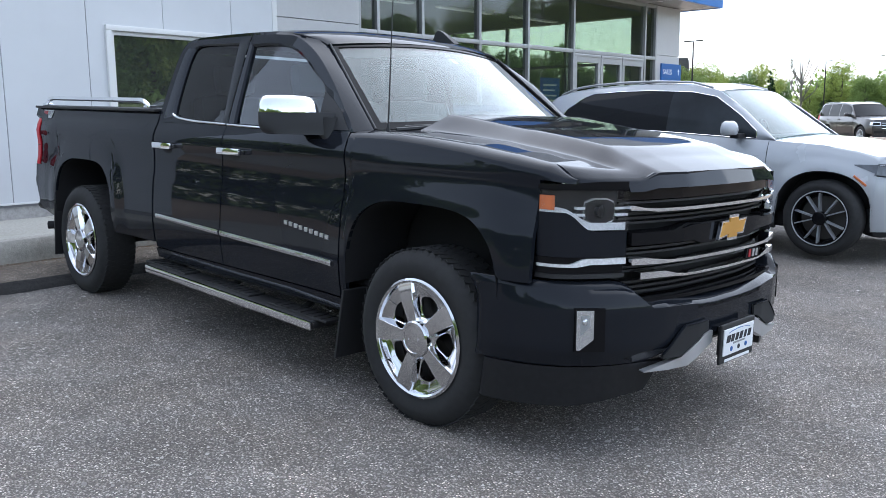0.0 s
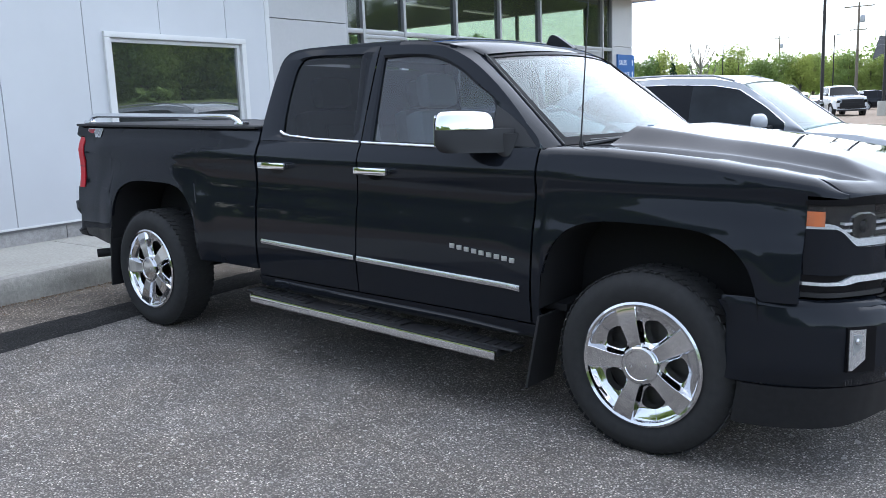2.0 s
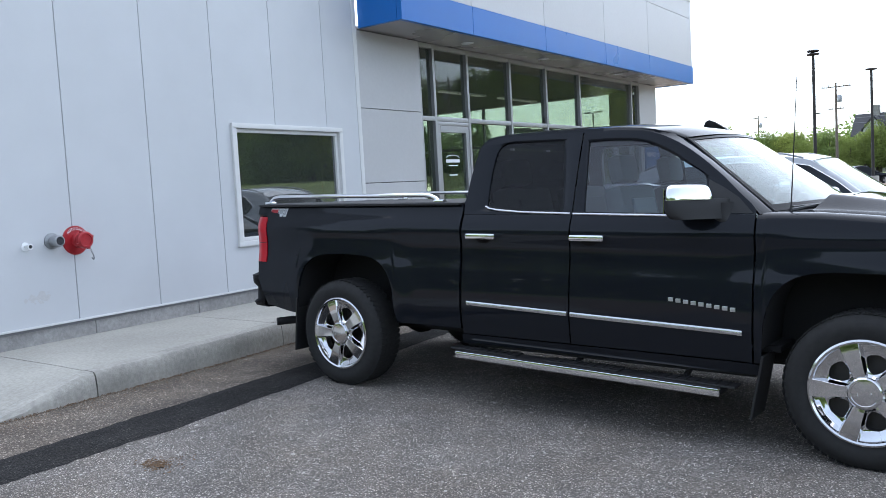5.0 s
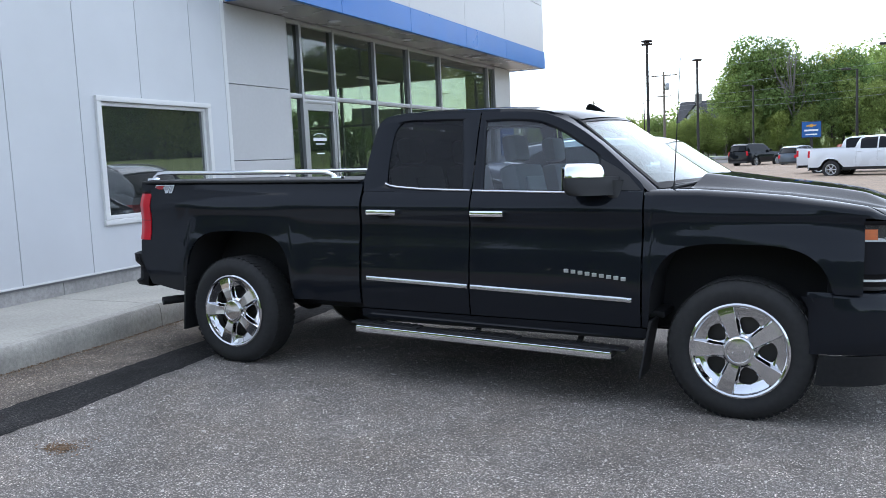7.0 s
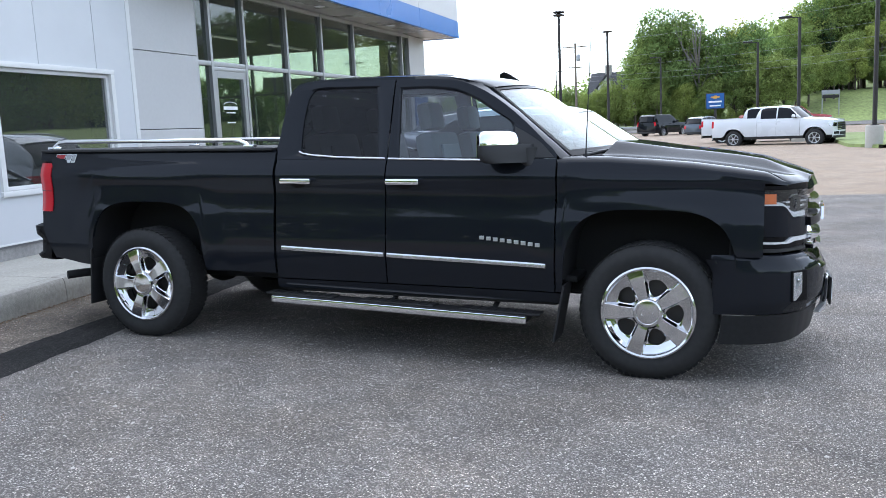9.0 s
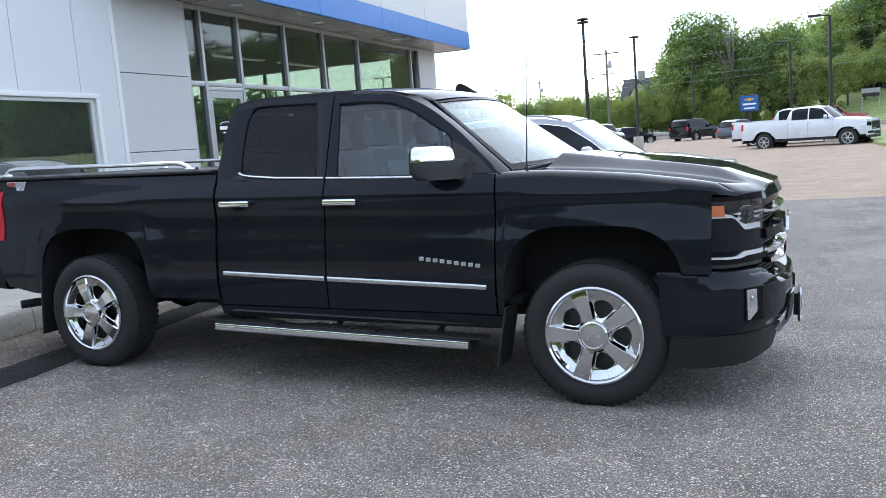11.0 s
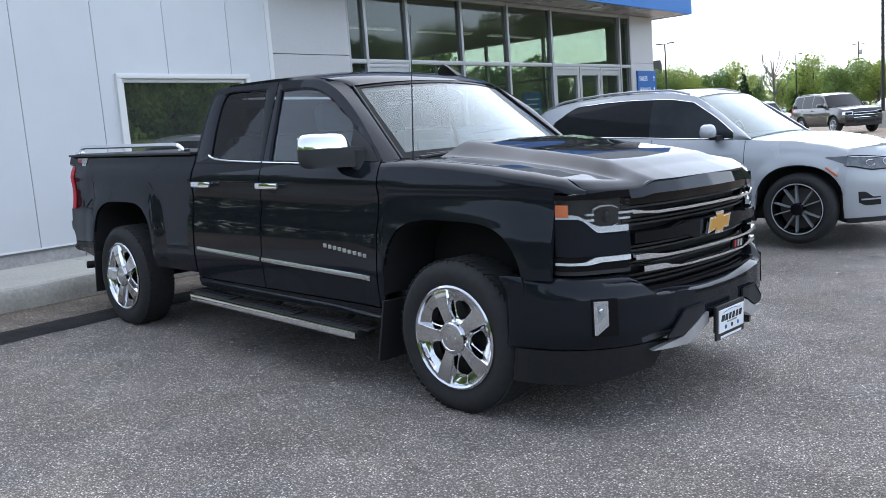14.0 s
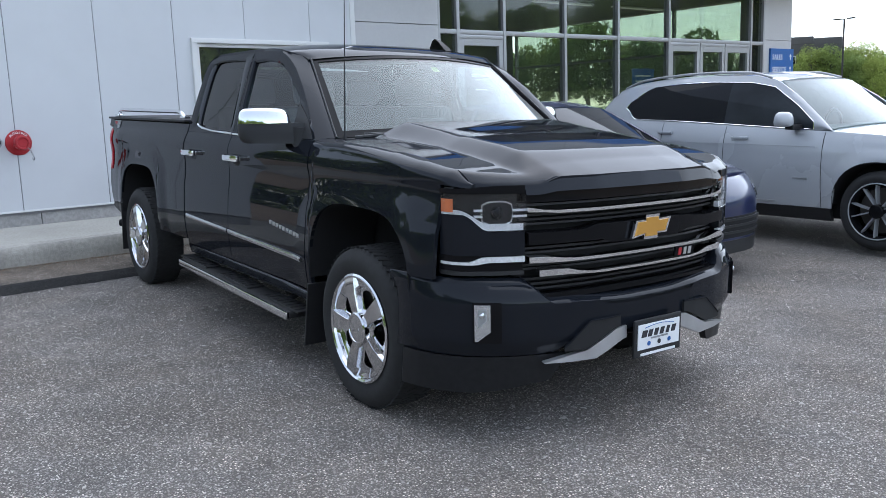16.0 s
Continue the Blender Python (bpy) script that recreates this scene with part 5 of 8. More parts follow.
# black printed border of the screen
for name_, u0, u1, v0, v1 in (("screen_border", -0.995, 0.995, 0.0, 0.075), ("screen_border", -0.995, -0.955, 0.075, 0.985), ("screen_border", 0.955, 0.995, 0.075, 0.985), ("screen_border", -0.955, 0.955, 0.955, 0.985)):
    part(name_, shell(steps(u0, u1, 24 if u1 - u0 > 1 else 2), lambda u: v0, lambda u: v1, lambda u, v: tuple(Vector(screen_pt(u, v)) + Vector((0.003, 0, 0.003))), lambda u, v: (-0.002, 0, -0.002), 2 if u1 - u0 > 1 else 10), "grille_black", truck)
for y0, y1 in ((-0.74, -0.14), (0.0, 0.60)):
    wip = part("wiper", tube([Vector(screen_pt(u / 0.82, v)) + Vector((0.006, 0, o)) for u, v, o in ((y0, -0.03, 0.014), ((y0 + y1) / 2, -0.005, 0.018), (y1, 0.0, 0.016))], [0.011, 0.008, 0.005], 6), "satin", truck, "black wiper arm")
    part("blade", tube([Vector(screen_pt(u / 0.82, 0.012)) + Vector((0.006, 0, 0.009)) for u in steps(y0 + 0.05, y1, 6)], 0.007, 5), "satin", wip)
part("antenna", tube([(3.241, -0.822, 1.31), (3.242, -0.822, 1.36), (3.268, -0.822, 2.08)], [0.012, 0.004, 0.0022], 6), "satin", truck, "thin black whip antenna")
fin = part("roof_fin", prism([(2.27, 1.80), (2.27, 1.868), (2.285, 1.915), (2.31, 1.928), (2.35, 1.912), (2.42, 1.868), (2.46, 1.84), (2.46, 1.78)], lambda a, b, d: (a + 0.06, 0.36 + d * (1 if b < 1.87 else 0.55) + (0.0 if b < 1.87 else 0.011), b), 0.05), "grille_black", truck, "black roof antenna fin")

# bonnet
HOOD_FRONT = [(0.0, 4.548), (0.3, 4.542), (0.5, 4.513), (0.6, 4.503), (0.7, 4.468), (0.8, 4.421), (0.849, 4.389), (0.86, 4.374)]


def ramp_down(a, b, x):
    """From 1 at a to 0 at b on a straight slope, with the two corners just rounded."""
    t = (x - a) / (b - a)
    return 1 - (0.75 * min(1.0, max(0.0, t)) + 0.25 * smooth01(-0.1, 1.1, t) if t < 1.1 else 1.0)


def hood_pt(y, w):
    """Bonnet: flat shoulders, a raised centre with a shallow trough, and a lip that rolls down to the grille."""
    a = abs(y)
    x0 = 3.25 + 0.20 * (1 - (a / 0.86) ** 2)
    xf = lerp_table(HOOD_FRONT, a)
    x = x0 + (xf - x0) * w
    z = lerp_table(FENDER_TOP, x) + 0.012 * (1 - (a / 0.86) ** 2)
    dome = ramp_down(0.53 - 0.05 * w, 0.69 - 0.09 * w, a)
    z += (0.052 + 0.030 * (1 - smooth01(-0.1, 0.40, w))) * dome
    z -= (0.036 + 0.018 * dome) * max(0.0, 1 - (xf - x) / (0.085 + 0.175 * dome)) ** (1.6 - 0.3 * dome)
    return (x, y, z)


part("hood", shell([0.86 * math.copysign(abs(u) ** 0.9, u) for u in steps(-1, 1, 84)], lambda u: 0.0, lambda u: 1.0, hood_pt, lambda u, v: (0, 0, -0.02), 56), "paint", truck, "long black bonnet with raised centre", sharp=60)

# front end
LAMP = [(0.0, 4.575), (0.3, 4.565), (0.5, 4.535), (0.6, 4.512), (0.68, 4.487), (0.76, 4.452), (0.82, 4.416), (0.87, 4.382), (0.905, 4.35), (0.928, 4.315), (0.939, 4.255), (0.955, 4.17)]
BUMP = [(0.0, 4.635), (0.3, 4.63), (0.5, 4.605), (0.62, 4.57), (0.72, 4.53), (0.80, 4.485), (0.88, 4.42), (0.93, 4.36), (0.97, 4.29), (0.995, 4.225), (1.015, 4.15), (1.026, 4.06)]


def front_at(table, rake=0.10, out=0.0):
    return lambda y, z: (lerp_table(table, abs(y)) - rake * (z - 0.95) + out, y, z)


def bump_at(y, z):
    """The bumper's face: full in the middle, rounded over at its top and bottom."""
    a = abs(y)
    return (lerp_table(BUMP, a) - 0.05 * smooth01(0.64, 0.76, z) ** 1.5 - 0.035 * smooth01(0.50, 0.41, z), y * (1 - 0.012 * smooth01(0.5, 0.42, z)), z)


def strip(name, y0, y1, lo, hi, surf, depth, material, label="", n=18, nv=4, parent=None, sharp=40):
    f_ = (lambda q: (lambda y: q)) 
    lo = lo if callable(lo) else f_(lo)
    hi = hi if callable(hi) else f_(hi)
    return part(name, shell(steps(y0, y1, n), lo, hi, surf, lambda y, z: (-depth, -0.6 * depth * y, 0), nv), material, parent or truck, label, sharp)


def ledge(y0, y1, zf, rise):
    """The rounded top of the bumper, from its face back under the lamps."""
    f0 = bump_at

    def surf(y, v):
        p = Vector(f0(y, zf(y)))
        back = lerp_table(LAMP, min(0.955, abs(y))) - 0.06
        return (p.x + (min(back, p.x - 0.03) - p.x) * v, y, p.z + rise * math.sin(min(1.0, v * 1.6) * math.pi / 2))
    part("bumper_ledge", shell(steps(y0, y1, 72), lambda y: 0.0, lambda y: 1.0, surf, lambda y, v: (0, 0, -0.02), 6), "paint", truck, sharp=60)


grl = part("grille", shell(steps(-0.66, 0.66, 20), lambda y: 0.665, lambda y: 1.13, front_at(LAMP, 0.03, -0.10), lambda y, z: (-0.02, 0, 0), 4), "under", truck, "wide black grille with bright bars")
for z in (0.70, 0.722, 0.744, 0.79, 0.806, 0.86, 0.88, 0.985, 1.005, 1.024, 1.068):
    strip("mesh_bar", -0.655, 0.655, z - 0.005, z + 0.005, front_at(LAMP, 0.03, -0.05), 0.03, "satin", n=14, nv=1, parent=grl)
strip("top_trim", -0.66, 0.66, 1.082, 1.124, front_at(LAMP, 0.06, -0.014), 0.08, "grille_black", parent=grl, n=36)
strip("grille_surround", -0.66, 0.66, lambda y: 1.128 - 0.012 * smooth01(0.50, 0.61, abs(y)), lambda y: 1.190 - 0.034 * smooth01(0.50, 0.61, abs(y)), front_at(LAMP, 0.42, 0.074), 0.05, "paint", "black hood lip over the grille", parent=grl, n=36)
strip("bright_bar", -0.658, 0.658, lambda y: 1.034 + 0.010 * smooth01(0.5, 0.62, abs(y)), lambda y: 1.0475 + 0.017 * smooth01(0.55, 0.655, abs(y)), front_at(LAMP, 0.03, 0.012), 0.05, "chrome", "thin chrome grille bar", parent=grl)
strip("centre_bar", -0.66, 0.66, lambda y: 0.905 - 0.02 * (1 - smooth01(0.2, 0.3, abs(y))), lambda y: 0.955 + 0.015 * (1 - smooth01(0.28, 0.42, abs(y))), front_at(LAMP, 0.05, 0.02), 0.08, "grille_black", "gloss black centre bar", parent=grl)
strip("bright_bar", -0.658, 0.658, lambda y: 0.823 + 0.004 * smooth01(0.5, 0.65, abs(y)), lambda y: 0.836 + 0.016 * smooth01(0.44, 0.60, abs(y)), front_at(LAMP, 0.03, 0.022), 0.05, "chrome", "chrome grille bar", parent=grl)
strip("bright_bar", -0.615, 0.615, lambda y: 0.759 + 0.008 * smooth01(0.3, 0.5, abs(y)), lambda y: 0.770 + 0.024 * smooth01(0.36, 0.5, abs(y)), front_at(LAMP, 0.03, 0.024), 0.05, "chrome", "chrome grille bar", parent=grl)
strip("lower_lip", -0.60, 0.60, 0.668, 0.684, front_at(LAMP, 0.03, 0.02), 0.08, "grille_black", parent=grl)

# badge: a plain gold cross-bar shape with a bright rim
def badge(w, h, x, z, y0, depth, material, name, parent):
    k = w / 2
    poly = [(-k, -0.42 * h), (-0.19 * w, -0.42 * h + 0.12 * h), (-0.19 * w, -0.5 * h), (0.16 * w, -0.5 * h), (0.16 * w, -0.30 * h), (0.80 * k, -0.30 * h), (k, 0.34 * h), (0.19 * w, 0.30 * h), (0.19 * w, 0.5 * h), (-0.16 * w, 0.5 * h), (-0.16 * w, 0.30 * h), (-0.80 * k, 0.30 * h)]
    return part(name, prism(poly, lambda a, b, d: (x + d, y0 + a, z + b), depth), material, parent)


bdg = badge(0.262, 0.112, 4.602, 0.940, 0.0, 0.014, "chrome", "badge", truck)
badge(0.225, 0.086, 4.6125, 0.940, 0.0, 0.007, "gold", "badge_face", bdg)
# small red and bright trim badge on the grille
tb = part("trim_badge", prism([(-0.072, -0.022), (0.062, -0.022), (0.072, 0.022), (-0.062, 0.022)], lambda a, b, d: (4.582 + d, 0.27 + a, 0.797 + b), 0.012), "grille_black", truck, "small bright and red trim badge")
for off, mm in ((-0.036, "red_paint"), (0.0, "silver"), (0.034, "silver")):
    part("trim_mark", prism([(-0.013, -0.017), (0.007, -0.017), (0.013, 0.017), (-0.007, 0.017)], lambda a, b, d: (4.594 + d, 0.27 + off + a, 0.797 + b), 0.003), mm, tb)

for s in (-1, 1):
    ya, yb = (0.664, 0.9385)
    y0, y1 = (s * ya, s * yb) if s > 0 else (s * yb, s * ya)
    hl = strip("headlamp", y0, y1, lambda y: 0.965 + 0.075 * smooth01(0.80, 0.90, abs(y)), lambda y: 1.122, front_at(LAMP, 0.03, -0.05), 0.06, "lamp_dark", "clear headlamp with amber corner", parent=truck)
    strip("lens", y0, y1, lambda y: 0.965 + 0.075 * smooth01(0.80, 0.90, abs(y)), lambda y: 1.122, front_at(LAMP, 0.03, 0.006), 0.004, "lens", parent=hl)
    a, b = sorted((s * 0.919, s * 0.9385))
    strip("indicator", a, b, 1.046, 1.102, front_at(LAMP, 0.03, -0.002), 0.02, "amber", "amber indicator", parent=hl, n=6)
    yc = s * 0.755
    xc = lerp_table(LAMP, 0.755)
    part("projector", spin([(0.030, -0.02), (0.031, 0.0), (0.026, 0.012), (0.010, 0.018)], 20, "X", at=(xc - 0.036, yc, 1.040)), "smoked", hl, "dark glass projector")
    tilt = Matrix.Translation((xc - 0.040, yc, 1.040)) @ Matrix.Rotation(radians(26 * s), 4, "Z")
    for nm_, grow, dx, mm in (("projector_bezel", 0.006, -0.006, "lamp_inside"), ("projector_surround", 0.0, 0.002, "lamp_dark")):
        ring_ = rounded([(-0.058 - grow, -0.046 - grow), (0.058 + grow, -0.046 - grow), (0.066 + grow, 0.0), (0.058 + grow, 0.046 + grow), (-0.058 - grow, 0.046 + grow), (-0.066 - grow, 0.0)], 1)
        part(nm_, prism(ring_, lambda p, q, d, dx=dx: tilt @ Vector((dx + d, p, q)), 0.01), mm, hl)
    for zz in (1.026, 1.052):
        for (u0, u1) in ((0.64, 0.70), (0.81, 0.845)):
            a, b = sorted((s * u0, s * u1))
            strip("reflector_bar", a, b, zz - 0.005, zz + 0.005, front_at(LAMP, 0.03, -0.02), 0.02, "lamp_clear", parent=hl, n=4, nv=1)
    strip("light_strip", y0, y1, lambda y: 0.967 + 0.068 * smooth01(0.80, 0.91, abs(y)), lambda y: 0.996 + 0.060 * smooth01(0.80, 0.91, abs(y)), front_at(LAMP, 0.03, -0.008), 0.02, "lamp_clear", "clear light strip", parent=hl)
    strip("lamp_brow", y0, y1, 1.124, lambda y: 1.158 - 0.012 * smooth01(0.75, 0.94, abs(y)), front_at(LAMP, 0.03, 0.004), 0.05, "grille_black", parent=truck)
    strip("lamp_infill", y0, y1, lambda y: 0.862, lambda y: 0.962 + 0.075 * smooth01(0.80, 0.90, abs(y)), front_at(LAMP, 0.03, 0.0), 0.05, "paint", parent=truck)
    drl = strip("running_lamp", y0, y1, lambda y: 0.795, lambda y: 0.860, front_at(LAMP, 0.03, -0.015), 0.05, "grille_black", "long clear daytime lamp", parent=truck)
    strip("light_strip", y0, y1, lambda y: 0.832 - 0.010 * smooth01(0.80, 0.86, abs(y)), lambda y: 0.856 - 0.022 * smooth01(0.82, 0.88, abs(y)), front_at(LAMP, 0.03, 0.0), 0.02, "lamp_clear", parent=drl)
    for zz in (0.785,):
        strip("vent_bar", y0, y1, zz - 0.009, zz + 0.009, front_at(LAMP, 0.03, -0.006), 0.05, "satin", parent=truck, nv=2)
    # bumper corner, fog lamp, air dam
    fa, fb = sorted((s * 0.795, s * 0.888))
    fog = strip("fog_lamp", fa, fb, 0.495, 0.668, front_at(BUMP, 0.03, 0.004), 0.02, "grille_black", "tall fog lamp in black surround", parent=truck, n=6)
    ga, gb = sorted((s * 0.834, s * 0.886))
    strip("fog_lens", ga, gb, lambda y: 0.502 + 1.0 * max(0.0, 0.876 - abs(y)), lambda y: 0.660, front_at(BUMP, 0.03, 0.008), 0.02, "lamp_inside", parent=fog, n=10)
    strip("fog_mask", *sorted((s * 0.848, s * 0.876)), lambda y: 0.560 + 1.2 * max(0.0, 0.876 - abs(y)), lambda y: 0.640, front_at(BUMP, 0.03, 0.0095), 0.01, "galv", parent=fog, n=6)
    part("fog_bulb", spin([(0.013, -0.004), (0.013, 0.004), (0.006, 0.008)], 14, "X", at=(lerp_table(BUMP, 0.862) + 0.020, s * 0.862, 0.615)), "lamp_inside", fog)
    da, db = sorted((s * 0.42, s * 1.018))
    strip("air_dam", da, db, lambda y: 0.385 - 0.095 * smooth01(0.48, 0.56, abs(y)) - 0.035 * smooth01(0.56, 0.88, abs(y)), lambda y: 0.42 - 0.01 * (1 - smooth01(0.42, 0.6, abs(y))), front_at(BUMP, -0.12, 0.026), 0.03, "dam", n=24, nv=5, parent=truck, sharp=60)
    # bright skid trim rising to the middle
    ka, kb_ = sorted((s * 0.175, s * 0.62))
    strip("skid_trim", ka, kb_, lambda y: lerp_table([(0.17, 0.452), (0.20, 0.446), (0.36, 0.382), (0.62, 0.392)], abs(y)), lambda y: lerp_table([(0.17, 0.506), (0.24, 0.502), (0.41, 0.426), (0.50, 0.418), (0.62, 0.396)], abs(y)), front_at(BUMP, 0.0, 0.012), 0.03, "skid", "satin silver skid trim", n=44, parent=truck)
    # dark intake above the skid trim
    ia, ib = sorted((s * 0.22, s * 0.53))
    strip("intake", ia, ib, lambda y: lerp_table([(0.22, 0.512), (0.26, 0.505), (0.41, 0.436), (0.53, 0.438)], abs(y)), lambda y: lerp_table([(0.22, 0.560), (0.40, 0.556), (0.53, 0.455)], abs(y)), front_at(BUMP, 0.03, 0.002), 0.01, "under", parent=truck, n=30)
    strip("intake_lip", ia, ib, lambda y: lerp_table([(0.22, 0.560), (0.40, 0.556), (0.53, 0.455)], abs(y)), lambda y: lerp_table([(0.22, 0.566), (0.40, 0.562), (0.53, 0.461)], abs(y)), front_at(BUMP, 0.03, 0.006), 0.010, "paint", parent=truck, n=30, nv=1)
# bumper middle, beneath the grille


def bumper_top(y):
    return 0.735 - 0.085 * (1 - smooth01(0.56, 0.68, abs(y))) - 0.02 * (1 - smooth01(0.1, 0.5, abs(y)))


strip("front_bumper", -1.026, 1.026, lambda y: 0.455 - 0.03 * smooth01(0.45, 0.6, abs(y)), bumper_top, bump_at, 0.06, "paint", n=72, nv=12, sharp=60)
ledge(-1.026, 1.026, bumper_top, 0.03)
part("engine_block", box(1.15, 1.16, 0.70, (3.65, 0, 0.78), 0.02), "under", truck)
part("radiator_core", box(0.28, 1.56, 0.62, (4.22, 0, 0.80), 0.02), "under", truck)
part("bed_tub", box(1.98, 1.16, 0.80, (0.08, 0, 0.96), 0.02), "under", truck)
# dealer plate
pl = thing("dealer_plate", "white dealer plate in a black frame on the front bumper", "plate", m=LEVEL)
part("frame", box(0.014, 0.325, 0.178, (4.672, 0.0, 0.440), 0.008), "satin", pl)
part("plate", box(0.006, 0.285, 0.118, (4.681, 0.0, 0.447), 0.002), "plate", pl)
part("bracket", box(0.03, 0.22, 0.13, (4.650, 0.0, 0.445), 0.004), "satin", pl)
for k, w in enumerate((0.040, 0.034, 0.032, 0.032, 0.028, 0.034)):
    part("mark", prism([(-w / 2 - 0.003, -0.016), (w / 2 - 0.010, -0.016), (w / 2, 0.016), (-w / 2 + 0.007, 0.016)], lambda a, b, d, k=k: (4.6842 + d, -0.1 + 0.04 * k + a, 0.462 + b), 0.0022), "joint", pl)
part("mark", tube([(4.6848, y, 0.487 + 0.012 * math.cos(y * 14)) for y in steps(-0.1, 0.1, 10)], 0.0016, 4), "sign_blue", pl)
part("mark", box(0.002, 0.115, 0.008, (4.6855, 0.0, 0.437), 0.0), "galv", pl)
for yy, mm in ((-0.07, "sign_blue"), (0.0, "joint"), (0.07, "sign_blue")):
    part("mark", spin([(0.011, 0.0), (0.011, 0.002)], 14, "X", at=(4.6842, yy, 0.413)), mm, pl)
part("mark", box(0.002, 0.24, 0.012, (4.6805, 0.0, 0.364), 0.0), "plate", pl)

# badge letters on the doors as plain bright bars, trim marks on the bed
for s in (-1, 1):
    for k in range(9):
        x = 2.625 + k * 0.0445
        z = 0.820 - 0.0045 * k
        part("letter_bar", box(0.030, 0.006, 0.0235, m=Matrix.Translation((x, s * (half_width(x, z) + 0.002), z)), bevel=0.0025), "silver", truck)
    for k, (x, w, lean) in enumerate(((-0.775, 0.082, 0.028), (-0.690, 0.046, 0.020), (-0.636, 0.024, 0.014))):
        for mm, grow, dd in (("silver", 0.006, 0.0), ("red_paint" if k < 1 else "galv", 0.0, 0.0015)):
            part("decal_bar", prism([(-w / 2 - lean / 2 - grow, -0.026 - grow), (w / 2 - lean / 2 + grow, -0.026 - grow), (w / 2 + lean / 2 + grow, 0.026 + grow), (-w / 2 + lean / 2 - grow, 0.026 + grow)], lambda a, b, d, x=x, dd=dd: (x + a, s * (half_width(x + a, 1.325 + b) + 0.003 + d + dd), 1.325 + b), 0.0015), mm, truck)

# bed: tailgate, inner walls, cover, rear bumper
part("tailgate", box(0.05, 1.62, 0.86, (-0.975, 0, 0.965), 0.015), "paint", truck)
bc = part("bed_cover", box(1.98, 1.66, 0.02, (0.07, 0, 1.382), 0.006), "cover", truck, "flat black bed cover")
for s in (-1, 1):
    part("bed_cap", box(2.05, 0.13, 0.018, (0.085, s * 0.875, 1.380), 0.006), "satin", truck, "black bed rail cap")
part("bed_front", box(0.03, 1.80, 0.80, (1.10, 0, 0.97), 0.008), "paint", truck)
def rear_plan(back, grow):
    """Half outline of the rear bumper: its back edge at that place, its end drawn in under the bed corner."""
    half = rounded([(-0.90, -0.925 - grow), (-0.90, -0.78), (-0.99, -0.70), (-0.99, 0.0), (back, 0.0), (back, -0.82), (back + 0.03, -0.90 - grow), (back + 0.09, -0.925 - grow)], 1)
    return [(x, y) for x, y in half if y < -0.01]


bm = bmesh.new()
rings = []
for z, back, g in ((0.535, -1.06, -0.03), (0.545, -1.115, -0.01), (0.575, -1.13, 0.0), (0.60, -1.085, 0.0), (0.70, -1.075, 0.0), (0.735, -1.125, 0.004), (0.80, -1.135, 0.004), (0.815, -1.10, -0.02)):
    hp = rear_plan(back, g)
    rings.append([bm.verts.new((x, y, z)) for x, y in hp + [(x, -y) for x, y in reversed(hp)]])
for a, b in zip(rings, rings[1:]):
    for i in range(len(a)):
        bm.faces.new((a[i], a[(i + 1) % len(a)], b[(i + 1) % len(a)], b[i]))
bm.faces.new(rings[0])
bm.faces.new(rings[-1])
bmp = part("rear_bumper", bm, "grille_black", truck, "dark rear step bumper")
part("bumper_step", box(0.12, 1.3, 0.03, (-1.06, 0, 0.822), 0.01), "satin", bmp)
part("exhaust_tip", tube([(-0.55, -0.72, 0.44), (-0.70, -0.86, 0.435), (-0.76, -0.95, 0.43)], 0.032, 14), "under", truck)
# underbody
bm = box(5.0, 0.9, 0.16, (1.75, 0, 0.47), 0.02)
for s in (-1, 1):
    box(1.95, 0.26, 0.10, (2.12, s * 0.80, 0.455), 0.02, bm=bm)
part("underbody", bm, "under", truck)
for xc in (0.0, 3.645):
    part("axle", tube([(xc, -0.78, 0.40), (xc, 0.78, 0.40)], 0.05, 10), "under", truck)
part("differential", spin([(0.02, -0.14), (0.12, -0.08), (0.14, 0.0), (0.12, 0.08), (0.02, 0.14)], 16, "X", at=(0, 0, 0.40)), "under", truck)
part("cab_floor", box(2.1, 1.7, 0.04, (2.15, 0, 0.56), 0.01), "under", truck)

# cabin
def truck_seat(x, y, w, light):
    st = part("seat", box(0.52, w, 0.16, (x, y, 0.86), 0.05), "seat", truck, "dark leather seat")
    part("seat_back", box(0.14, w, 0.62, bevel=0.05, m=Matrix.Translation((x - 0.27, y, 1.17)) @ Matrix.Rotation(radians(-12), 4, "Y")), "seat", st)
    part("seat_panel", box(0.02, w * 0.6, 0.46, bevel=0.008, m=Matrix.Translation((x - 0.185, y, 1.17)) @ Matrix.Rotation(radians(-12), 4, "Y")), light, st)
    part("head_rest", box(0.11, 0.27, 0.19, bevel=0.045, m=Matrix.Translation((x - 0.37, y, 1.585)) @ Matrix.Rotation(radians(-10), 4, "Y")), "seat", st)


for y in (-0.40, 0.40):
    truck_seat(2.44, y, 0.54, "seat_light")
for y in (-0.45, 0.45):
    truck_seat(1.64, y, 0.62, "seat")
dash = part("dashboard", box(0.42, 1.60, 0.26, (3.02, 0, 1.16), 0.06), "seat", truck, "dark dashboard")
part("steering_wheel", tube([Vector((2.80, 0.40, 1.18)) + Vector((-0.07 * math.sin(a) * 0.5, 0.185 * math.cos(a), 0.185 * math.sin(a))) for a in steps(0, 2 * math.pi, 24)], 0.016, 8, caps=False), "satin", dash)
part("console", box(0.9, 0.26, 0.3, (2.5, 0, 0.86), 0.04), "seat", truck)
part("inside_mirror", box(0.03, 0.24, 0.07, (2.72, 0, 1.685), 0.014), "satin", truck)
part("inside_mirror_stem", tube([(2.725, 0, 1.70), (2.735, 0, 1.755)], 0.012, 6), "satin", truck)
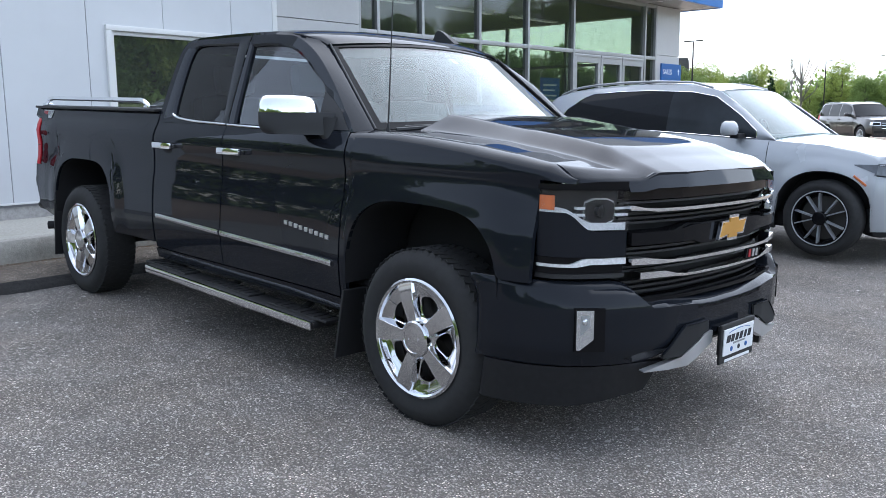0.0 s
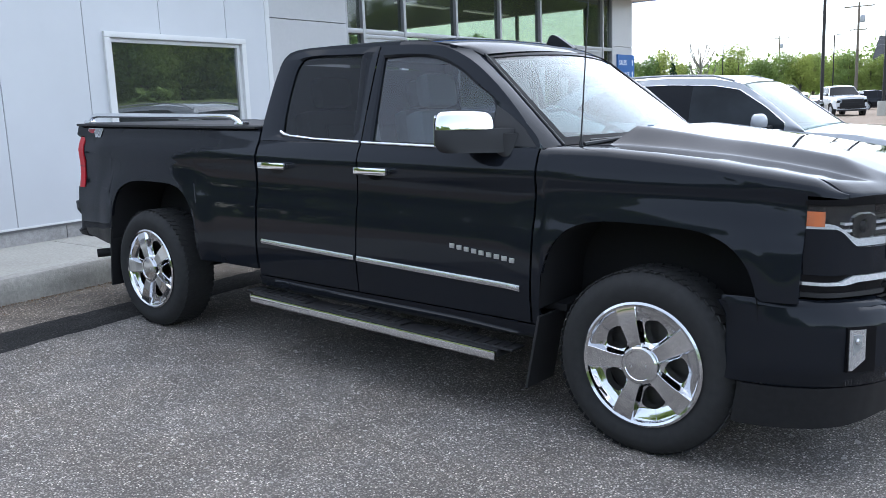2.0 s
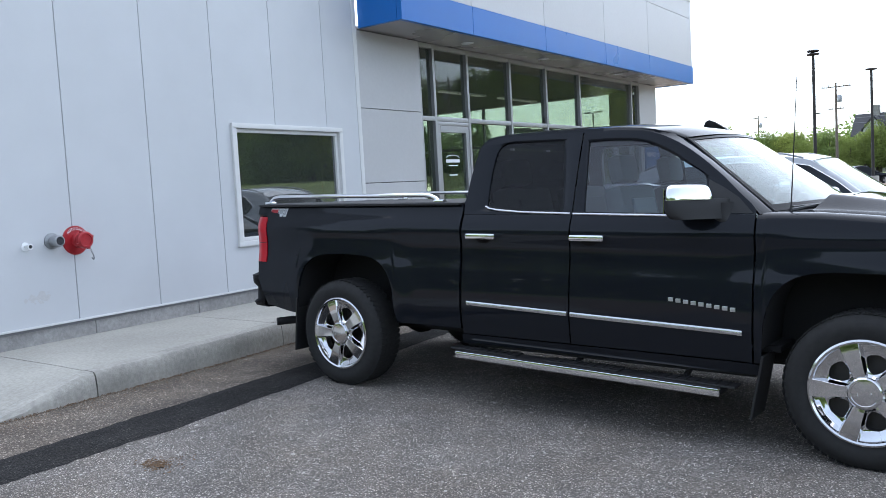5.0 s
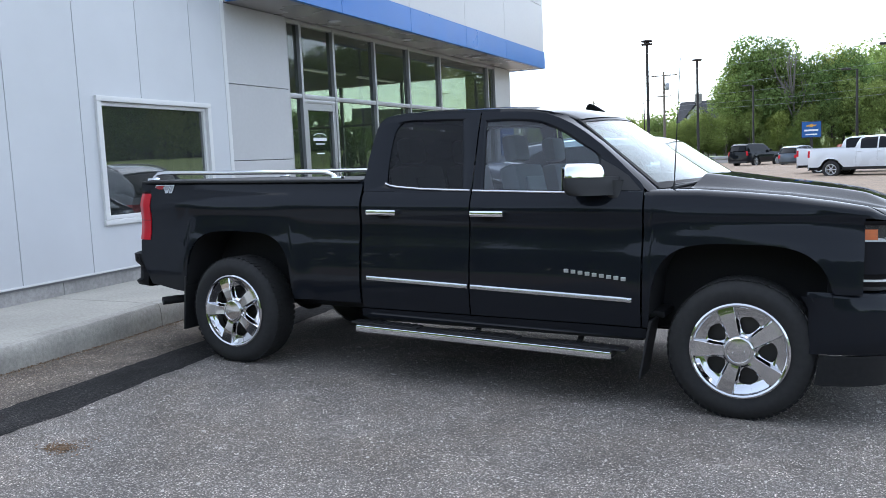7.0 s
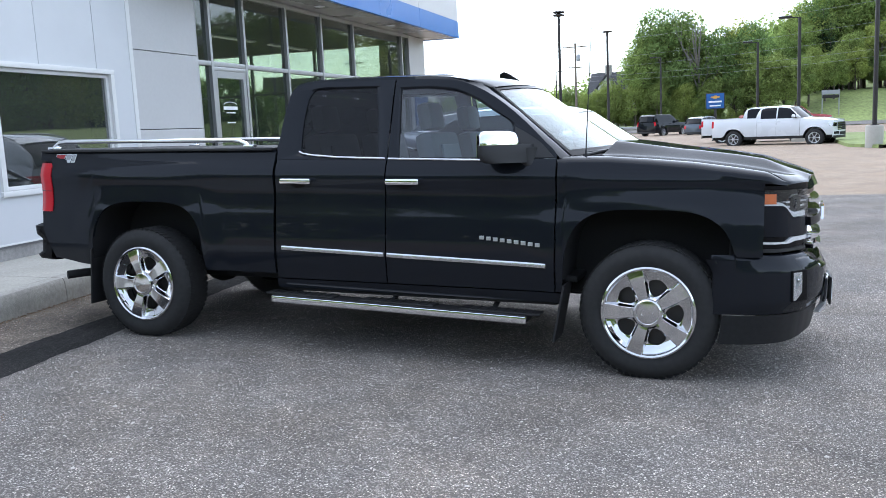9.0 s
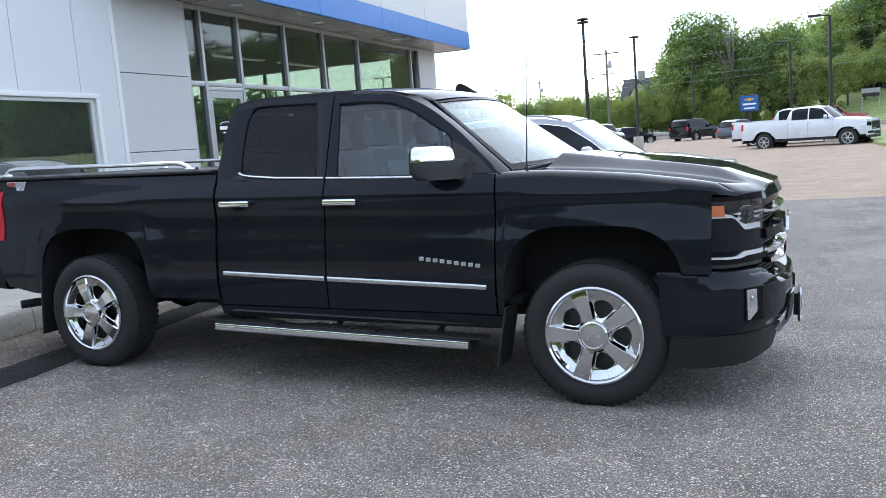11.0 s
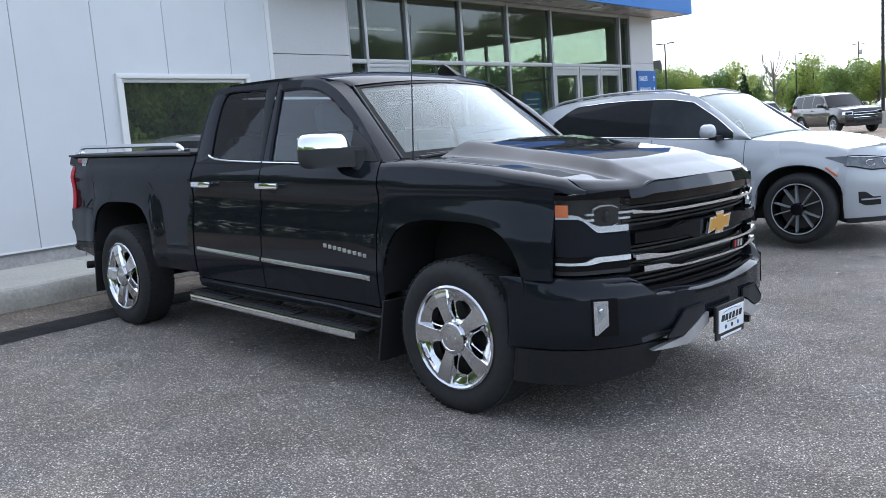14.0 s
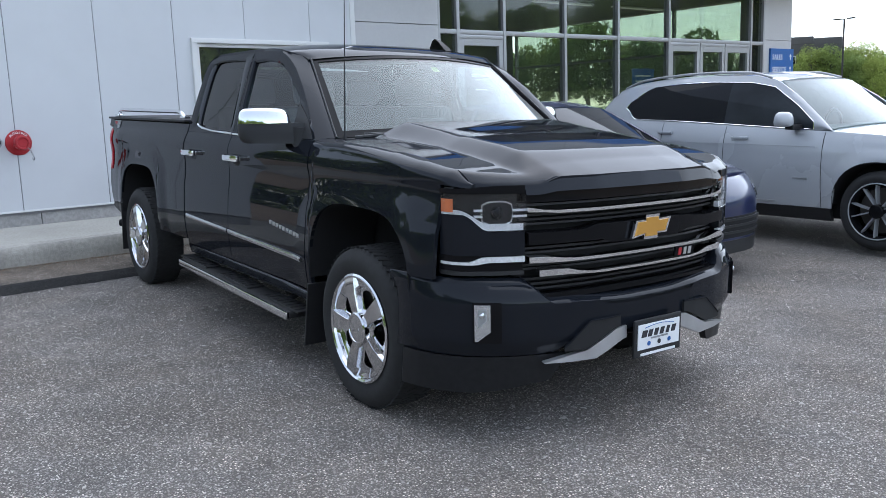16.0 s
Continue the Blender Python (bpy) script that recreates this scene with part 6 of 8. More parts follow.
part("screen_sticker", shell([-0.03, 0.0, 0.03], lambda u: 0.80, lambda u: 0.86, lambda u, v: tuple(Vector(screen_pt(u + 0.09, v)) + Vector((-0.010, 0, -0.008))), lambda u, v: (-0.001, 0, -0.001), 2), "sticker", truck, "small yellow-green inspection sticker")
part("headlining", box(1.02, 1.16, 0.02, (1.84, 0, 1.805), 0.005), "seat_light", truck)


# wheels: five broad bright spokes
def wheel_face(rm, y0, n):
    """The cast face of a wheel: flat-faced spokes that widen to the rim, bright sunk pockets and a deep rounded opening between each two."""
    bm = bmesh.new()
    half = math.pi / n
    r_in, r_out = 0.098, 0.203
    rows = [0.066, 0.080, 0.091] + [r_in + (r_out - r_in) * t for t in (0, 0.015, 0.05, 0.12, 0.24, 0.40, 0.55, 0.70, 0.82, 0.91, 0.965, 0.99, 1)] + [0.212, 0.228, 0.244, 0.256, 0.263, rm]
    DISH = [(0.066, 0.004), (0.10, 0.000), (0.17, -0.005), (0.23, -0.002), (0.262, 0.002), (0.272, -0.001)]
    POCKET = [(0.066, 0.004), (0.082, 0.012), (0.098, 0.030), (0.15, 0.036), (0.203, 0.036), (0.222, 0.026), (0.244, 0.016), (0.258, 0.010), (0.263, 0.004), (0.272, 0.0)]
    for k in range(n):
        for sg in (-1, 1):
            grid = []
            for r in rows:
                w = 0.029 + 0.017 * smooth01(0.08, 0.265, r)
                d = lerp_table(POCKET, r)
                a3 = math.asin(min(0.98 * math.sin(half), (w + 0.004 + 0.16 * d) / r))
                t = (r - r_in) / (r_out - r_in)
                a4 = a3 + 0.03 + (half - a3 - 0.03) * abs(2 * t - 1) ** 5 if 0 <= t <= 1 else half
                cols = [(0.0, 0.0015), (math.asin((w - 0.007) / r), 0.0), (math.asin((w - 0.0015) / r), 0.0), (math.asin(w / r), min(0.0015, d)), (a3, d), (a4, d + 0.004), (half, d + 0.002)]
                grid.append([bm.verts.new((r * math.cos(math.pi + 2 * half * k + sg * a), y0 + lerp_table(DISH, r) + q, r * math.sin(math.pi + 2 * half * k + sg * a))) for a, q in cols])
            for i in range(len(rows) - 1):
                for j in range(6):
                    if j == 5 and r_in <= rows[i] < r_out:
                        continue
                    bm.faces.new((grid[i][j], grid[i][j + 1], grid[i + 1][j + 1], grid[i + 1][j]))
            # wall of the opening
            edge_ = [grid[i][5] for i in range(len(rows)) if r_in <= rows[i] <= r_out + 1e-6]
            deep = [bm.verts.new(v.co + Vector((0, 0.05, 0))) for v in edge_]
            for i in range(len(edge_) - 1):
                bm.faces.new((edge_[i], edge_[i + 1], deep[i + 1], deep[i]))
    bmesh.ops.remove_doubles(bm, verts=bm.verts, dist=0.0003)
    return bm


def build_wheel(name, parent, R, Wd, rim_r, y_out, spokes=5, rim_mat="wheel_chrome", tread=True, split=False, ring=None, face=False):
    """A wheel about the origin, its outer face towards -y."""
    hw = Wd / 2
    w = part(name, spin([(rim_r - 0.012, -hw + 0.02), (rim_r + 0.004, -hw + 0.012), (rim_r + 0.02, -hw + 0.004), (rim_r + (R - rim_r) * 0.5, -hw - 0.008), (R - 0.035, -hw + 0.006), (R - 0.010, -hw + 0.030), (R - 0.002, -hw + 0.05), (R, -hw * 0.4), (R, hw * 0.4), (R - 0.002, hw - 0.05), (R - 0.02, hw - 0.015), (rim_r, hw), (rim_r - 0.012, hw - 0.02)], 56, "Y", close=True), "rubber", parent, "worn black tyre", sharp=60)
    if tread:
        bm = bmesh.new()
        for k in range(60):
            for row in range(4):
                a = 2 * math.pi * (k + 0.5 * (row % 2)) / 60
                yy = (-0.081 + 0.054 * row) * Wd / 0.275
                m = Matrix.Rotation(-a, 4, "Y") @ Matrix.Translation((R - 0.0015, yy, 0)) @ Matrix.Rotation(radians(20 if row % 2 else -20), 4, "X")
                bmesh.ops.create_cube(bm, size=1.0, matrix=m @ Matrix.Diagonal((0.006, 0.055, 0.030, 1)))
        for k in range(60):
            a = 2 * math.pi * k / 60
            m = Matrix.Rotation(-a, 4, "Y") @ Matrix.Translation((R - 0.0265, -hw + 0.019, 0)) @ Matrix.Rotation(radians(-52), 4, "Z")
            bmesh.ops.create_cube(bm, size=1.0, matrix=m @ Matrix.Diagonal((0.006, 0.040, 0.020, 1)))
        part("tread", bm, "rubber", parent)
    rim = part("rim", spin([(rim_r, -hw + 0.012), (rim_r + 0.006, -hw + 0.002), (rim_r - 0.004, -hw - 0.004), (rim_r - 0.014, -hw + 0.002), (rim_r - 0.026, -hw + 0.03), (rim_r - 0.034, -hw + 0.10), (rim_r - 0.03, hw - 0.03), (rim_r, hw - 0.01)], 56, "Y", close=True), ring or rim_mat, parent, "bright wheel rim", sharp=30)
    if face:
        part("wheel_face", wheel_face(rim_r + 0.002, -hw, spokes), rim_mat, parent, "polished chrome spokes", sharp=28)
    for k in range(0 if face else spokes):
        a0 = 2 * math.pi * k / spokes + math.pi
        bm = bmesh.new()
        thin = 1.0 if spokes == 5 else 0.34
        prof = [(r0, w0 * thin, d0) for r0, w0, d0 in ((0.050, 0.040, 0.012), (0.085, 0.043, 0.006), (0.14, 0.049, 0.0), (0.20, 0.060, -0.004), (rim_r - 0.012, 0.074, -0.002))]
        sc = rim_r / 0.262
        halves = (-1, 1) if split else (0,)
        for hv in halves:
            rows = []
            for r_, w_, d_ in prof:
                if split:
                    off = hv * (0.010 + 0.062 * max(0.0, r_ - 0.06) / 0.2)
                    w_ = 0.007
                else:
                    off = 0.0
                r_ *= sc if r_ < rim_r - 0.02 else 1
                y_ = -hw + 0.012 + d_
                pts = [(-w_, y_ + 0.012), (-w_ * 0.86, y_ - 0.004), (-w_ * 0.25, y_ + 0.004), (w_ * 0.25, y_ + 0.004), (w_ * 0.86, y_ - 0.004), (w_, y_ + 0.012), (w_ * 0.9, y_ + 0.06), (-w_ * 0.9, y_ + 0.06)]
                rows.append([bm.verts.new((r_ * math.cos(a0) - (t_ + off) * math.sin(a0), yy, r_ * math.sin(a0) + (t_ + off) * math.cos(a0))) for t_, yy in pts])
            for p, q in zip(rows, rows[1:]):
                for j in range(8):
                    bm.faces.new((p[j], p[(j + 1) % 8], q[(j + 1) % 8], q[j]))
            bm.faces.new(rows[0])
            bm.faces.new(rows[-1])
        part("spoke", bm, rim_mat, parent, sharp=25)
    if split:
        part("rim_edge", spin([(rim_r + 0.004, -hw - 0.002), (rim_r + 0.002, -hw - 0.008), (rim_r - 0.006, -hw - 0.008), (rim_r - 0.008, -hw - 0.002)], 56, "Y", close=True), rim_mat, parent, "machined rim edge")
    hc = 1.25 if face else 1.0
    part("hub_cap", spin([(0.066 * hc, -hw + 0.05), (0.066 * hc, -hw - 0.006), (0.060 * hc, -hw - 0.012), (0.052 * hc, -hw - 0.013), (0.050 * hc, -hw - 0.009), (0.03, -hw - 0.012), (0.004, -hw - 0.013)], 40, "Y"), ring or rim_mat, parent, sharp=25)
    part("brake_disc", spin([(rim_r * 0.80, -hw + 0.12), (rim_r * 0.80, -hw + 0.145), (0.05, -hw + 0.145), (0.05, -hw + 0.12)], 32, "Y", close=True), "brake", parent)
    part("wheel_back", spin([(rim_r - 0.032, -hw + 0.16), (rim_r - 0.032, -hw + 0.17), (0.03, -hw + 0.17)], 32, "Y"), "under", parent)
    return w


proto = None
WY = 0.872
for xc in (0.0, 3.645):
    for s in (-1, 1):
        h = new("wheel")
        h.parent = truck
        m = Matrix.Translation((xc, s * WY, 0.405)) @ (Matrix.Rotation(math.pi, 4, "Z") if s > 0 else Matrix())
        if proto is None:
            proto = build_wheel("tyre", h, 0.405, 0.262, 0.268, 0, face=True)
            first = h
            hb = badge(0.07, 0.026, 0, 0, 0, 0.004, "silver", "hub_mark", h)
            hb.matrix_local = Matrix.Translation((0, -0.139, 0)) @ Matrix.Rotation(radians(-90), 4, "Z")
            h.matrix_local = m
        else:
            scene.collection.objects.unlink(h)
            bpy.data.objects.remove(h)
            h = copy_thing(first, m)


# ---- the other cars: x forward from the rear axle, y left, z up ----
REL = [(0.0, 0.90), (0.18, 0.955), (0.40, 0.99), (0.60, 1.0), (0.80, 0.985), (0.92, 0.955), (1.0, 0.915)]


def car(name, label, category, m, P, group=""):
    c = thing(name, label, category, group, m=m)
    wb, front, rear, hw, R, sill = P["wb"], P["front"], P["rear"], P["hw"], P["R"], P["sill"]
    SH, RF = P["shoulder"], P["roof"]
    paint = P["paint"]
    nose, tail = P.get("nose", 0.32), P.get("tail", 0.16)
    xe, xr = front - nose, rear + tail
    fine = P.get("fine", False)
    aw, ah = R + 0.075, R * 2 + 0.085

    def sh(x):
        return lerp_table(SH, x)

    def arch(x):
        z = 0.0
        for xc in (0.0, wb):
            d = abs(x - xc) / aw
            if d < 1:
                z = max(z, R + (ah - R) * (1 - d ** 2.3) ** (1 / 2.3))
        return z

    def hwf(x, z):
        y = hw * lerp_table(REL, min(1.0, max(0.0, (z - 0.2) / (sh(x) - 0.2))))
        y *= 1 - 0.10 * smooth01(xe - 0.5, xe, x) ** 1.5 - 0.06 * smooth01(-xr - 0.5, -xr, -x) ** 1.5
        for xc in (0.0, wb):
            q = math.hypot((x - xc) / aw, max(0, z - R) / (ah - R))
            y += 0.018 * (1 - smooth01(1.02, 1.35, q)) * (1 if z < ah + 0.12 else 0)
        return y

    n = 90 if fine else 44
    for s in (-1, 1):
        sf = (lambda x, z, s=s: (x, s * hwf(x, z), z))
        part("body_side", shell(steps(xr, xe, n), lambda x: max(sill + 0.10, arch(x)), sh, sf, lambda x, z, s=s: (0, -s * 0.02, 0), 12 if fine else 6), paint, c, sharp=60)
        part("sill", shell(steps(aw + 0.02, wb - aw - 0.02, 8), lambda x: sill - 0.03, lambda x: sill + 0.095, sf, lambda x, z, s=s: (0, -s * 0.05, 0), 2), "satin", c)
        for xc in (0.0, wb):
            bm = bmesh.new()
            rows = []
            for k in range(25):
                u = math.pi * k / 24
                x = xc - aw * math.cos(u) * 0.998
                z = max(arch(x), sill + 0.02)
                y = hwf(x, z)
                rows.append([bm.verts.new((x, s * (y + 0.004), z)), bm.verts.new((x, s * (y - 0.02), z - 0.012)), bm.verts.new((x, s * (y - 0.45), z))])
            for a, b in zip(rows, rows[1:]):
                for k in range(2):
                    bm.faces.new((a[k], a[k + 1], b[k + 1], b[k]))
            part("wheel_arch", bm, "satin", c)
    if fine:
        # added dark filler box: blocks the bright patch showing through the front arch
        part("engine_bay", box(0.86, 1.36, 0.40, (wb, 0, 0.62), 0.02), "under", c)
    # ends
    for nm, x0, d, sg in (("front_end", xe, nose, 1), ("rear_end", xr, tail, -1)):
        part(nm, shell(steps(-1, 1, 24 if fine else 12), lambda u: sill, lambda u, x0=x0: sh(x0) + P.get("crown", 0.05) * (1 - u * u) * 0.6,
             lambda u, v, x0=x0, d=d, sg=sg: (x0 + sg * d * (1 - abs(u) ** 2.6) * (1 - 0.35 * max(0, (v - 0.55) / max(0.1, sh(x0) - 0.55)) ** 2), u * hwf(x0, v), v), lambda u, v, sg=sg: (-sg * 0.03, 0, 0), 10), paint, c, sharp=60)
    # bonnet and deck
    x0, x1 = P["cabin"]
    cr = P.get("crown", 0.05)

    def top_pt(u, x):
        return (x, u * hwf(x, sh(x)), sh(x) + cr * (1 - u * u) + P.get("ridge", 0.0) * (1 - smooth01(0.5, 0.7, abs(u))))

    def hood_surf(u, w):
        xf = xe + nose * (1 - abs(u) ** 2.6) * 0.65
        x = (x1 - 0.02) + (xf - x1 + 0.02) * w
        p = top_pt(u, min(x, xe))
        return (x, p[1], p[2] - cr * 0.4 * (1 - u * u) * smooth01(0.75, 1.0, w))
    part("hood", shell(steps(-1, 1, 28 if fine else 12), lambda u: 0.0, lambda u: 1.0, hood_surf, lambda u, v: (0, 0, -0.02), 20 if fine else 8), paint, c, sharp=60)
    if x0 > xr + 0.05:
        part("deck", shell(steps(-1, 1, 10), lambda u: xr, lambda u: x0 + 0.02, lambda u, v: (v, u * hwf(v, sh(v)), sh(v) - (0.03 if P.get("bed") else -cr * (1 - u * u))), lambda u, v: (0, 0, -0.02), 6), "cover" if P.get("bed") else paint, c)
    # greenhouse
    rw = P["roof_hw"]

    def rf(x):
        return lerp_table(RF, x)

    top_z = max(z for _, z in RF)

    def gw(x, t):
        a = hwf(min(max(x, xr), xe), sh(x)) - 0.012
        b = rw + (a - rw) * max(0.0, 1 - (rf(x) - sh(x)) / (top_z - sh(x)))
        return a + (b - a) * t

    def gpt(s, out=0.0):
        def f(x, v):
            t = (v - sh(x)) / max(0.02, rf(x) - sh(x))
            bow = 0.03 * math.sin(math.pi * min(1, max(0, t)))
            return (x, s * (gw(x, min(1, max(0, t))) + bow + out), v)
        return f
    gx = steps(x0, x1, 48 if fine else 24)
    for s in (-1, 1):
        part("cabin_side", shell(gx, sh, lambda x: max(sh(x) + 0.004, rf(x) - 0.012), gpt(s), lambda x, v, s=s: (0, -s * 0.02, 0), 8), paint, c, sharp=60)
        for k, (a, b) in enumerate(P["windows"]):
            def lo(x, a=P["windows"][0][0]):
                up = 0.13 * (1 - smooth01(a, a + 0.20, x)) ** 1.6 if P.get("kidney") else 0.0
                return sh(x) + 0.012 + up

            def hi(x, a=P["windows"][0][0]):
                top = max(sh(x) + 0.03, rf(x) - P.get("inset", 0.07))
                if not P.get("kidney"):
                    return top
                t = min(1.0, max(0.0, (x - a) / 0.42))
                return lo(x) + 0.004 + (top - lo(x) - 0.004) * (1 - (1 - t) ** 2.2) ** 0.6
            part("side_window", shell(steps(a, b, 48 if P.get("kidney") else 20), lo, hi, gpt(s, 0.004), lambda x, v, s=s: (0, -s * 0.004, 0), 6), "smoked_light" if P.get("kidney") and k else "smoked", c, "dark tinted side window")
        if P.get("chrome"):
            a, b = P["windows"][0][0], P["windows"][-1][1]
            loop = [gpt(s, 0.007)(x, lo(x)) for x in steps(a, b, 48)] + [gpt(s, 0.007)(x, hi(x)) for x in steps(b, a, 48)]
            part("window_trim", tube(loop + loop[:1], 0.006, 6, caps=False), "chrome", c, "bright window trim")
    part("roof", shell(steps(-1, 1, 16), lambda u: P["top"][0], lambda u: P["top"][1], lambda u, v: (v + 0.05 * (1 - u * u) * (1 if v > (x0 + x1) / 2 else -0.6), u * gw(v, 1.0), rf(v) - 0.012 + 0.035 * (1 - abs(u) ** 2.5)), lambda u, v: (0, 0, -0.02), 14), paint, c, sharp=60)
    xt0, xt1 = P["top"]

    def screen(xa, xb, out):
        za, zb = sh(xa) + cr * 0.6, rf(xb)

        def f(u, v):
            wa, wb_ = gw(xa, 0.0) - 0.03, gw(xb, 1.0)
            sg = 1 if xa > xb else -1
            return (xa + (xb - xa) * v + sg * (0.13 - 0.07 * v) * (1 - u * u), u * (wa + (wb_ - wa) * v), za + (zb - za) * v + 0.02 * (1 - u * u) - (cr * 0.5) * (u * u) * (1 - v))
        return f
    part("windscreen", shell(steps(-0.97, 0.97, 16), lambda u: 0.02, lambda u: 0.97, screen(x1 - 0.03, xt1, 0), lambda u, v: (-0.01, 0, -0.01), 8), "screen" if P.get("clear") else "smoked", c, "windscreen reflecting the sky")
    if P.get("clear"):
        part("dashboard", box(0.5, hw * 1.6, 0.2, (x1 - 0.35, 0, sh(x1) - 0.06), 0.05), "seat", c)
        part("cabin_floor", box(x1 - x0 - 0.5, hw * 1.7, 0.05, ((x0 + x1) / 2, 0, 0.75), 0.01), "seat", c)
        for yy in (-0.4, 0.4):
            part("seat_back", box(0.16, 0.5, 0.75, (x1 - 1.45, yy, 1.05), 0.06), "seat", c)
            part("head_rest", box(0.1, 0.26, 0.18, (x1 - 1.5, yy, 1.50), 0.04), "seat", c)
        part("steering_wheel", tube([(x1 - 0.72, 0.4 + 0.18 * math.cos(a), sh(x1) + 0.02 + 0.18 * math.sin(a)) for a in steps(0, 2 * math.pi, 20)], 0.016, 6, caps=False), "satin", c)
    part("rear_window", shell(steps(-0.9, 0.9, 12), lambda u: 0.08, lambda u: 0.92, screen(x0 + 0.03, xt0, 0), lambda u, v: (0.01, 0, -0.01), 6), "smoked", c)
    # lamps, grille, bumper intake
    def face(x0, d, sg, out=0.004):
        return lambda u, v: (x0 + sg * (d * (1 - abs(u) ** 2.6) * (1 - 0.35 * max(0, (v - 0.55) / max(0.1, sh(x0) - 0.55)) ** 2) + out), u * (hwf(x0, v) + out), v)
    zf = sh(xe)
    ff, fr_ = face(xe, nose, 1), face(xr, tail, -1)
    for s in (-1, 1):
        a, b = sorted((s * P.get("lamp_u", 0.55), s * 0.995))
        z0, z1 = P.get("lamp_z", (zf - 0.20, zf - 0.07))
        if P.get("swept"):
            # swept lamp: a dark pod with bright rings under a clear lens, drawn to a point on the fender
            def lz0(u):
                return 0.758 + 0.05 * smooth01(0.75, 1.0, abs(u))

            def lz1(u):
                return 0.855 + 0.055 * smooth01(0.34, 1.0, abs(u))
            a, b = sorted((s * 0.36, s * 0.999))
            hl = part("headlamp", shell(steps(a, b, 20), lz0, lz1, face(xe, nose, 1, 0.003), lambda u, v: (-0.02, 0, 0), 4), "lamp_glass", c, "swept clear headlamp")
            for q in (0.58, 0.78):
                part("light_ring", tube([face(xe, nose, 1, 0.008)(s * q + 0.050 * math.cos(w_), 0.828 + 0.030 * math.sin(w_)) for w_ in steps(0.5, 2 * math.pi - 0.5, 18)], 0.0035, 5), "lamp_inside", hl)
            part("light_brow", tube([face(xe, nose, 1, 0.008)(s * q, lz1(q) - 0.008) for q in steps(0.40, 0.99, 12)], 0.004, 6), "lamp_inside", hl)
            xs0, xs1 = P["side_lamp"]
            for q0, q1, zz in ((0.36, 0.999, lz0), (0.36, 0.999, lz1)):
                part("lamp_edge", tube([face(xe, nose, 1, 0.006)(s * q, zz(q)) for q in steps(q0, q1, 16)], 0.006, 6), "grille_black", hl)
            part("headlamp_side", shell(steps(xs0, xs1, 8), lambda x: 0.902 - 0.077 * (x - xs0) / (xs1 - xs0), lambda x: 0.910, (lambda x, z, s=s: (x, s * (hwf(x, z) + 0.004), z)), lambda x, z, s=s: (0, -s * 0.02, 0), 3), "lamp_glass", hl)
        else:
            part("headlamp", shell(steps(a, b, 12), lambda u: z0 + 0.02 * abs(u), lambda u: z1 + 0.02 * abs(u), ff, lambda u, v: (-0.02, 0, 0), 4), "lamp_inside", c, "clear headlamp")
            part("headlamp_inner", shell(steps(a * 0.95 + b * 0.05, b * 0.9 + a * 0.1, 8), lambda u: z0 + 0.035, lambda u: z1 - 0.02, face(xe, nose, 1, 0.008), lambda u, v: (-0.01, 0, 0), 2), "smoked", c)
            xs0, xs1 = P.get("side_lamp", (xe - 0.16, xe - 0.002))
            part("headlamp_side", shell(steps(xs0, xs1, 6), lambda x: z0 + 0.03, lambda x: z1 + 0.01, (lambda x, z, s=s: (x, s * (hwf(x, z) + 0.004), z)), lambda x, z, s=s: (0, -s * 0.02, 0), 3), "lamp_inside", c)
        a, b = sorted((s * P.get("tail_u", 0.72), s * 0.995))
        tz = P.get("tail_z", (sh(xr) - 0.35, sh(xr) - 0.1))
        part("tail_lamp", shell(steps(a, b, 8), lambda u: tz[0], lambda u: tz[1], fr_, lambda u, v: (0.02, 0, 0), 3), "red", c, "red tail lamp")
        part("tail_lamp_side", shell(steps(xr + 0.002, xr + 0.10, 4), lambda x: tz[0], lambda x: tz[1], (lambda x, z, s=s: (x, s * (hwf(x, z) + 0.004), z)), lambda x, z, s=s: (0, -s * 0.02, 0), 3), "red", c)
        mx = P["mirror"]
        mc = (mx, s * (hw + 0.10))
        oval = rounded([(mx - 0.075, mc[1] - 0.125), (mx + 0.03, mc[1] - 0.125), (mx + 0.10, mc[1]), (mx + 0.03, mc[1] + 0.125), (mx - 0.075, mc[1] + 0.125)])
        zm = sh(mx) + 0.04
        mir = part("mirror", layered(oval, [(zm, 0.70, 0.0), (zm + 0.012, 0.92, 0.0), (zm + 0.05, 1.0, 0.0), (zm + 0.09, 0.95, 0.0), (zm + 0.125, 0.80, -0.004), (zm + 0.145, 0.5, -0.008)], mc), P.get("mirror_mat", paint), c, "door mirror", sharp=60)
        part("mirror_foot", box(0.10, 0.18, 0.05, bevel=0.015, m=Matrix.Translation((mx + 0.03, s * (hw - 0.02), sh(mx) + 0.03))), "satin", mir)
        a, b = sorted((s * (0.66 if P.get("swept") else 0.55), s * (0.88 if P.get("swept") else 0.93)))
        iz = P.get("intake_z", (sill + 0.12, sill + 0.26))
        if P.get("swept"):
            # wide wedge intakes with a bright blade, and a black valance below
            a, b = sorted((s * 0.70, s * 0.90))
            inn = part("side_intake", shell(steps(a, b, 16), lambda u: 0.395 + 0.03 * smooth01(0.84, 0.90, abs(u)), lambda u: 0.480 + 0.06 * smooth01(0.76, 0.86, abs(u)), face(xe, nose, 1, 0.003), lambda u, v: (-0.01, 0, 0), 2), "under", c, "dark bumper intake with a pale blade")
            part("blade", shell(steps(s * 0.66, s * 0.88, 12), lambda u: 0.452, lambda u: 0.468, face(xe, nose, 1, 0.012), lambda u, v: (-0.012, 0, 0), 1), paint, inn)
        else:
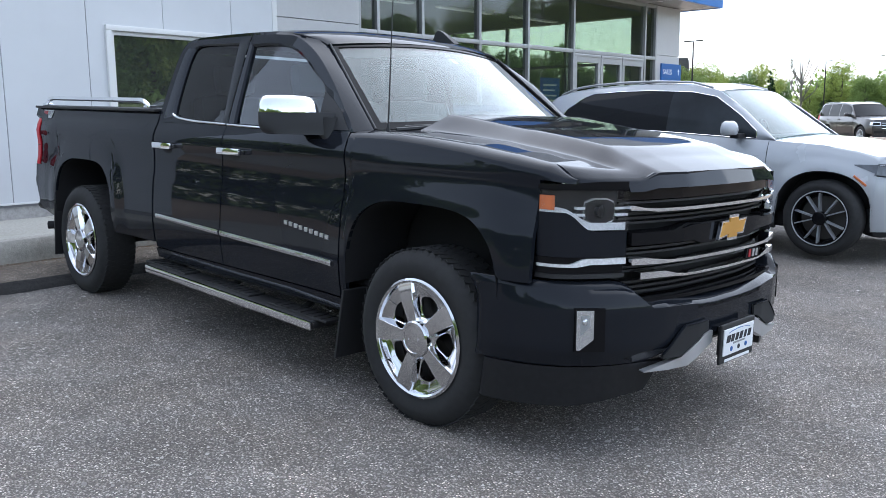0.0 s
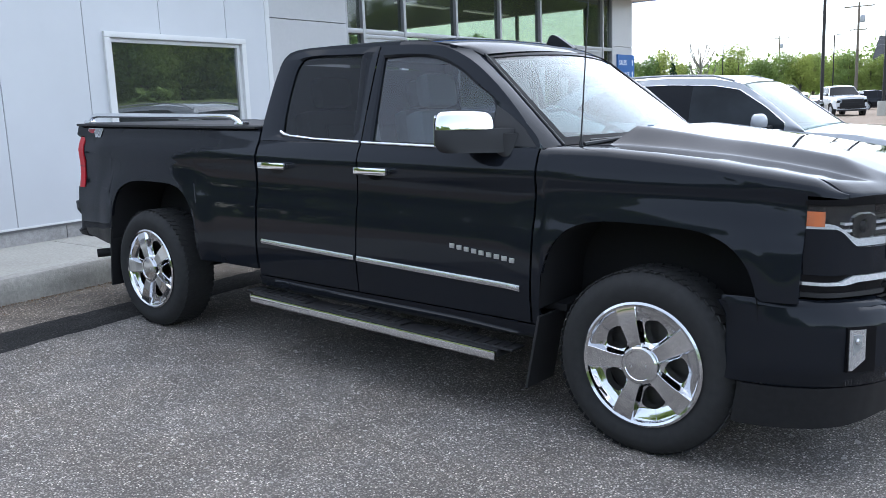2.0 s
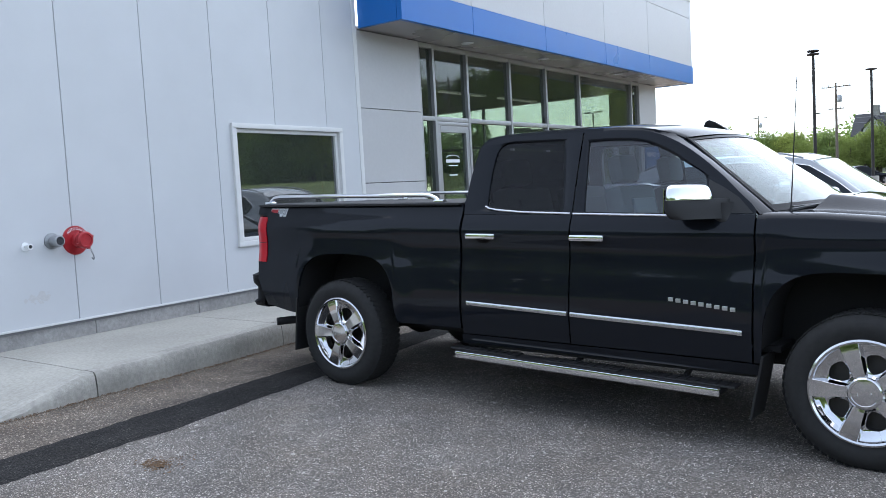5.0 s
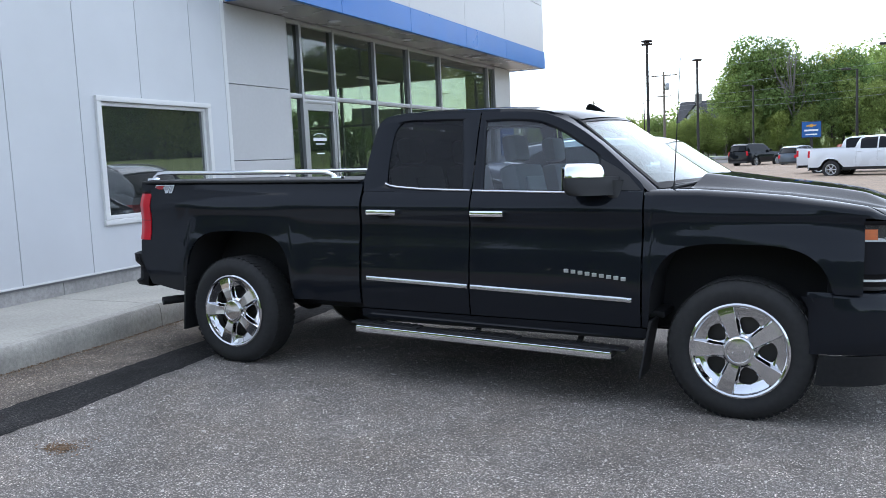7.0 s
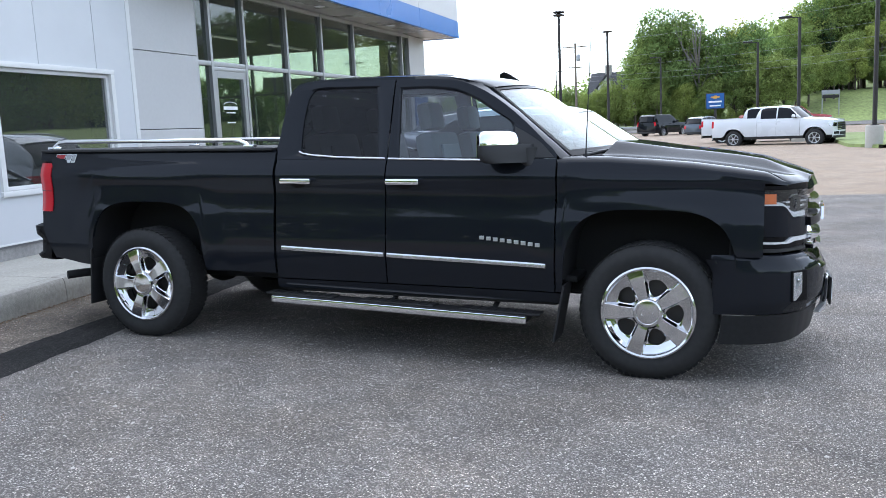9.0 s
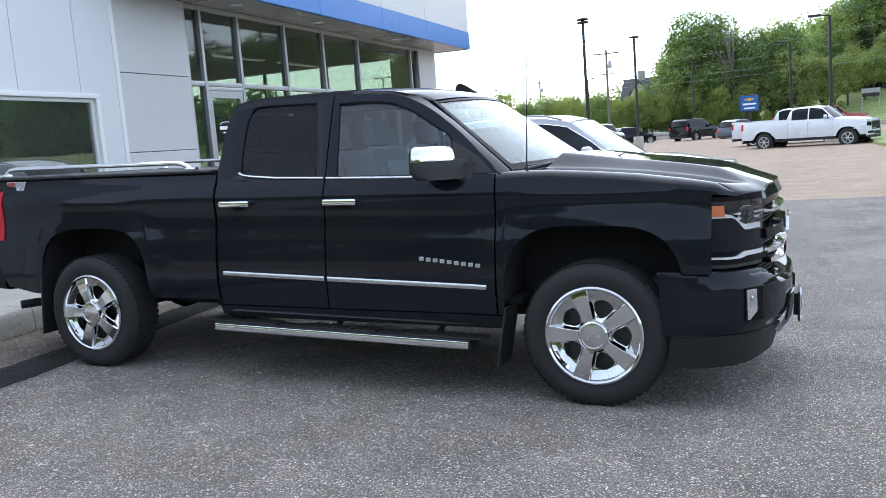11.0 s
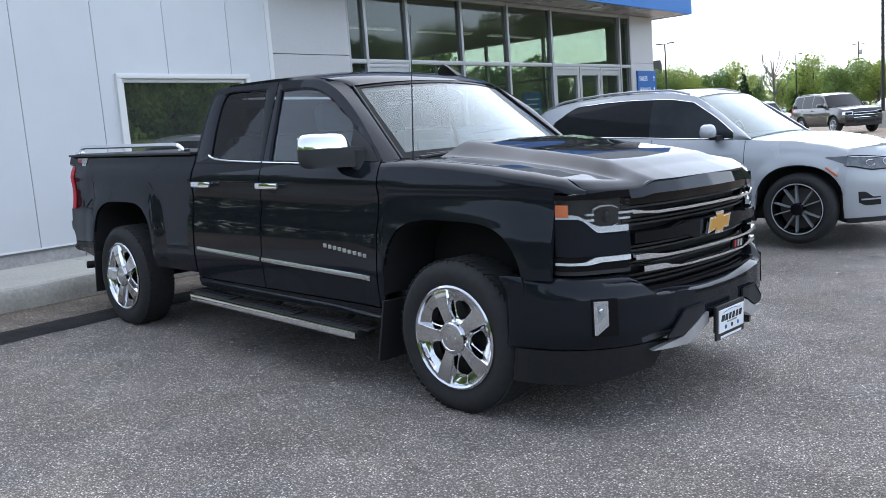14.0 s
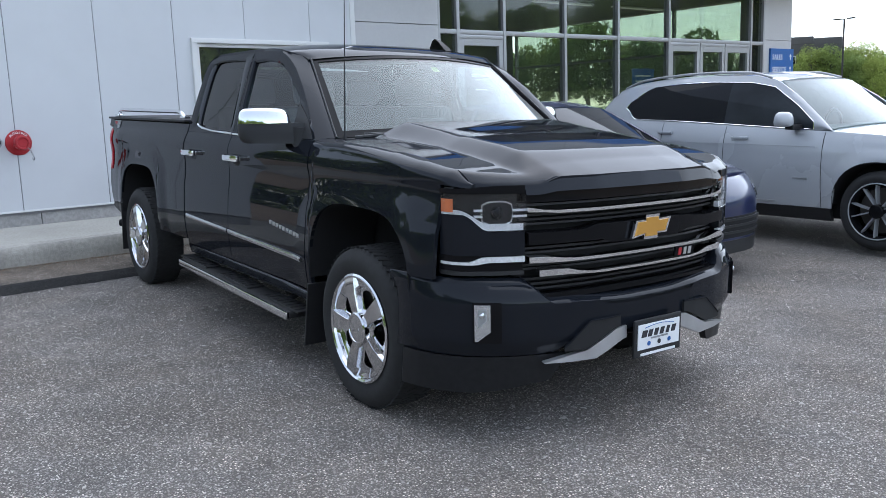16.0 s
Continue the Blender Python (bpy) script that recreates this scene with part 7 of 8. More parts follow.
            part("side_intake", shell(steps(a, b, 8), lambda u: iz[0], lambda u: iz[1] - 0.03 * abs(u), face(xe, nose, 1, 0.003), lambda u, v: (-0.01, 0, 0), 2), "under", c)
        for xd in P.get("seams", ()):
            part("door_seam", tube([(xd + P.get("seam_lean", 0.0) * (z - 0.9), s * (hwf(xd, z) + 0.0005), z) for z in steps(sill + 0.1, sh(xd) - 0.01, 10)], 0.0035, 4), "under", c)
        for xh in P.get("handles", ()):
            part("door_handle", box(0.20, 0.03, 0.035, bevel=0.012, m=Matrix.Translation((xh, s * (hwf(xh, sh(xh) - 0.12) + 0.018), sh(xh) - 0.12))), P.get("handle_mat", paint), c)
    if P.get("swept"):
        part("lower_intake", shell(steps(-0.58, 0.58, 20), lambda u: 0.400 - 0.02 * (1 - abs(u)), lambda u: 0.470 + 0.035 * (1 - smooth01(0.35, 0.58, abs(u))), face(xe, nose, 1, 0.003), lambda u, v: (-0.02, 0, 0), 3), "under", c, "dark lower bumper intake")
        part("tow_cover", tube([face(xe, nose, 1, 0.003)(-0.45 + 0.045 * math.cos(w_), 0.62 + 0.04 * math.sin(w_)) for w_ in steps(0, 2 * math.pi, 20)], 0.0025, 4, caps=False), "galv", c)
        for s in (-1, 1):
            a, b = sorted((s * 0.03, s * 0.30))
            kg = part("kidney_grille", shell(steps(a, b, 8), lambda u: 0.66 + 0.03 * smooth01(0.2, 0.3, abs(u)), lambda u: 0.885 - 0.03 * smooth01(0.2, 0.3, abs(u)), face(xe, nose, 1, 0.004), lambda u, v: (-0.02, 0, 0), 4), "under", c, "twin rounded grille with bright slats")
            edge_ = [face(xe, nose, 1, 0.010)(s * q, 0.66 + 0.03 * smooth01(0.2, 0.3, q)) for q in steps(0.03, 0.30, 8)] + [face(xe, nose, 1, 0.010)(s * q, 0.885 - 0.03 * smooth01(0.2, 0.3, q)) for q in steps(0.30, 0.03, 8)]
            part("grille_frame", tube(edge_ + edge_[:1], 0.008, 6, caps=False), "silver", kg)
            for k in range(5):
                q = s * (0.065 + 0.045 * k)
                part("slat", tube([face(xe, nose, 1, 0.008)(q, z) for z in steps(0.685, 0.86, 4)], 0.004, 5), "galv", kg)
    else:
        gu = P.get("grille_u", 0.5)
        gzr = P.get("grille_z", (zf - 0.30, zf - 0.05))
        gr = part("grille", shell(steps(-gu, gu, 14), lambda u: gzr[0], lambda u: gzr[1], face(xe, nose, 1, 0.004), lambda u, v: (-0.02, 0, 0), 3), "under", c, "dark front grille")
        for k in range(P.get("bars", 4)):
            z = gzr[0] + (gzr[1] - gzr[0]) * (k + 0.5) / P.get("bars", 4)
            part("grille_bar", shell(steps(-gu, gu, 14), lambda u: z - 0.010, lambda u: z + 0.010, face(xe, nose, 1, 0.016), lambda u, v: (-0.012, 0, 0), 1), "chrome" if P.get("chrome_grille", True) else "satin", gr)
    part("lower_intake", shell(steps(-0.5, 0.5, 12), lambda u: sill + 0.08, lambda u: sill + 0.22, face(xe, nose, 1, 0.003), lambda u, v: (-0.01, 0, 0), 2), "under", c)
    part("front_lip", shell(steps(-0.98, 0.98, 16), lambda u: sill - 0.05, lambda u: sill + (0.0 if P.get("swept") else 0.06), face(xe, nose, 1, 0.008), lambda u, v: (-0.04, 0, 0), 2), "satin", c)
    part("rear_lip", shell(steps(-0.98, 0.98, 16), lambda u: sill - 0.05, lambda u: sill + 0.12, face(xr, tail, -1, 0.008), lambda u, v: (0.04, 0, 0), 2), "satin", c)
    part("underbody", box(xe - xr - 0.1, hw * 1.55, 0.25, ((xe + xr) / 2, 0, sill + 0.10), 0.02), "under", c)
    if P.get("rails"):
        for s in (-1, 1):
            part("roof_rail", tube([(x, s * (gw(x, 1.0) - 0.01), rf(x) + 0.022 * min(1.0, k / 3, (24 - k) / 3)) for k, x in enumerate(steps(xt0 + 0.1, xt1 - 0.10, 24))], 0.013, 8), "alu", c, "silver roof rail")
    # wheels
    first_w = None
    for xc in (0.0, wb):
        for s in (-1, 1):
            mm = Matrix.Translation((xc, s * (hw - 0.115), R)) @ (Matrix.Rotation(math.pi, 4, "Z") if s > 0 else Matrix())
            if first_w is None:
                first_w = new("wheel")
                first_w.parent = c
                build_wheel("tyre", first_w, R, 0.235, P.get("rim", R * 0.67), 0, P.get("spokes", 5), P.get("rim_mat", "silver"), tread=False, split=P.get("split", False), ring=P.get("ring"))
                first_w.matrix_local = mm
            else:
                copy_thing(first_w, mm)
    return c


def on_lot(x, y, yaw=0.0, dz=0.0):
    return Matrix.Translation((x, y, gz(x, y) + 0.006 + dz)) @ Matrix.Rotation(radians(yaw), 4, "Z")


# big white SUV beside the pickup
SUV = dict(wb=2.93, front=3.81, rear=-0.98, hw=0.965, R=0.378, sill=0.27, paint="silver_white", fine=True, nose=0.42, tail=0.22,
           shoulder=[(-0.98, 1.06), (-0.6, 1.245), (-0.2, 1.262), (0.6, 1.225), (1.2, 1.190), (2.0, 1.140), (2.35, 1.128), (2.9, 1.09), (3.2, 1.035), (3.45, 0.965), (3.81, 0.88)],
           roof=[(-0.80, 1.24), (-0.70, 1.43), (-0.45, 1.63), (-0.2, 1.698), (0.1, 1.730), (0.5, 1.748), (0.9, 1.748), (1.4, 1.722), (1.70, 1.665), (2.0, 1.475), (2.42, 1.15)],
           cabin=(-0.78, 2.42), top=(-0.50, 1.72), roof_hw=0.66, windows=((-0.26, 1.17), (1.17, 2.22)), kidney=True, inset=0.085, chrome=True, mirror=2.02, mirror_mat="silver_white", crown=0.055, ridge=0.0,
           seams=(0.36, 1.22, 2.36), handles=(0.42, 1.42), rails=True, spokes=5, split=True, rim=0.268, rim_mat="rim_silver", ring="grille_black", clear=True, lamp_z=(0.78, 0.90), lamp_u=0.42, grille_u=0.34, grille_z=(0.62, 0.84), intake_z=(0.44, 0.53), swept=True, side_lamp=(3.20, 3.388), chrome_grille=True, tail_z=(0.92, 1.06), bars=2)
suv = car("parked_suv", "white luxury SUV with dark windows and bright trim", "SUV", on_lot(0.26, 5.845), SUV)
for s in (-1, 1):
    part("side_marker", box(0.15, 0.012, 0.022, bevel=0.005, m=Matrix.Translation((3.27, s * 0.925, 0.76)) @ Matrix.Rotation(radians(38), 4, "Y")), "amber", suv, "amber side marker")
    part("door_strip", box(1.25, 0.012, 0.014, (1.25, s * 0.963, 0.415), 0.004), "alu", suv)
    part("badge_bar", box(0.16, 0.006, 0.02, (2.14, s * 0.9655, 0.66), 0.002), "galv", suv)
    part("crease", tube([(x, s * 0.968, 1.02 - 0.02 * x) for x in steps(-0.5, 2.3, 10)], 0.004, 4), "silver_white", suv)
# low blue car between the two
BLUE = dict(wb=2.70, front=3.55, rear=-0.95, hw=0.90, R=0.33, sill=0.20, paint="blue_paint", nose=0.42, tail=0.2,
            shoulder=[(-0.95, 0.98), (-0.3, 1.02), (0.8, 1.0), (1.9, 0.96), (2.35, 0.92), (2.9, 0.84), (3.2, 0.76), (3.55, 0.68)],
            roof=[(-0.75, 1.02), (-0.2, 1.30), (0.2, 1.42), (0.8, 1.475), (1.2, 1.45), (1.5, 1.38), (2.35, 0.93)],
            cabin=(-0.73, 2.35), top=(-0.05, 1.45), roof_hw=0.60, windows=((-0.1, 0.9), (0.95, 1.95)), mirror=1.55, seams=(0.9, 1.95), handles=(0.2, 1.1), spokes=10, rim=0.24, lamp_z=(0.56, 0.68), lamp_u=0.55, grille_z=(0.30, 0.46), grille_u=0.6, bars=3, chrome_grille=False)
car("parked_car", "low blue hatchback parked between the pickup and the SUV", "car", on_lot(-0.62, 3.05), BLUE)

# cars across the lot
PICK = dict(wb=3.75, front=4.72, rear=-1.20, hw=1.0, R=0.41, sill=0.42, paint="white_paint", nose=0.20, tail=0.10, bed=True, crown=0.07,
            shoulder=[(-1.20, 1.38), (1.05, 1.38), (1.1, 1.33), (3.1, 1.31), (3.9, 1.25), (4.5, 1.17), (4.72, 1.13)],
            roof=[(1.05, 1.36), (1.18, 1.80), (1.45, 1.90), (2.2, 1.91), (2.6, 1.84), (3.15, 1.34)], cabin=(1.06, 3.15), top=(1.22, 2.58), roof_hw=0.70,
            windows=((1.28, 2.0), (2.06, 2.90)), mirror=2.86, seams=(1.12, 2.03, 3.1), handles=(1.25, 2.1), spokes=6, rim=0.25, rim_mat="silver", lamp_z=(0.86, 1.05), lamp_u=0.72, grille_u=0.68, grille_z=(0.72, 1.08), bars=4, tail_z=(0.98, 1.30))
BIG = dict(wb=2.95, front=3.95, rear=-1.22, hw=1.0, R=0.40, sill=0.38, paint="paint", nose=0.2, tail=0.12, crown=0.06,
           shoulder=[(-1.22, 1.25), (2.2, 1.22), (2.9, 1.18), (3.6, 1.10), (3.95, 1.05)], roof=[(-1.15, 1.25), (-1.05, 1.72), (-0.8, 1.87), (0.6, 1.90), (1.4, 1.86), (1.7, 1.78), (2.35, 1.24)],
           cabin=(-1.10, 2.35), top=(-0.98, 1.66), roof_hw=0.70, windows=((-0.95, -0.1), (-0.04, 0.85), (0.91, 1.95)), mirror=1.95, seams=(-0.05, 0.88, 2.25), handles=(0.0, 1.0), spokes=6, rim=0.26, rails=True, lamp_z=(0.82, 0.98), lamp_u=0.65, grille_u=0.6, grille_z=(0.66, 1.0), bars=3, tail_z=(0.95, 1.30), tail_u=0.88)
SMALL = dict(wb=2.66, front=3.50, rear=-0.90, hw=0.90, R=0.35, sill=0.27, paint="steel_paint", nose=0.3, tail=0.15,
             shoulder=[(-0.9, 1.0), (1.9, 1.0), (2.4, 0.96), (3.2, 0.86), (3.5, 0.78)], roof=[(-0.82, 1.02), (-0.6, 1.42), (-0.2, 1.57), (0.8, 1.62), (1.3, 1.57), (2.2, 1.01)],
             cabin=(-0.8, 2.2), top=(-0.5, 1.3), roof_hw=0.60, windows=((-0.45, 0.1), (0.15, 0.85), (0.9, 1.8)), mirror=1.75, seams=(0.12, 0.88, 1.95), handles=(0.25, 1.0), spokes=5, rim=0.23)
LOW = dict(BLUE, paint="paint")
LOT = "cars across the lot"
car("parked_pickup", "white pickup truck parked across the lot", "pickup truck", on_lot(3.24, 38.3, -20.0, -0.12), PICK, LOT)
car("parked_pickup", "white pickup truck seen behind another", "pickup truck", on_lot(2.35, 43.0, -10.0, -0.1), dict(PICK), LOT)
car("parked_suv", "large black SUV by the lot's far edge", "SUV", on_lot(-4.6, 69.0, 62.0, -0.12), BIG, LOT)
car("parked_car", "slate-blue crossover by the lot's far edge", "car", on_lot(-0.75, 66.5, 62.0, -0.15), SMALL, LOT)
car("parked_pickup", "dark red pickup mostly hidden behind white ones", "pickup truck", on_lot(4.0, 56.0, 20.0), dict(PICK, paint="red_car"), LOT)
car("parked_pickup", "white pickup with a black grille to the lot", "pickup truck", on_lot(-9.56, 55.6, -59.5, -0.08), dict(PICK, chrome_grille=False, grille_z=(0.52, 1.09), grille_u=0.80), LOT)
car("parked_suv", "white SUV facing the lot by the building's far end", "SUV", on_lot(-14.5, 45.2, -49.0, -0.1), dict(BIG, paint="white_paint"), LOT)
car("parked_car", "dark crossover at the far end of the lot", "car", on_lot(-10.6, 70.0, 36.0, -0.12), dict(SMALL, paint="paint"), LOT)
car("parked_suv", "grey-brown SUV with a bright barred grille", "SUV", on_lot(-8.72, 39.62, -42.2), dict(BIG, paint="brown_paint"), LOT)


# ---- lot furniture ----
def lamp_post(x, y, h, label, twin=0, base=True, arm=0.6, yaw=0.0):
    p = thing("street_lamp", label, "street lamp", "lot lamps", m=Matrix.Translation((x, y, gz(x, y))) @ Matrix.Rotation(radians(yaw), 4, "Z"))
    b = 0.0
    if base:
        b = 0.85
        part("base", spin([(0.32, -0.1), (0.32, 0.80), (0.29, 0.85), (0.05, 0.85)], 24, "Z"), "concrete", p, "round concrete base")
    part("pole", tube([(0, 0, b - 0.02), (0, 0, h - 0.05)], [0.09, 0.075], 10), "pole", p)
    part("flange", box(0.3, 0.3, 0.03, (0, 0, b + 0.012), 0.005), "pole", p)
    if twin in (1, 2):
        for k in range(twin):
            part("lamp_head", spin([(0.05, h - 0.16 - 0.17 * k), (0.30, h - 0.13 - 0.17 * k), (0.34, h - 0.09 - 0.17 * k), (0.30, h - 0.04 - 0.17 * k), (0.06, h - 0.17 * k)], 20, "Z"), "pole", p)
        return p
    for s in ((-1, 1) if twin else (1,)):
        part("arm", tube([(0, 0, h - 0.06), (s * arm * 0.6, 0, h - 0.02)], 0.03, 8), "pole", p)
        part("lamp_head", box(0.62, 0.36, 0.11, (s * (arm * 0.5 + 0.32), 0, h), 0.04), "pole", p)
    return p


lamp_post(-6.8, 43.0, 7.85, "tall dark lamp post with stacked round heads", twin=2)
lamp_post(-5.4, 51.0, 7.35, "dark lamp post with a round head on a concrete base", twin=1)
lamp_post(-23.0, 112.0, 8.6, "distant dark lamp post", base=False)
lamp_post(3.85, 58.0, 6.45, "dark lamp post with one head beyond the cars", yaw=180, arm=0.7)
lamp_post(5.9, 40.3, 6.15, "dark lamp post with one head behind the white pickup", yaw=180, arm=0.7)
lamp_post(-4.75, 76.0, 7.1, "dark lamp post with one head against the trees", yaw=180, arm=0.7)
lamp_post(8.24, 30.3, 9.0, "near dark lamp post on a round concrete base", yaw=180, arm=0.7)
lamp_post(-33.5, 70.0, 8.2, "slim dark lamp post with a T head", twin=3, base=False)
lamp_post(-39.0, 117.0, 8.6, "slim dark lamp post by a conifer", base=False)


def utility_pole(x, y, z0, h, w, label):
    p = thing("utility_pole", label, "utility pole", "utility poles", m=Matrix.Translation((x, y, z0)))
    part("pole", tube([(0, 0, -0.5), (0, 0, h)], [0.2, 0.12], 10), "wood_pole", p)
    for z, k in ((h - 0.5, 1.0), (h - 3.2, 0.55)):
        part("crossarm", box(2.6 * w * k, 0.14, 0.14, (0, 0.12, z), 0.01), "wood_pole", p)
        for u in (-1, -0.55, 0.55, 1):
            part("insulator", tube([(u * 1.2 * w * k, 0.12, z + 0.05), (u * 1.2 * w * k, 0.12, z + 0.3)], 0.05, 6), "galv", p)
    part("transformer", spin([(0.25, 0), (0.27, 0.05), (0.27, 0.8), (0.2, 0.9)], 14, "Z", at=(0.42, 0, h - 2.4)), "galv", p)
    return p


UP = [(-19.4, 108.0, 0.0, 11.9), (-45.0, 163.0, 0.0, 12.3), (36.0, 83.0, 0.0, 13.6)]
for x, y, z0, h in UP:
    utility_pole(x, y, z0, h, 1.3, "weathered wooden utility pole with crossarms")
wires = thing("power_lines", "thin dark power lines strung between wooden poles", "power line")
for a, b, ha, hb in ((UP[1], UP[0], (11.6, 11.6, 9.2, 8.3, 7.4), (11.6, 11.6, 9.2, 8.3, 7.4)), (UP[0], UP[2], (11.6, 9.3, 8.4, 7.4, 6.8), (13.6, 11.6, 10.2, 8.9, 8.2))):
    for k, (z0, z1) in enumerate(zip(ha, hb)):
        pts = []
        for j in range(15):
            t_ = j / 14
            pts.append((a[0] + (b[0] - a[0]) * t_, a[1] + (b[1] - a[1]) * t_ + (0.12, -1.2, 0.3, 0.3, 0.3)[k], z0 + (z1 - z0) * t_ - 0.9 * 4 * t_ * (1 - t_) * (0.6 + 0.12 * k)))
        part("wire", tube(pts, 0.012, 4), "galv", wires)

def ground_z(x, y):
    return field_z(x, y) if not (-60 < x < 58 and -26 < y < 112) or (x < -41 and y > 86) else gz(x, y)


# dealer sign across the lot: plain shapes in its colours
ds = thing("pole_sign", "blue illuminated sign with a gold mark on posts", "sign", m=Matrix.Translation((-0.1, 80.0, -0.15)))
part("post", box(0.25, 0.25, 2.4, (0, 0, 1.2), 0.02), "pole", ds)
part("sign_frame", box(1.75, 0.35, 1.55, (0, 0, 3.0), 0.04), "pole", ds)
part("sign_face", box(1.6, 0.02, 1.40, (0, -0.18, 3.0), 0.0), "sign_blue", ds)
part("sign_mark", prism([(-0.45, -0.06), (-0.15, -0.06), (-0.15, -0.14), (0.12, -0.14), (0.12, -0.06), (0.38, -0.06), (0.45, 0.08), (0.15, 0.08), (0.15, 0.16), (-0.12, 0.16), (-0.12, 0.08), (-0.38, 0.08)], lambda a, b, d: (a, -0.195 - d, 3.35 + b), 0.02), "gold", ds)
part("letter_bar", box(1.2, 0.02, 0.16, (0, -0.2, 2.93), 0.0), "sign_white", ds)
part("letter_bar", box(1.0, 0.02, 0.12, (0, -0.2, 2.55), 0.0), "sign_white", ds)
rs = thing("road_sign", "small white and dark board on two posts on the bank", "sign", m=Matrix.Translation((12.4, 116.0, ground_z(12.4, 116.0))))
for u in (-1.0, 1.0):
    part("post", tube([(u, 0, -0.6), (u, 0, 3.3)], 0.07, 8), "galv", rs)
part("board", box(2.2, 0.1, 0.55, (0, -0.08, 3.0), 0.02), "galv", rs)
part("board", box(2.0, 0.1, 0.4, (0, -0.08, 2.45), 0.02), "pole", rs)
# guard rail along the road
gr = thing("guard_rail", "long pale steel guard rail along the road", "guard rail")
part("beam", box(70.0, 0.06, 0.3, (-40.0, 83.6, 0.55), 0.03), "galv", gr)
for k in range(24):
    part("post", box(0.12, 0.12, 0.75, (-74 + 3.0 * k, 83.7, 0.30), 0.01), "wood_pole", gr)
# grass bank on the lot's far side, climbing to the belt of trees
bm = bmesh.new()
rows = []
for k in range(25):
    a = radians(8 + 56 * k / 24)
    row = []
    for d, h in ((38, -0.05), (39, 0.06), (44, 0.35), (50, 0.95), (57, 1.75), (66, 2.6), (80, 3.2), (100, 3.4)):
        d *= 1 + 0.05 * math.sin(3 * a)
        x, y = -3 + d * math.cos(a), 1 + d * math.sin(a)
        row.append(bm.verts.new((x, y, gz(x, y) + h)))
    rows.append(row)
for a, b in zip(rows, rows[1:]):
    for k in range(7):
        bm.faces.new((a[k], a[k + 1], b[k + 1], b[k]))
tagged(part("grass_bank", bm, "grass"), "sloping green grass bank at the edge of the lot", "grass", kind="structure")
# grass island with kerb by the near lamp post
bm = bmesh.new()
rows = []
for y in steps(29.5, 50, 20):
    xl = 7.4 + 0.9 * smooth01(32, 29.5, y)
    rows.append([bm.verts.new((x, y, gz(x, y) + (0.13 if k else 0.0) + 0.0)) for k, x in enumerate((xl, xl + 0.02, xl + 3.0, xl + 14.0))])
for a, b in zip(rows, rows[1:]):
    for k in range(3):
        bm.faces.new((a[k], a[k + 1], b[k + 1], b[k]))
tagged(part("grass_island", bm, "grass"), "grass island with a raised kerb edge", "grass", kind="structure")


# ---- trees ----
def leaves_mesh(name, blobs, count, size, material, seed, droop=0.0):
    """Many small leaf sprays spread through the blobs (x, y, z, rx, rz), thickest near their skin."""
    rng = np.random.default_rng(seed)
    B = np.array(blobs)
    wgt = B[:, 3] ** 2
    pick = rng.choice(len(B), count, p=wgt / wgt.sum())
    d = rng.normal(size=(count, 3))
    d /= np.linalg.norm(d, axis=1)[:, None]
    r = rng.uniform(0.35, 1.0, count) ** 0.5
    c = B[pick, :3] + d * r[:, None] * np.stack([B[pick, 3], B[pick, 3], B[pick, 4]], 1) * rng.uniform(0.85, 1.15, (count, 1))
    n = d + rng.normal(scale=0.7, size=(count, 3)) + np.array([0, 0, 0.4])
    n /= np.linalg.norm(n, axis=1)[:, None]
    a = np.cross(n, rng.normal(size=(count, 3)))
    a /= np.linalg.norm(a, axis=1)[:, None]
    b = np.cross(n, a)
    s = size * rng.uniform(0.5, 1.3, (count, 1))
    V = np.empty((count, 5, 3))
    V[:, 0] = c - a * s
    V[:, 1] = c - b * s * 0.45 + n * s * 0.12
    V[:, 2] = c + a * s
    V[:, 3] = c + b * s * 0.55 + n * s * 0.12
    V[:, 4] = c + b * s * 0.2 + a * s * 0.6 - n * s * 0.2
    idx = np.arange(count)[:, None] * 5
    faces = np.concatenate([idx + np.array([[0, 1, 3]]), idx + np.array([[1, 2, 3]])]).tolist()
    me = bpy.data.meshes.new(name)
    me.from_pydata(V.reshape(-1, 3).tolist(), [], faces)
    me.materials.append(M[material])
    return me


def crown_blobs(h, r, base, seed, n=16):
    rng = random.Random(seed)
    out = []
    for k in range(n):
        f = (k + 0.5) / n
        z = base + (h - base) * (0.12 + 0.80 * f)
        rad = r * math.sin(math.pi * (0.22 + 0.70 * f)) ** 0.8
        a = k * 2.4 + rng.uniform(-0.5, 0.5)
        q = rng.uniform(0.35, 0.8)
        br = r * rng.uniform(0.28, 0.46)
        out.append((rad * q * math.cos(a), rad * q * math.sin(a), z, br, br * rng.uniform(0.6, 0.9)))
    return out


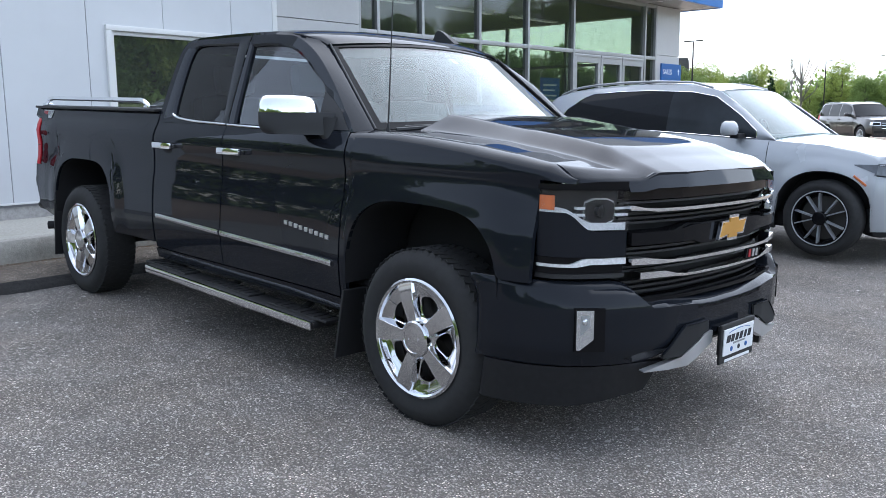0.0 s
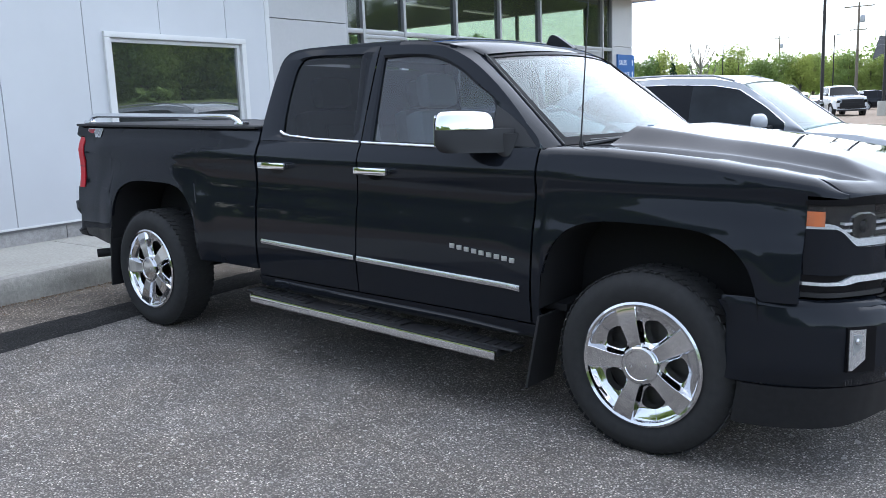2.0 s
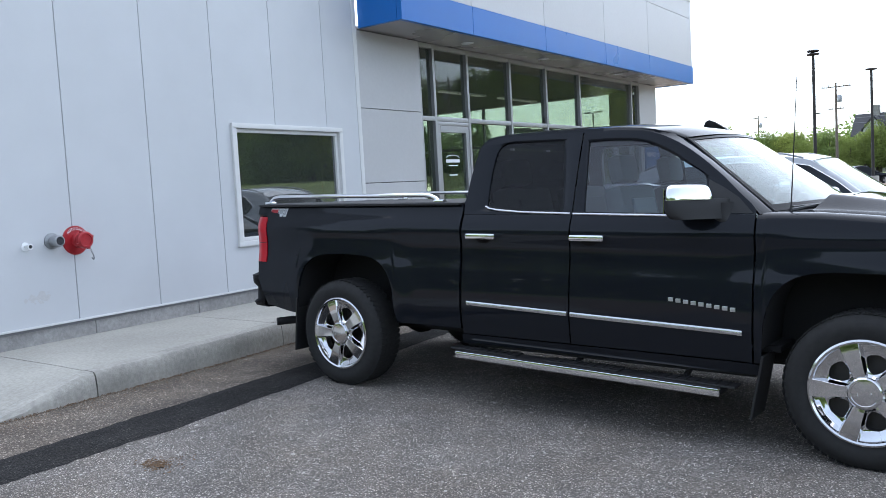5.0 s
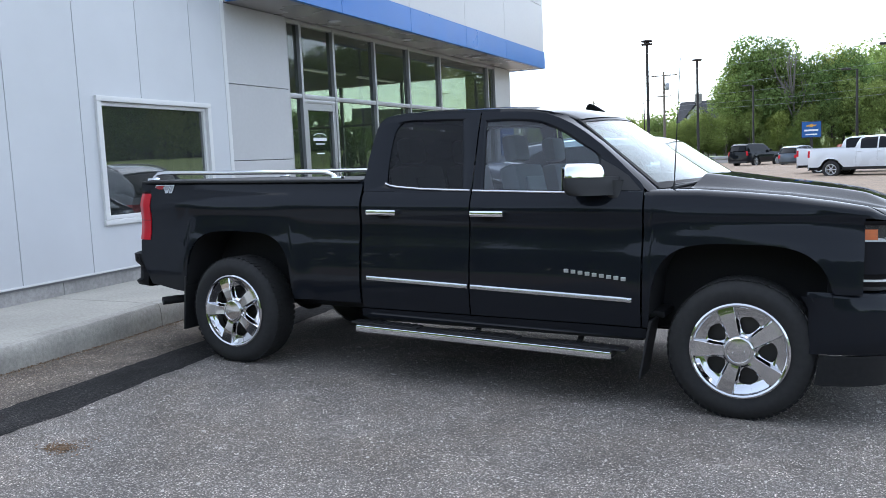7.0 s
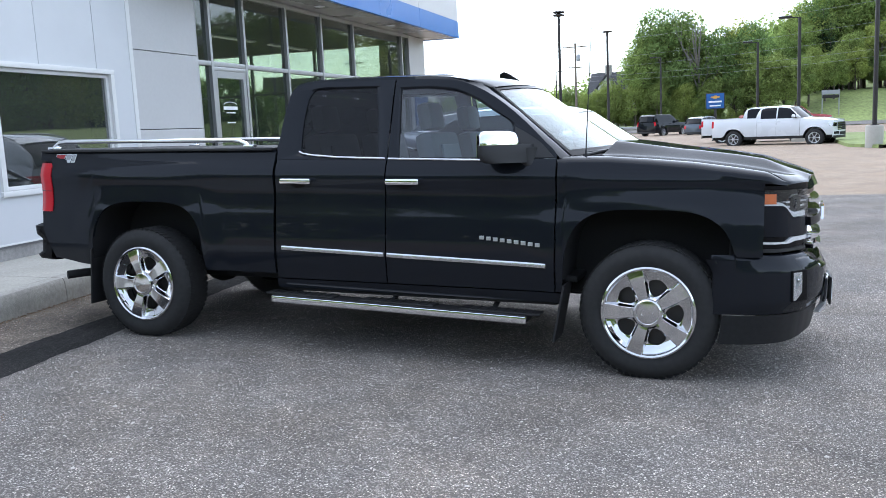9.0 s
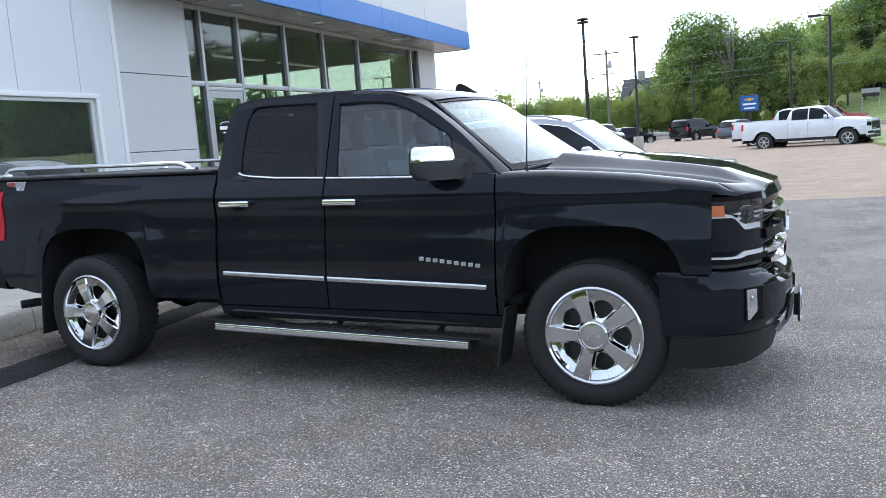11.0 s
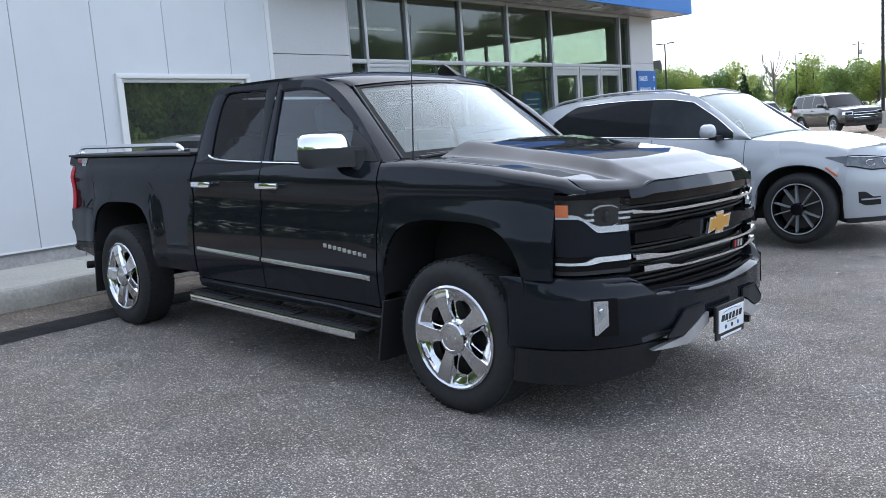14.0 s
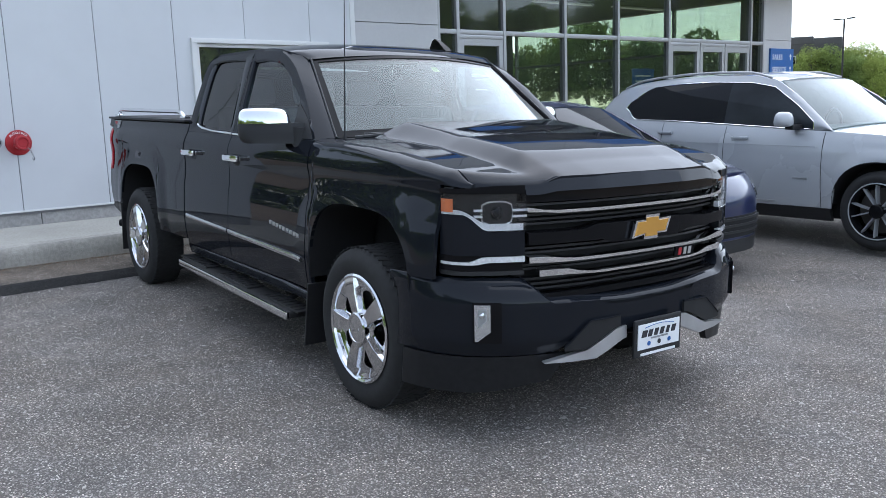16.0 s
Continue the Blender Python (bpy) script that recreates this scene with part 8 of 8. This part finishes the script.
def broad_tree(h, r, seed, material="leaf", count=5200, size=0.24, label="leafy broadleaf tree in spring green"):
    t = thing("tree", label, "tree", "trees")
    rng = random.Random(seed)
    base = h * 0.22
    blobs = crown_blobs(h, r, base, seed)
    bm = tube([(0, 0, -0.6), (0.1, 0.05, base), (0.0, 0.1, h * 0.55), (0.1, 0.0, h * 0.85)], [h * 0.028, h * 0.022, h * 0.014, h * 0.004], 8)
    for b in blobs[::2]:
        z0 = max(base * 0.8, b[2] - r * 0.6)
        tube([(0.05, 0.05, z0), (b[0] * 0.5, b[1] * 0.5, (z0 + b[2]) / 2 + 0.1), (b[0], b[1], b[2])], [h * 0.011, h * 0.007, h * 0.002], 5, bm)
    part("trunk", bm, "bark", t)
    me = leaves_mesh("crown", blobs, count, size, material, seed)
    c = new("crown", me)
    c.parent = t
    return t


def conifer(h, r, seed, count=3600, size=0.20):
    t = thing("tree", "dark green pointed conifer tree", "tree", "trees")
    blobs = []
    rng = random.Random(seed)
    for k in range(26):
        f = k / 25
        z = h * (0.10 + 0.88 * f)
        rad = r * (1 - f) ** 0.9
        for j in range(1 if f > 0.85 else 4):
            a = rng.uniform(0, 6.28)
            blobs.append((rad * 0.6 * math.cos(a), rad * 0.6 * math.sin(a), z - rad * 0.15, max(0.18, rad * 0.42), 0.22 + rad * 0.10))
    part("trunk", tube([(0, 0, -0.5), (0, 0, h * 0.97)], [h * 0.02, 0.02], 7), "bark", t)
    c = new("crown", leaves_mesh("crown", blobs, count, size, "needle", seed))
    c.parent = t
    return t


def bare_tree(h, seed):
    t = thing("tree", "pale leafless tree with bare upright branches", "tree", "trees")
    rng = random.Random(seed)
    bm = tube([(0, 0, -0.5), (0.1, 0, h * 0.4), (0, 0.1, h * 0.95)], [h * 0.018, h * 0.012, 0.02], 6)
    for k in range(16):
        z = h * rng.uniform(0.25, 0.6)
        a = rng.uniform(0, 6.28)
        q = h * rng.uniform(0.12, 0.3)
        e = (q * math.cos(a), q * math.sin(a), z + h * rng.uniform(0.25, 0.45))
        tube([(0, 0, z), (e[0] * 0.6, e[1] * 0.6, z + (e[2] - z) * 0.45), e], [h * 0.010, h * 0.007, 0.03], 5, bm)
        for _ in range(3):
            tube([(e[0] * 0.7, e[1] * 0.7, z + (e[2] - z) * 0.6), (e[0] * 0.8 + rng.uniform(-0.6, 0.6), e[1] * 0.8 + rng.uniform(-0.6, 0.6), e[2] + rng.uniform(-0.3, 0.8))], [h * 0.004, 0.02], 4, bm)
    part("trunk", bm, "bare", t)
    return t


pines = [conifer(11, 2.6, 11), conifer(8, 2.2, 12)]
# fuller trees for the bank in plain view, sparser ones for the woods at the back
near_protos = [broad_tree(10, 4.2, 21, "leaf", 8500, 0.165), broad_tree(12, 4.6, 22, "leaf_light", 8500, 0.175), broad_tree(9, 3.8, 23, "leaf_light", 7500, 0.16), broad_tree(13, 5.2, 24, "leaf", 9500, 0.19), broad_tree(7, 3.2, 25, "leaf_light", 6500, 0.14)]
protos = [broad_tree(10, 4.2, 1, "leaf", 3000, 0.30), broad_tree(12, 4.6, 2, "leaf_light", 3000, 0.32), broad_tree(9, 3.8, 3, "leaf_light", 2800, 0.28), broad_tree(13, 5.2, 4, "leaf", 3400, 0.34), broad_tree(7, 3.2, 5, "leaf_light", 3200, 0.20)]


used = set()


def plant(k, x, y, scale=1.0, pine=False, turn=0.0, full=False):
    src = (pines if pine else near_protos if full else protos)[k]
    m = Matrix.Translation((x, y, ground_z(x, y) - 0.1)) @ Matrix.Rotation(turn, 4, "Z")
    key = (pine, full, k)
    if key not in used:
        used.add(key)
        ob = src
        ob.matrix_world = m
    else:
        ob = copy_thing(src, m)
    ob.scale = (scale, scale, scale * random.uniform(0.92, 1.1))
    return ob


random.seed(5)
# low trees beyond the road, seen past the building's end
for k in range(46):
    x = -100 + k * 2.05 + random.uniform(-1.5, 1.5)
    y = 116 + random.uniform(0, 26)
    plant(random.choice((0, 1, 2, 4, 4)), x, y, random.uniform(0.45, 0.74), turn=random.uniform(0, 6), full=True)
for x, y, sc in ((-41.3, 126.0, 0.86), (-55.0, 120.0, 0.6), (-62, 118, 0.55)):
    plant(0, x, y, sc, pine=True)
bt = bare_tree(10.2, 3)
bt.matrix_world = Matrix.Translation((-45.0, 124.0, 0))
# bigger trees round the house and along the bank
TALL = (10, 12, 9, 13, 7)


def plant_top(k, x, y, top, pine=False):
    """A tree whose tip stands at that height."""
    ob = plant(k, x, y, 1.0, pine, x * 1.7, not pine)
    sc = (top - ground_z(x, y) + 0.1) / ((11, 8)[k] if pine else TALL[k])
    ob.scale = (sc * 0.9, sc * 0.9, sc)


for x, y, k, top in ((-19.0, 113.5, 4, 5.2), (-17.3, 114, 2, 5.9), (-15.7, 115, 4, 6.8), (-11.9, 118, 0, 12.2), (-11.0, 120, 1, 14.2), (-8.6, 120, 3, 16.6), (-6.3, 121, 0, 15.4), (-2.4, 120, 3, 13.2), (0.4, 122, 1, 14.6), (1.8, 121, 0, 13.6),
                     (-4.2, 121, 2, 11.0), (-9.5, 115, 4, 6.5), (-6.0, 115.5, 2, 6.0), (-12.5, 114.5, 4, 6.2), (-2.5, 116, 4, 6.3), (0.5, 117, 2, 7.0), (3.4, 117, 4, 9.4), (5.2, 118, 2, 9.0), (6.8, 118.5, 4, 9.0), (8.4, 120, 2, 8.6), (10.0, 122, 4, 8.8), (12.2, 124, 2, 8.6),
                     (13.4, 125, 4, 9.4), (7.0, 133, 0, 12.6), (8.6, 136, 3, 15.5), (9.9, 139, 1, 17.6), (11.6, 141, 3, 18.6), (13.0, 144, 0, 20.0), (15.8, 147, 3, 23.0), (17.0, 141, 1, 19.5), (18.8, 144, 3, 24.5), (21.0, 143, 0, 24.5), (22.5, 146, 3, 27.0), (25.5, 143, 1, 27.0), (20.5, 136, 2, 14.5), (24.5, 137, 4, 13.5), (16.0, 133, 2, 12.5), (28.5, 141, 3, 27.0), (32.0, 140, 0, 26.0)):
    plant_top(k, x, y, top)
for x, y, top in ((3.3, 126, 14.4), (12.6, 138, 17.5), (14.6, 140, 18.0), (29.5, 146, 27.0), (13.6, 136, 14.5)):
    plant_top(0, x, y, top, True)
for k in range(24):
    x = -19 + k * 1.2 + random.uniform(-0.4, 0.4)
    plant_top(random.choice((0, 3, 4)), x, 115.0 + random.uniform(-0.5, 3.0), random.uniform(2.6, 4.6) * (1 - 0.35 * smooth01(-4, 4, x)))
for k in range(26):
    x = 9 + k * 1.25 + random.uniform(-0.5, 0.5)
    y = 130 + random.uniform(-1.5, 3.5) + 0.15 * k
    plant_top(random.choice((2, 4, 4)), x, y, ground_z(x, y) + random.uniform(3.6, 6.5))
# trees past the showroom's end
for x, y, k, top in ((-66.7, 116, 0, 10.0), (-64.6, 114, 2, 7.8), (-61.5, 114.5, 4, 6.4), (-58.8, 115, 1, 8.8), (-56.7, 116, 2, 9.0), (-54.3, 114.5, 4, 7.3), (-53.0, 97.5, 2, 7.6), (-51.2, 99.0, 4, 7.4), (-49.4, 100.0, 2, 6.6), (-55.6, 95.5, 4, 4.6), (-47.0, 101.5, 4, 6.0), (-52.6, 115, 2, 7.2), (-49.5, 114.5, 0, 7.4), (-47.8, 117, 1, 8.7), (-33.0, 115, 2, 6.2), (-30.0, 115, 0, 6.9), (-27.6, 114.5, 4, 6.2), (-21.8, 115, 2, 6.3)):
    plant_top(k, x, y, top)
plant_top(1, -45.5, 114.5, 7.6, True)
# belt of trees across the field to the far side of the lot
for k in range(20):
    a = radians(27 + 22 * k / 19 + random.uniform(-0.6, 0.6))
    d = (64 + random.uniform(0, 8)) / math.cos(a)
    plant(random.choice((0, 1, 3)), -3 + d * math.cos(a), 1 + d * math.sin(a), (d * 0.120 + 1.0) / 11.0 * random.uniform(0.75, 1.15), turn=random.uniform(0, 6))
for b_, top, k, pine in ((49.6, 8.6, 0, False), (51.2, 9.8, 3, False), (52.6, 12.6, 0, False), (53.4, 11.6, 1, False), (54.6, 11.6, 3, False), (55.5, 14.6, 0, True), (55.9, 13.2, 3, False), (57.2, 8.0, 2, False), (58.4, 12.6, 0, False), (59.0, 14.4, 1, True), (59.6, 13.6, 3, False), (60.6, 13.0, 0, False), (61.4, 15.0, 3, False), (62.4, 14.2, 1, False), (63.6, 14.0, 3, False), (65.0, 12.0, 0, False), (66.6, 13.0, 1, False)):
    plant_top(k, -12.0 + 90 * math.cos(radians(b_)), -5.0 + 90 * math.sin(radians(b_)), top, pine)
utility_pole(-12.0 + 84 * math.cos(radians(57.2)), -5.0 + 84 * math.sin(radians(57.2)), 0.0, 12.6, 2.6, "weathered wooden utility pole with crossarms")
dead = bare_tree(13.5, 8)
dead.matrix_world = Matrix.Translation((-4.3, 118.0, 0))
for k in range(44):
    x = 30 + k * 2.0 + random.uniform(-1.5, 1.5)
    y = 146 + random.uniform(-4, 30) - 0.10 * (x - 24)
    plant(random.choice((0, 1, 2, 3, 3, 1)), x, y, random.uniform(1.15, 1.45) * (1 - 0.6 * smooth01(44, 52, x) * (1 - smooth01(82, 92, x))) if x > 36 else random.uniform(1.1, 1.7), turn=random.uniform(0, 6))
# woods behind and beside the viewer
for k in range(58):
    a = -2.1 + 2.9 * k / 57 + random.uniform(-0.02, 0.02)
    d = 72 + random.uniform(0, 26)
    plant(random.choice((0, 1, 3, 3, 2)), 4 + d * math.cos(a), -2 + d * math.sin(a), random.uniform(0.65, 1.2) * (1.0 if a < -0.25 else 0.5), turn=random.uniform(0, 6))
for k in range(34):
    a = -3.0 + 2.0 * k / 33
    d = 46 + random.uniform(0, 12)
    plant(random.choice((0, 1, 3, 3)), 4 + d * math.cos(a), -2 + d * math.sin(a), random.uniform(0.85, 1.15), turn=random.uniform(0, 6))
for k in range(10):
    a = -0.6 + 1.2 * k / 9
    plant(k % 2, 4 + 70 * math.cos(a), -2 + 70 * math.sin(a) + random.uniform(-4, 4), random.uniform(0.8, 1.25) * (1.0 if a < -0.1 else 0.6), pine=True)

# trees behind the building, seen through the showroom
for k in range(14):
    a = radians(123 + 30 * k / 13)
    d = 60 + random.uniform(0, 10)
    plant(random.choice((0, 1, 3)), -4 + d * math.cos(a), 12 + d * math.sin(a), random.uniform(0.58, 0.78) * (0.7 + 0.3 * smooth01(123, 127, math.degrees(a))), turn=random.uniform(0, 6))

# drop what was not planted
for full, group_ in ((False, protos), (True, near_protos)):
    for k, t in enumerate(group_):
        if (False, full, k) not in used:
            for o in list(t.children) + [t]:
                bpy.data.objects.remove(o)
for k, t in enumerate(pines):
    if (True, False, k) not in used:
        for o in list(t.children) + [t]:
            bpy.data.objects.remove(o)

# far woods as one mass on the ridge
rng = random.Random(9)
blobs = []
for k in range(420):
    x = rng.uniform(-160, 260)
    y = rng.uniform(190, 270)
    z = ground_z(x, y)
    blobs.append((x, y, z + rng.uniform(3, 9), rng.uniform(3.5, 6.0), rng.uniform(3.5, 5.5)))
for k in range(150):
    a = -2.4 + 3.3 * k / 149
    d = rng.uniform(70, 96)
    x, y = 4 + d * math.cos(a), -2 + d * math.sin(a)
    blobs.append((x, y, ground_z(x, y) + rng.uniform(0.5, 3.0), rng.uniform(2.5, 4.0), rng.uniform(2.0, 3.5)))
for k in range(90):
    a = -3.1 + 2.2 * k / 89
    d = rng.uniform(46, 58)
    x, y = 4 + d * math.cos(a), -2 + d * math.sin(a)
    blobs.append((x, y, rng.uniform(0.5, 2.5), rng.uniform(2.0, 3.2), rng.uniform(1.8, 2.8)))
for k in range(60):
    y = -45 + k * 0.95
    blobs.append((61 + rng.uniform(-1.5, 2), y, rng.uniform(0.3, 2.2), rng.uniform(1.6, 2.6), rng.uniform(1.4, 2.2)))
woods = new("far_woods", leaves_mesh("far_woods", blobs, 110000, 0.6, "leaf", 77))
tagged(woods, "dense green woods on the far ridge", "woods", kind="stuff")

# dark building past the showroom's far end
blg = thing("far_building", "dark grey flat-roofed building half hidden by trees", "building", m=Matrix.Translation((-57.4, 101.6, 0.0)) @ Matrix.Rotation(radians(28), 4, "Z"))
part("wall", box(11.0, 7.0, 8.6, (0, 0, 4.3), 0.03), "dark_clad", blg)
for u, w, h_ in ((-3.6, 3.6, 9.5), (0.2, 3.8, 9.2), (3.8, 3.2, 8.95)):
    part("parapet", box(w, 7.1, 0.9, (u, 0, h_ - 0.45), 0.03), "dark_clad", blg)
for u in (-3.5, -0.5, 2.5):
    wn_ = part("window", box(1.3, 0.12, 1.6, (u, -3.52, 6.0), 0.02), "window_frame", blg)
    part("pane", box(1.1, 0.12, 1.4, (u, -3.56, 6.0), 0.0), "smoked", wn_)
part("porch_roof", prism([(-2.6, 6.1), (2.6, 6.1), (0, 7.4)], lambda a, b, d: (2.6 + a, -5.2 + d, b - 0.9), 1.8), "dark_clad", blg)

# house among the trees
hs_ = thing("house", "pale gabled house with dark shingled roofs among trees", "house", m=Matrix.Translation((-15.3, 133.0, 0.4)) @ Matrix.Diagonal((0.78, 0.78, 0.78, 1)))
part("wall", box(16, 9, 7, (0, 0, 3.5), 0.03), "house", hs_)
part("roof", prism([(-5.2, 6.9), (5.2, 6.9), (0, 11.2)], lambda a, b, d: (-8.6 + d, a, b), 17.2), "shingle", hs_)
for xg in (-4.6, 2.4, 6.0):
    part("gable", prism([(-1.7, 6.4), (1.7, 6.4), (1.7, 8.0), (0, 10.0), (-1.7, 8.0)], lambda a, b, d: (xg + a, -5.6 + d, b), 4.5), "house", hs_)
    part("gable_roof", prism([(-2.0, 7.8), (0, 10.2), (2.0, 7.8), (2.0, 8.1), (0, 10.6), (-2.0, 8.1)], lambda a, b, d: (xg + a, -5.8 + d, b), 4.8), "shingle", hs_)
    win = part("window", box(0.9, 0.1, 1.3, (xg, -5.66, 7.6), 0.02), "sign_white", hs_)
    part("pane", box(0.7, 0.1, 1.1, (xg, -5.70, 7.6), 0.0), "smoked", win)
for xg in (-6, -3, 0, 3, 6):
    win = part("window", box(1.0, 0.1, 1.6, (xg, -4.54, 4.6), 0.02), "sign_white", hs_)
    part("pane", box(0.8, 0.1, 1.4, (xg, -4.58, 4.6), 0.0), "smoked", win)
part("chimney", box(1.3, 1.3, 3.0, (-5.0, 0.0, 11.2), 0.05), "kerb", hs_)
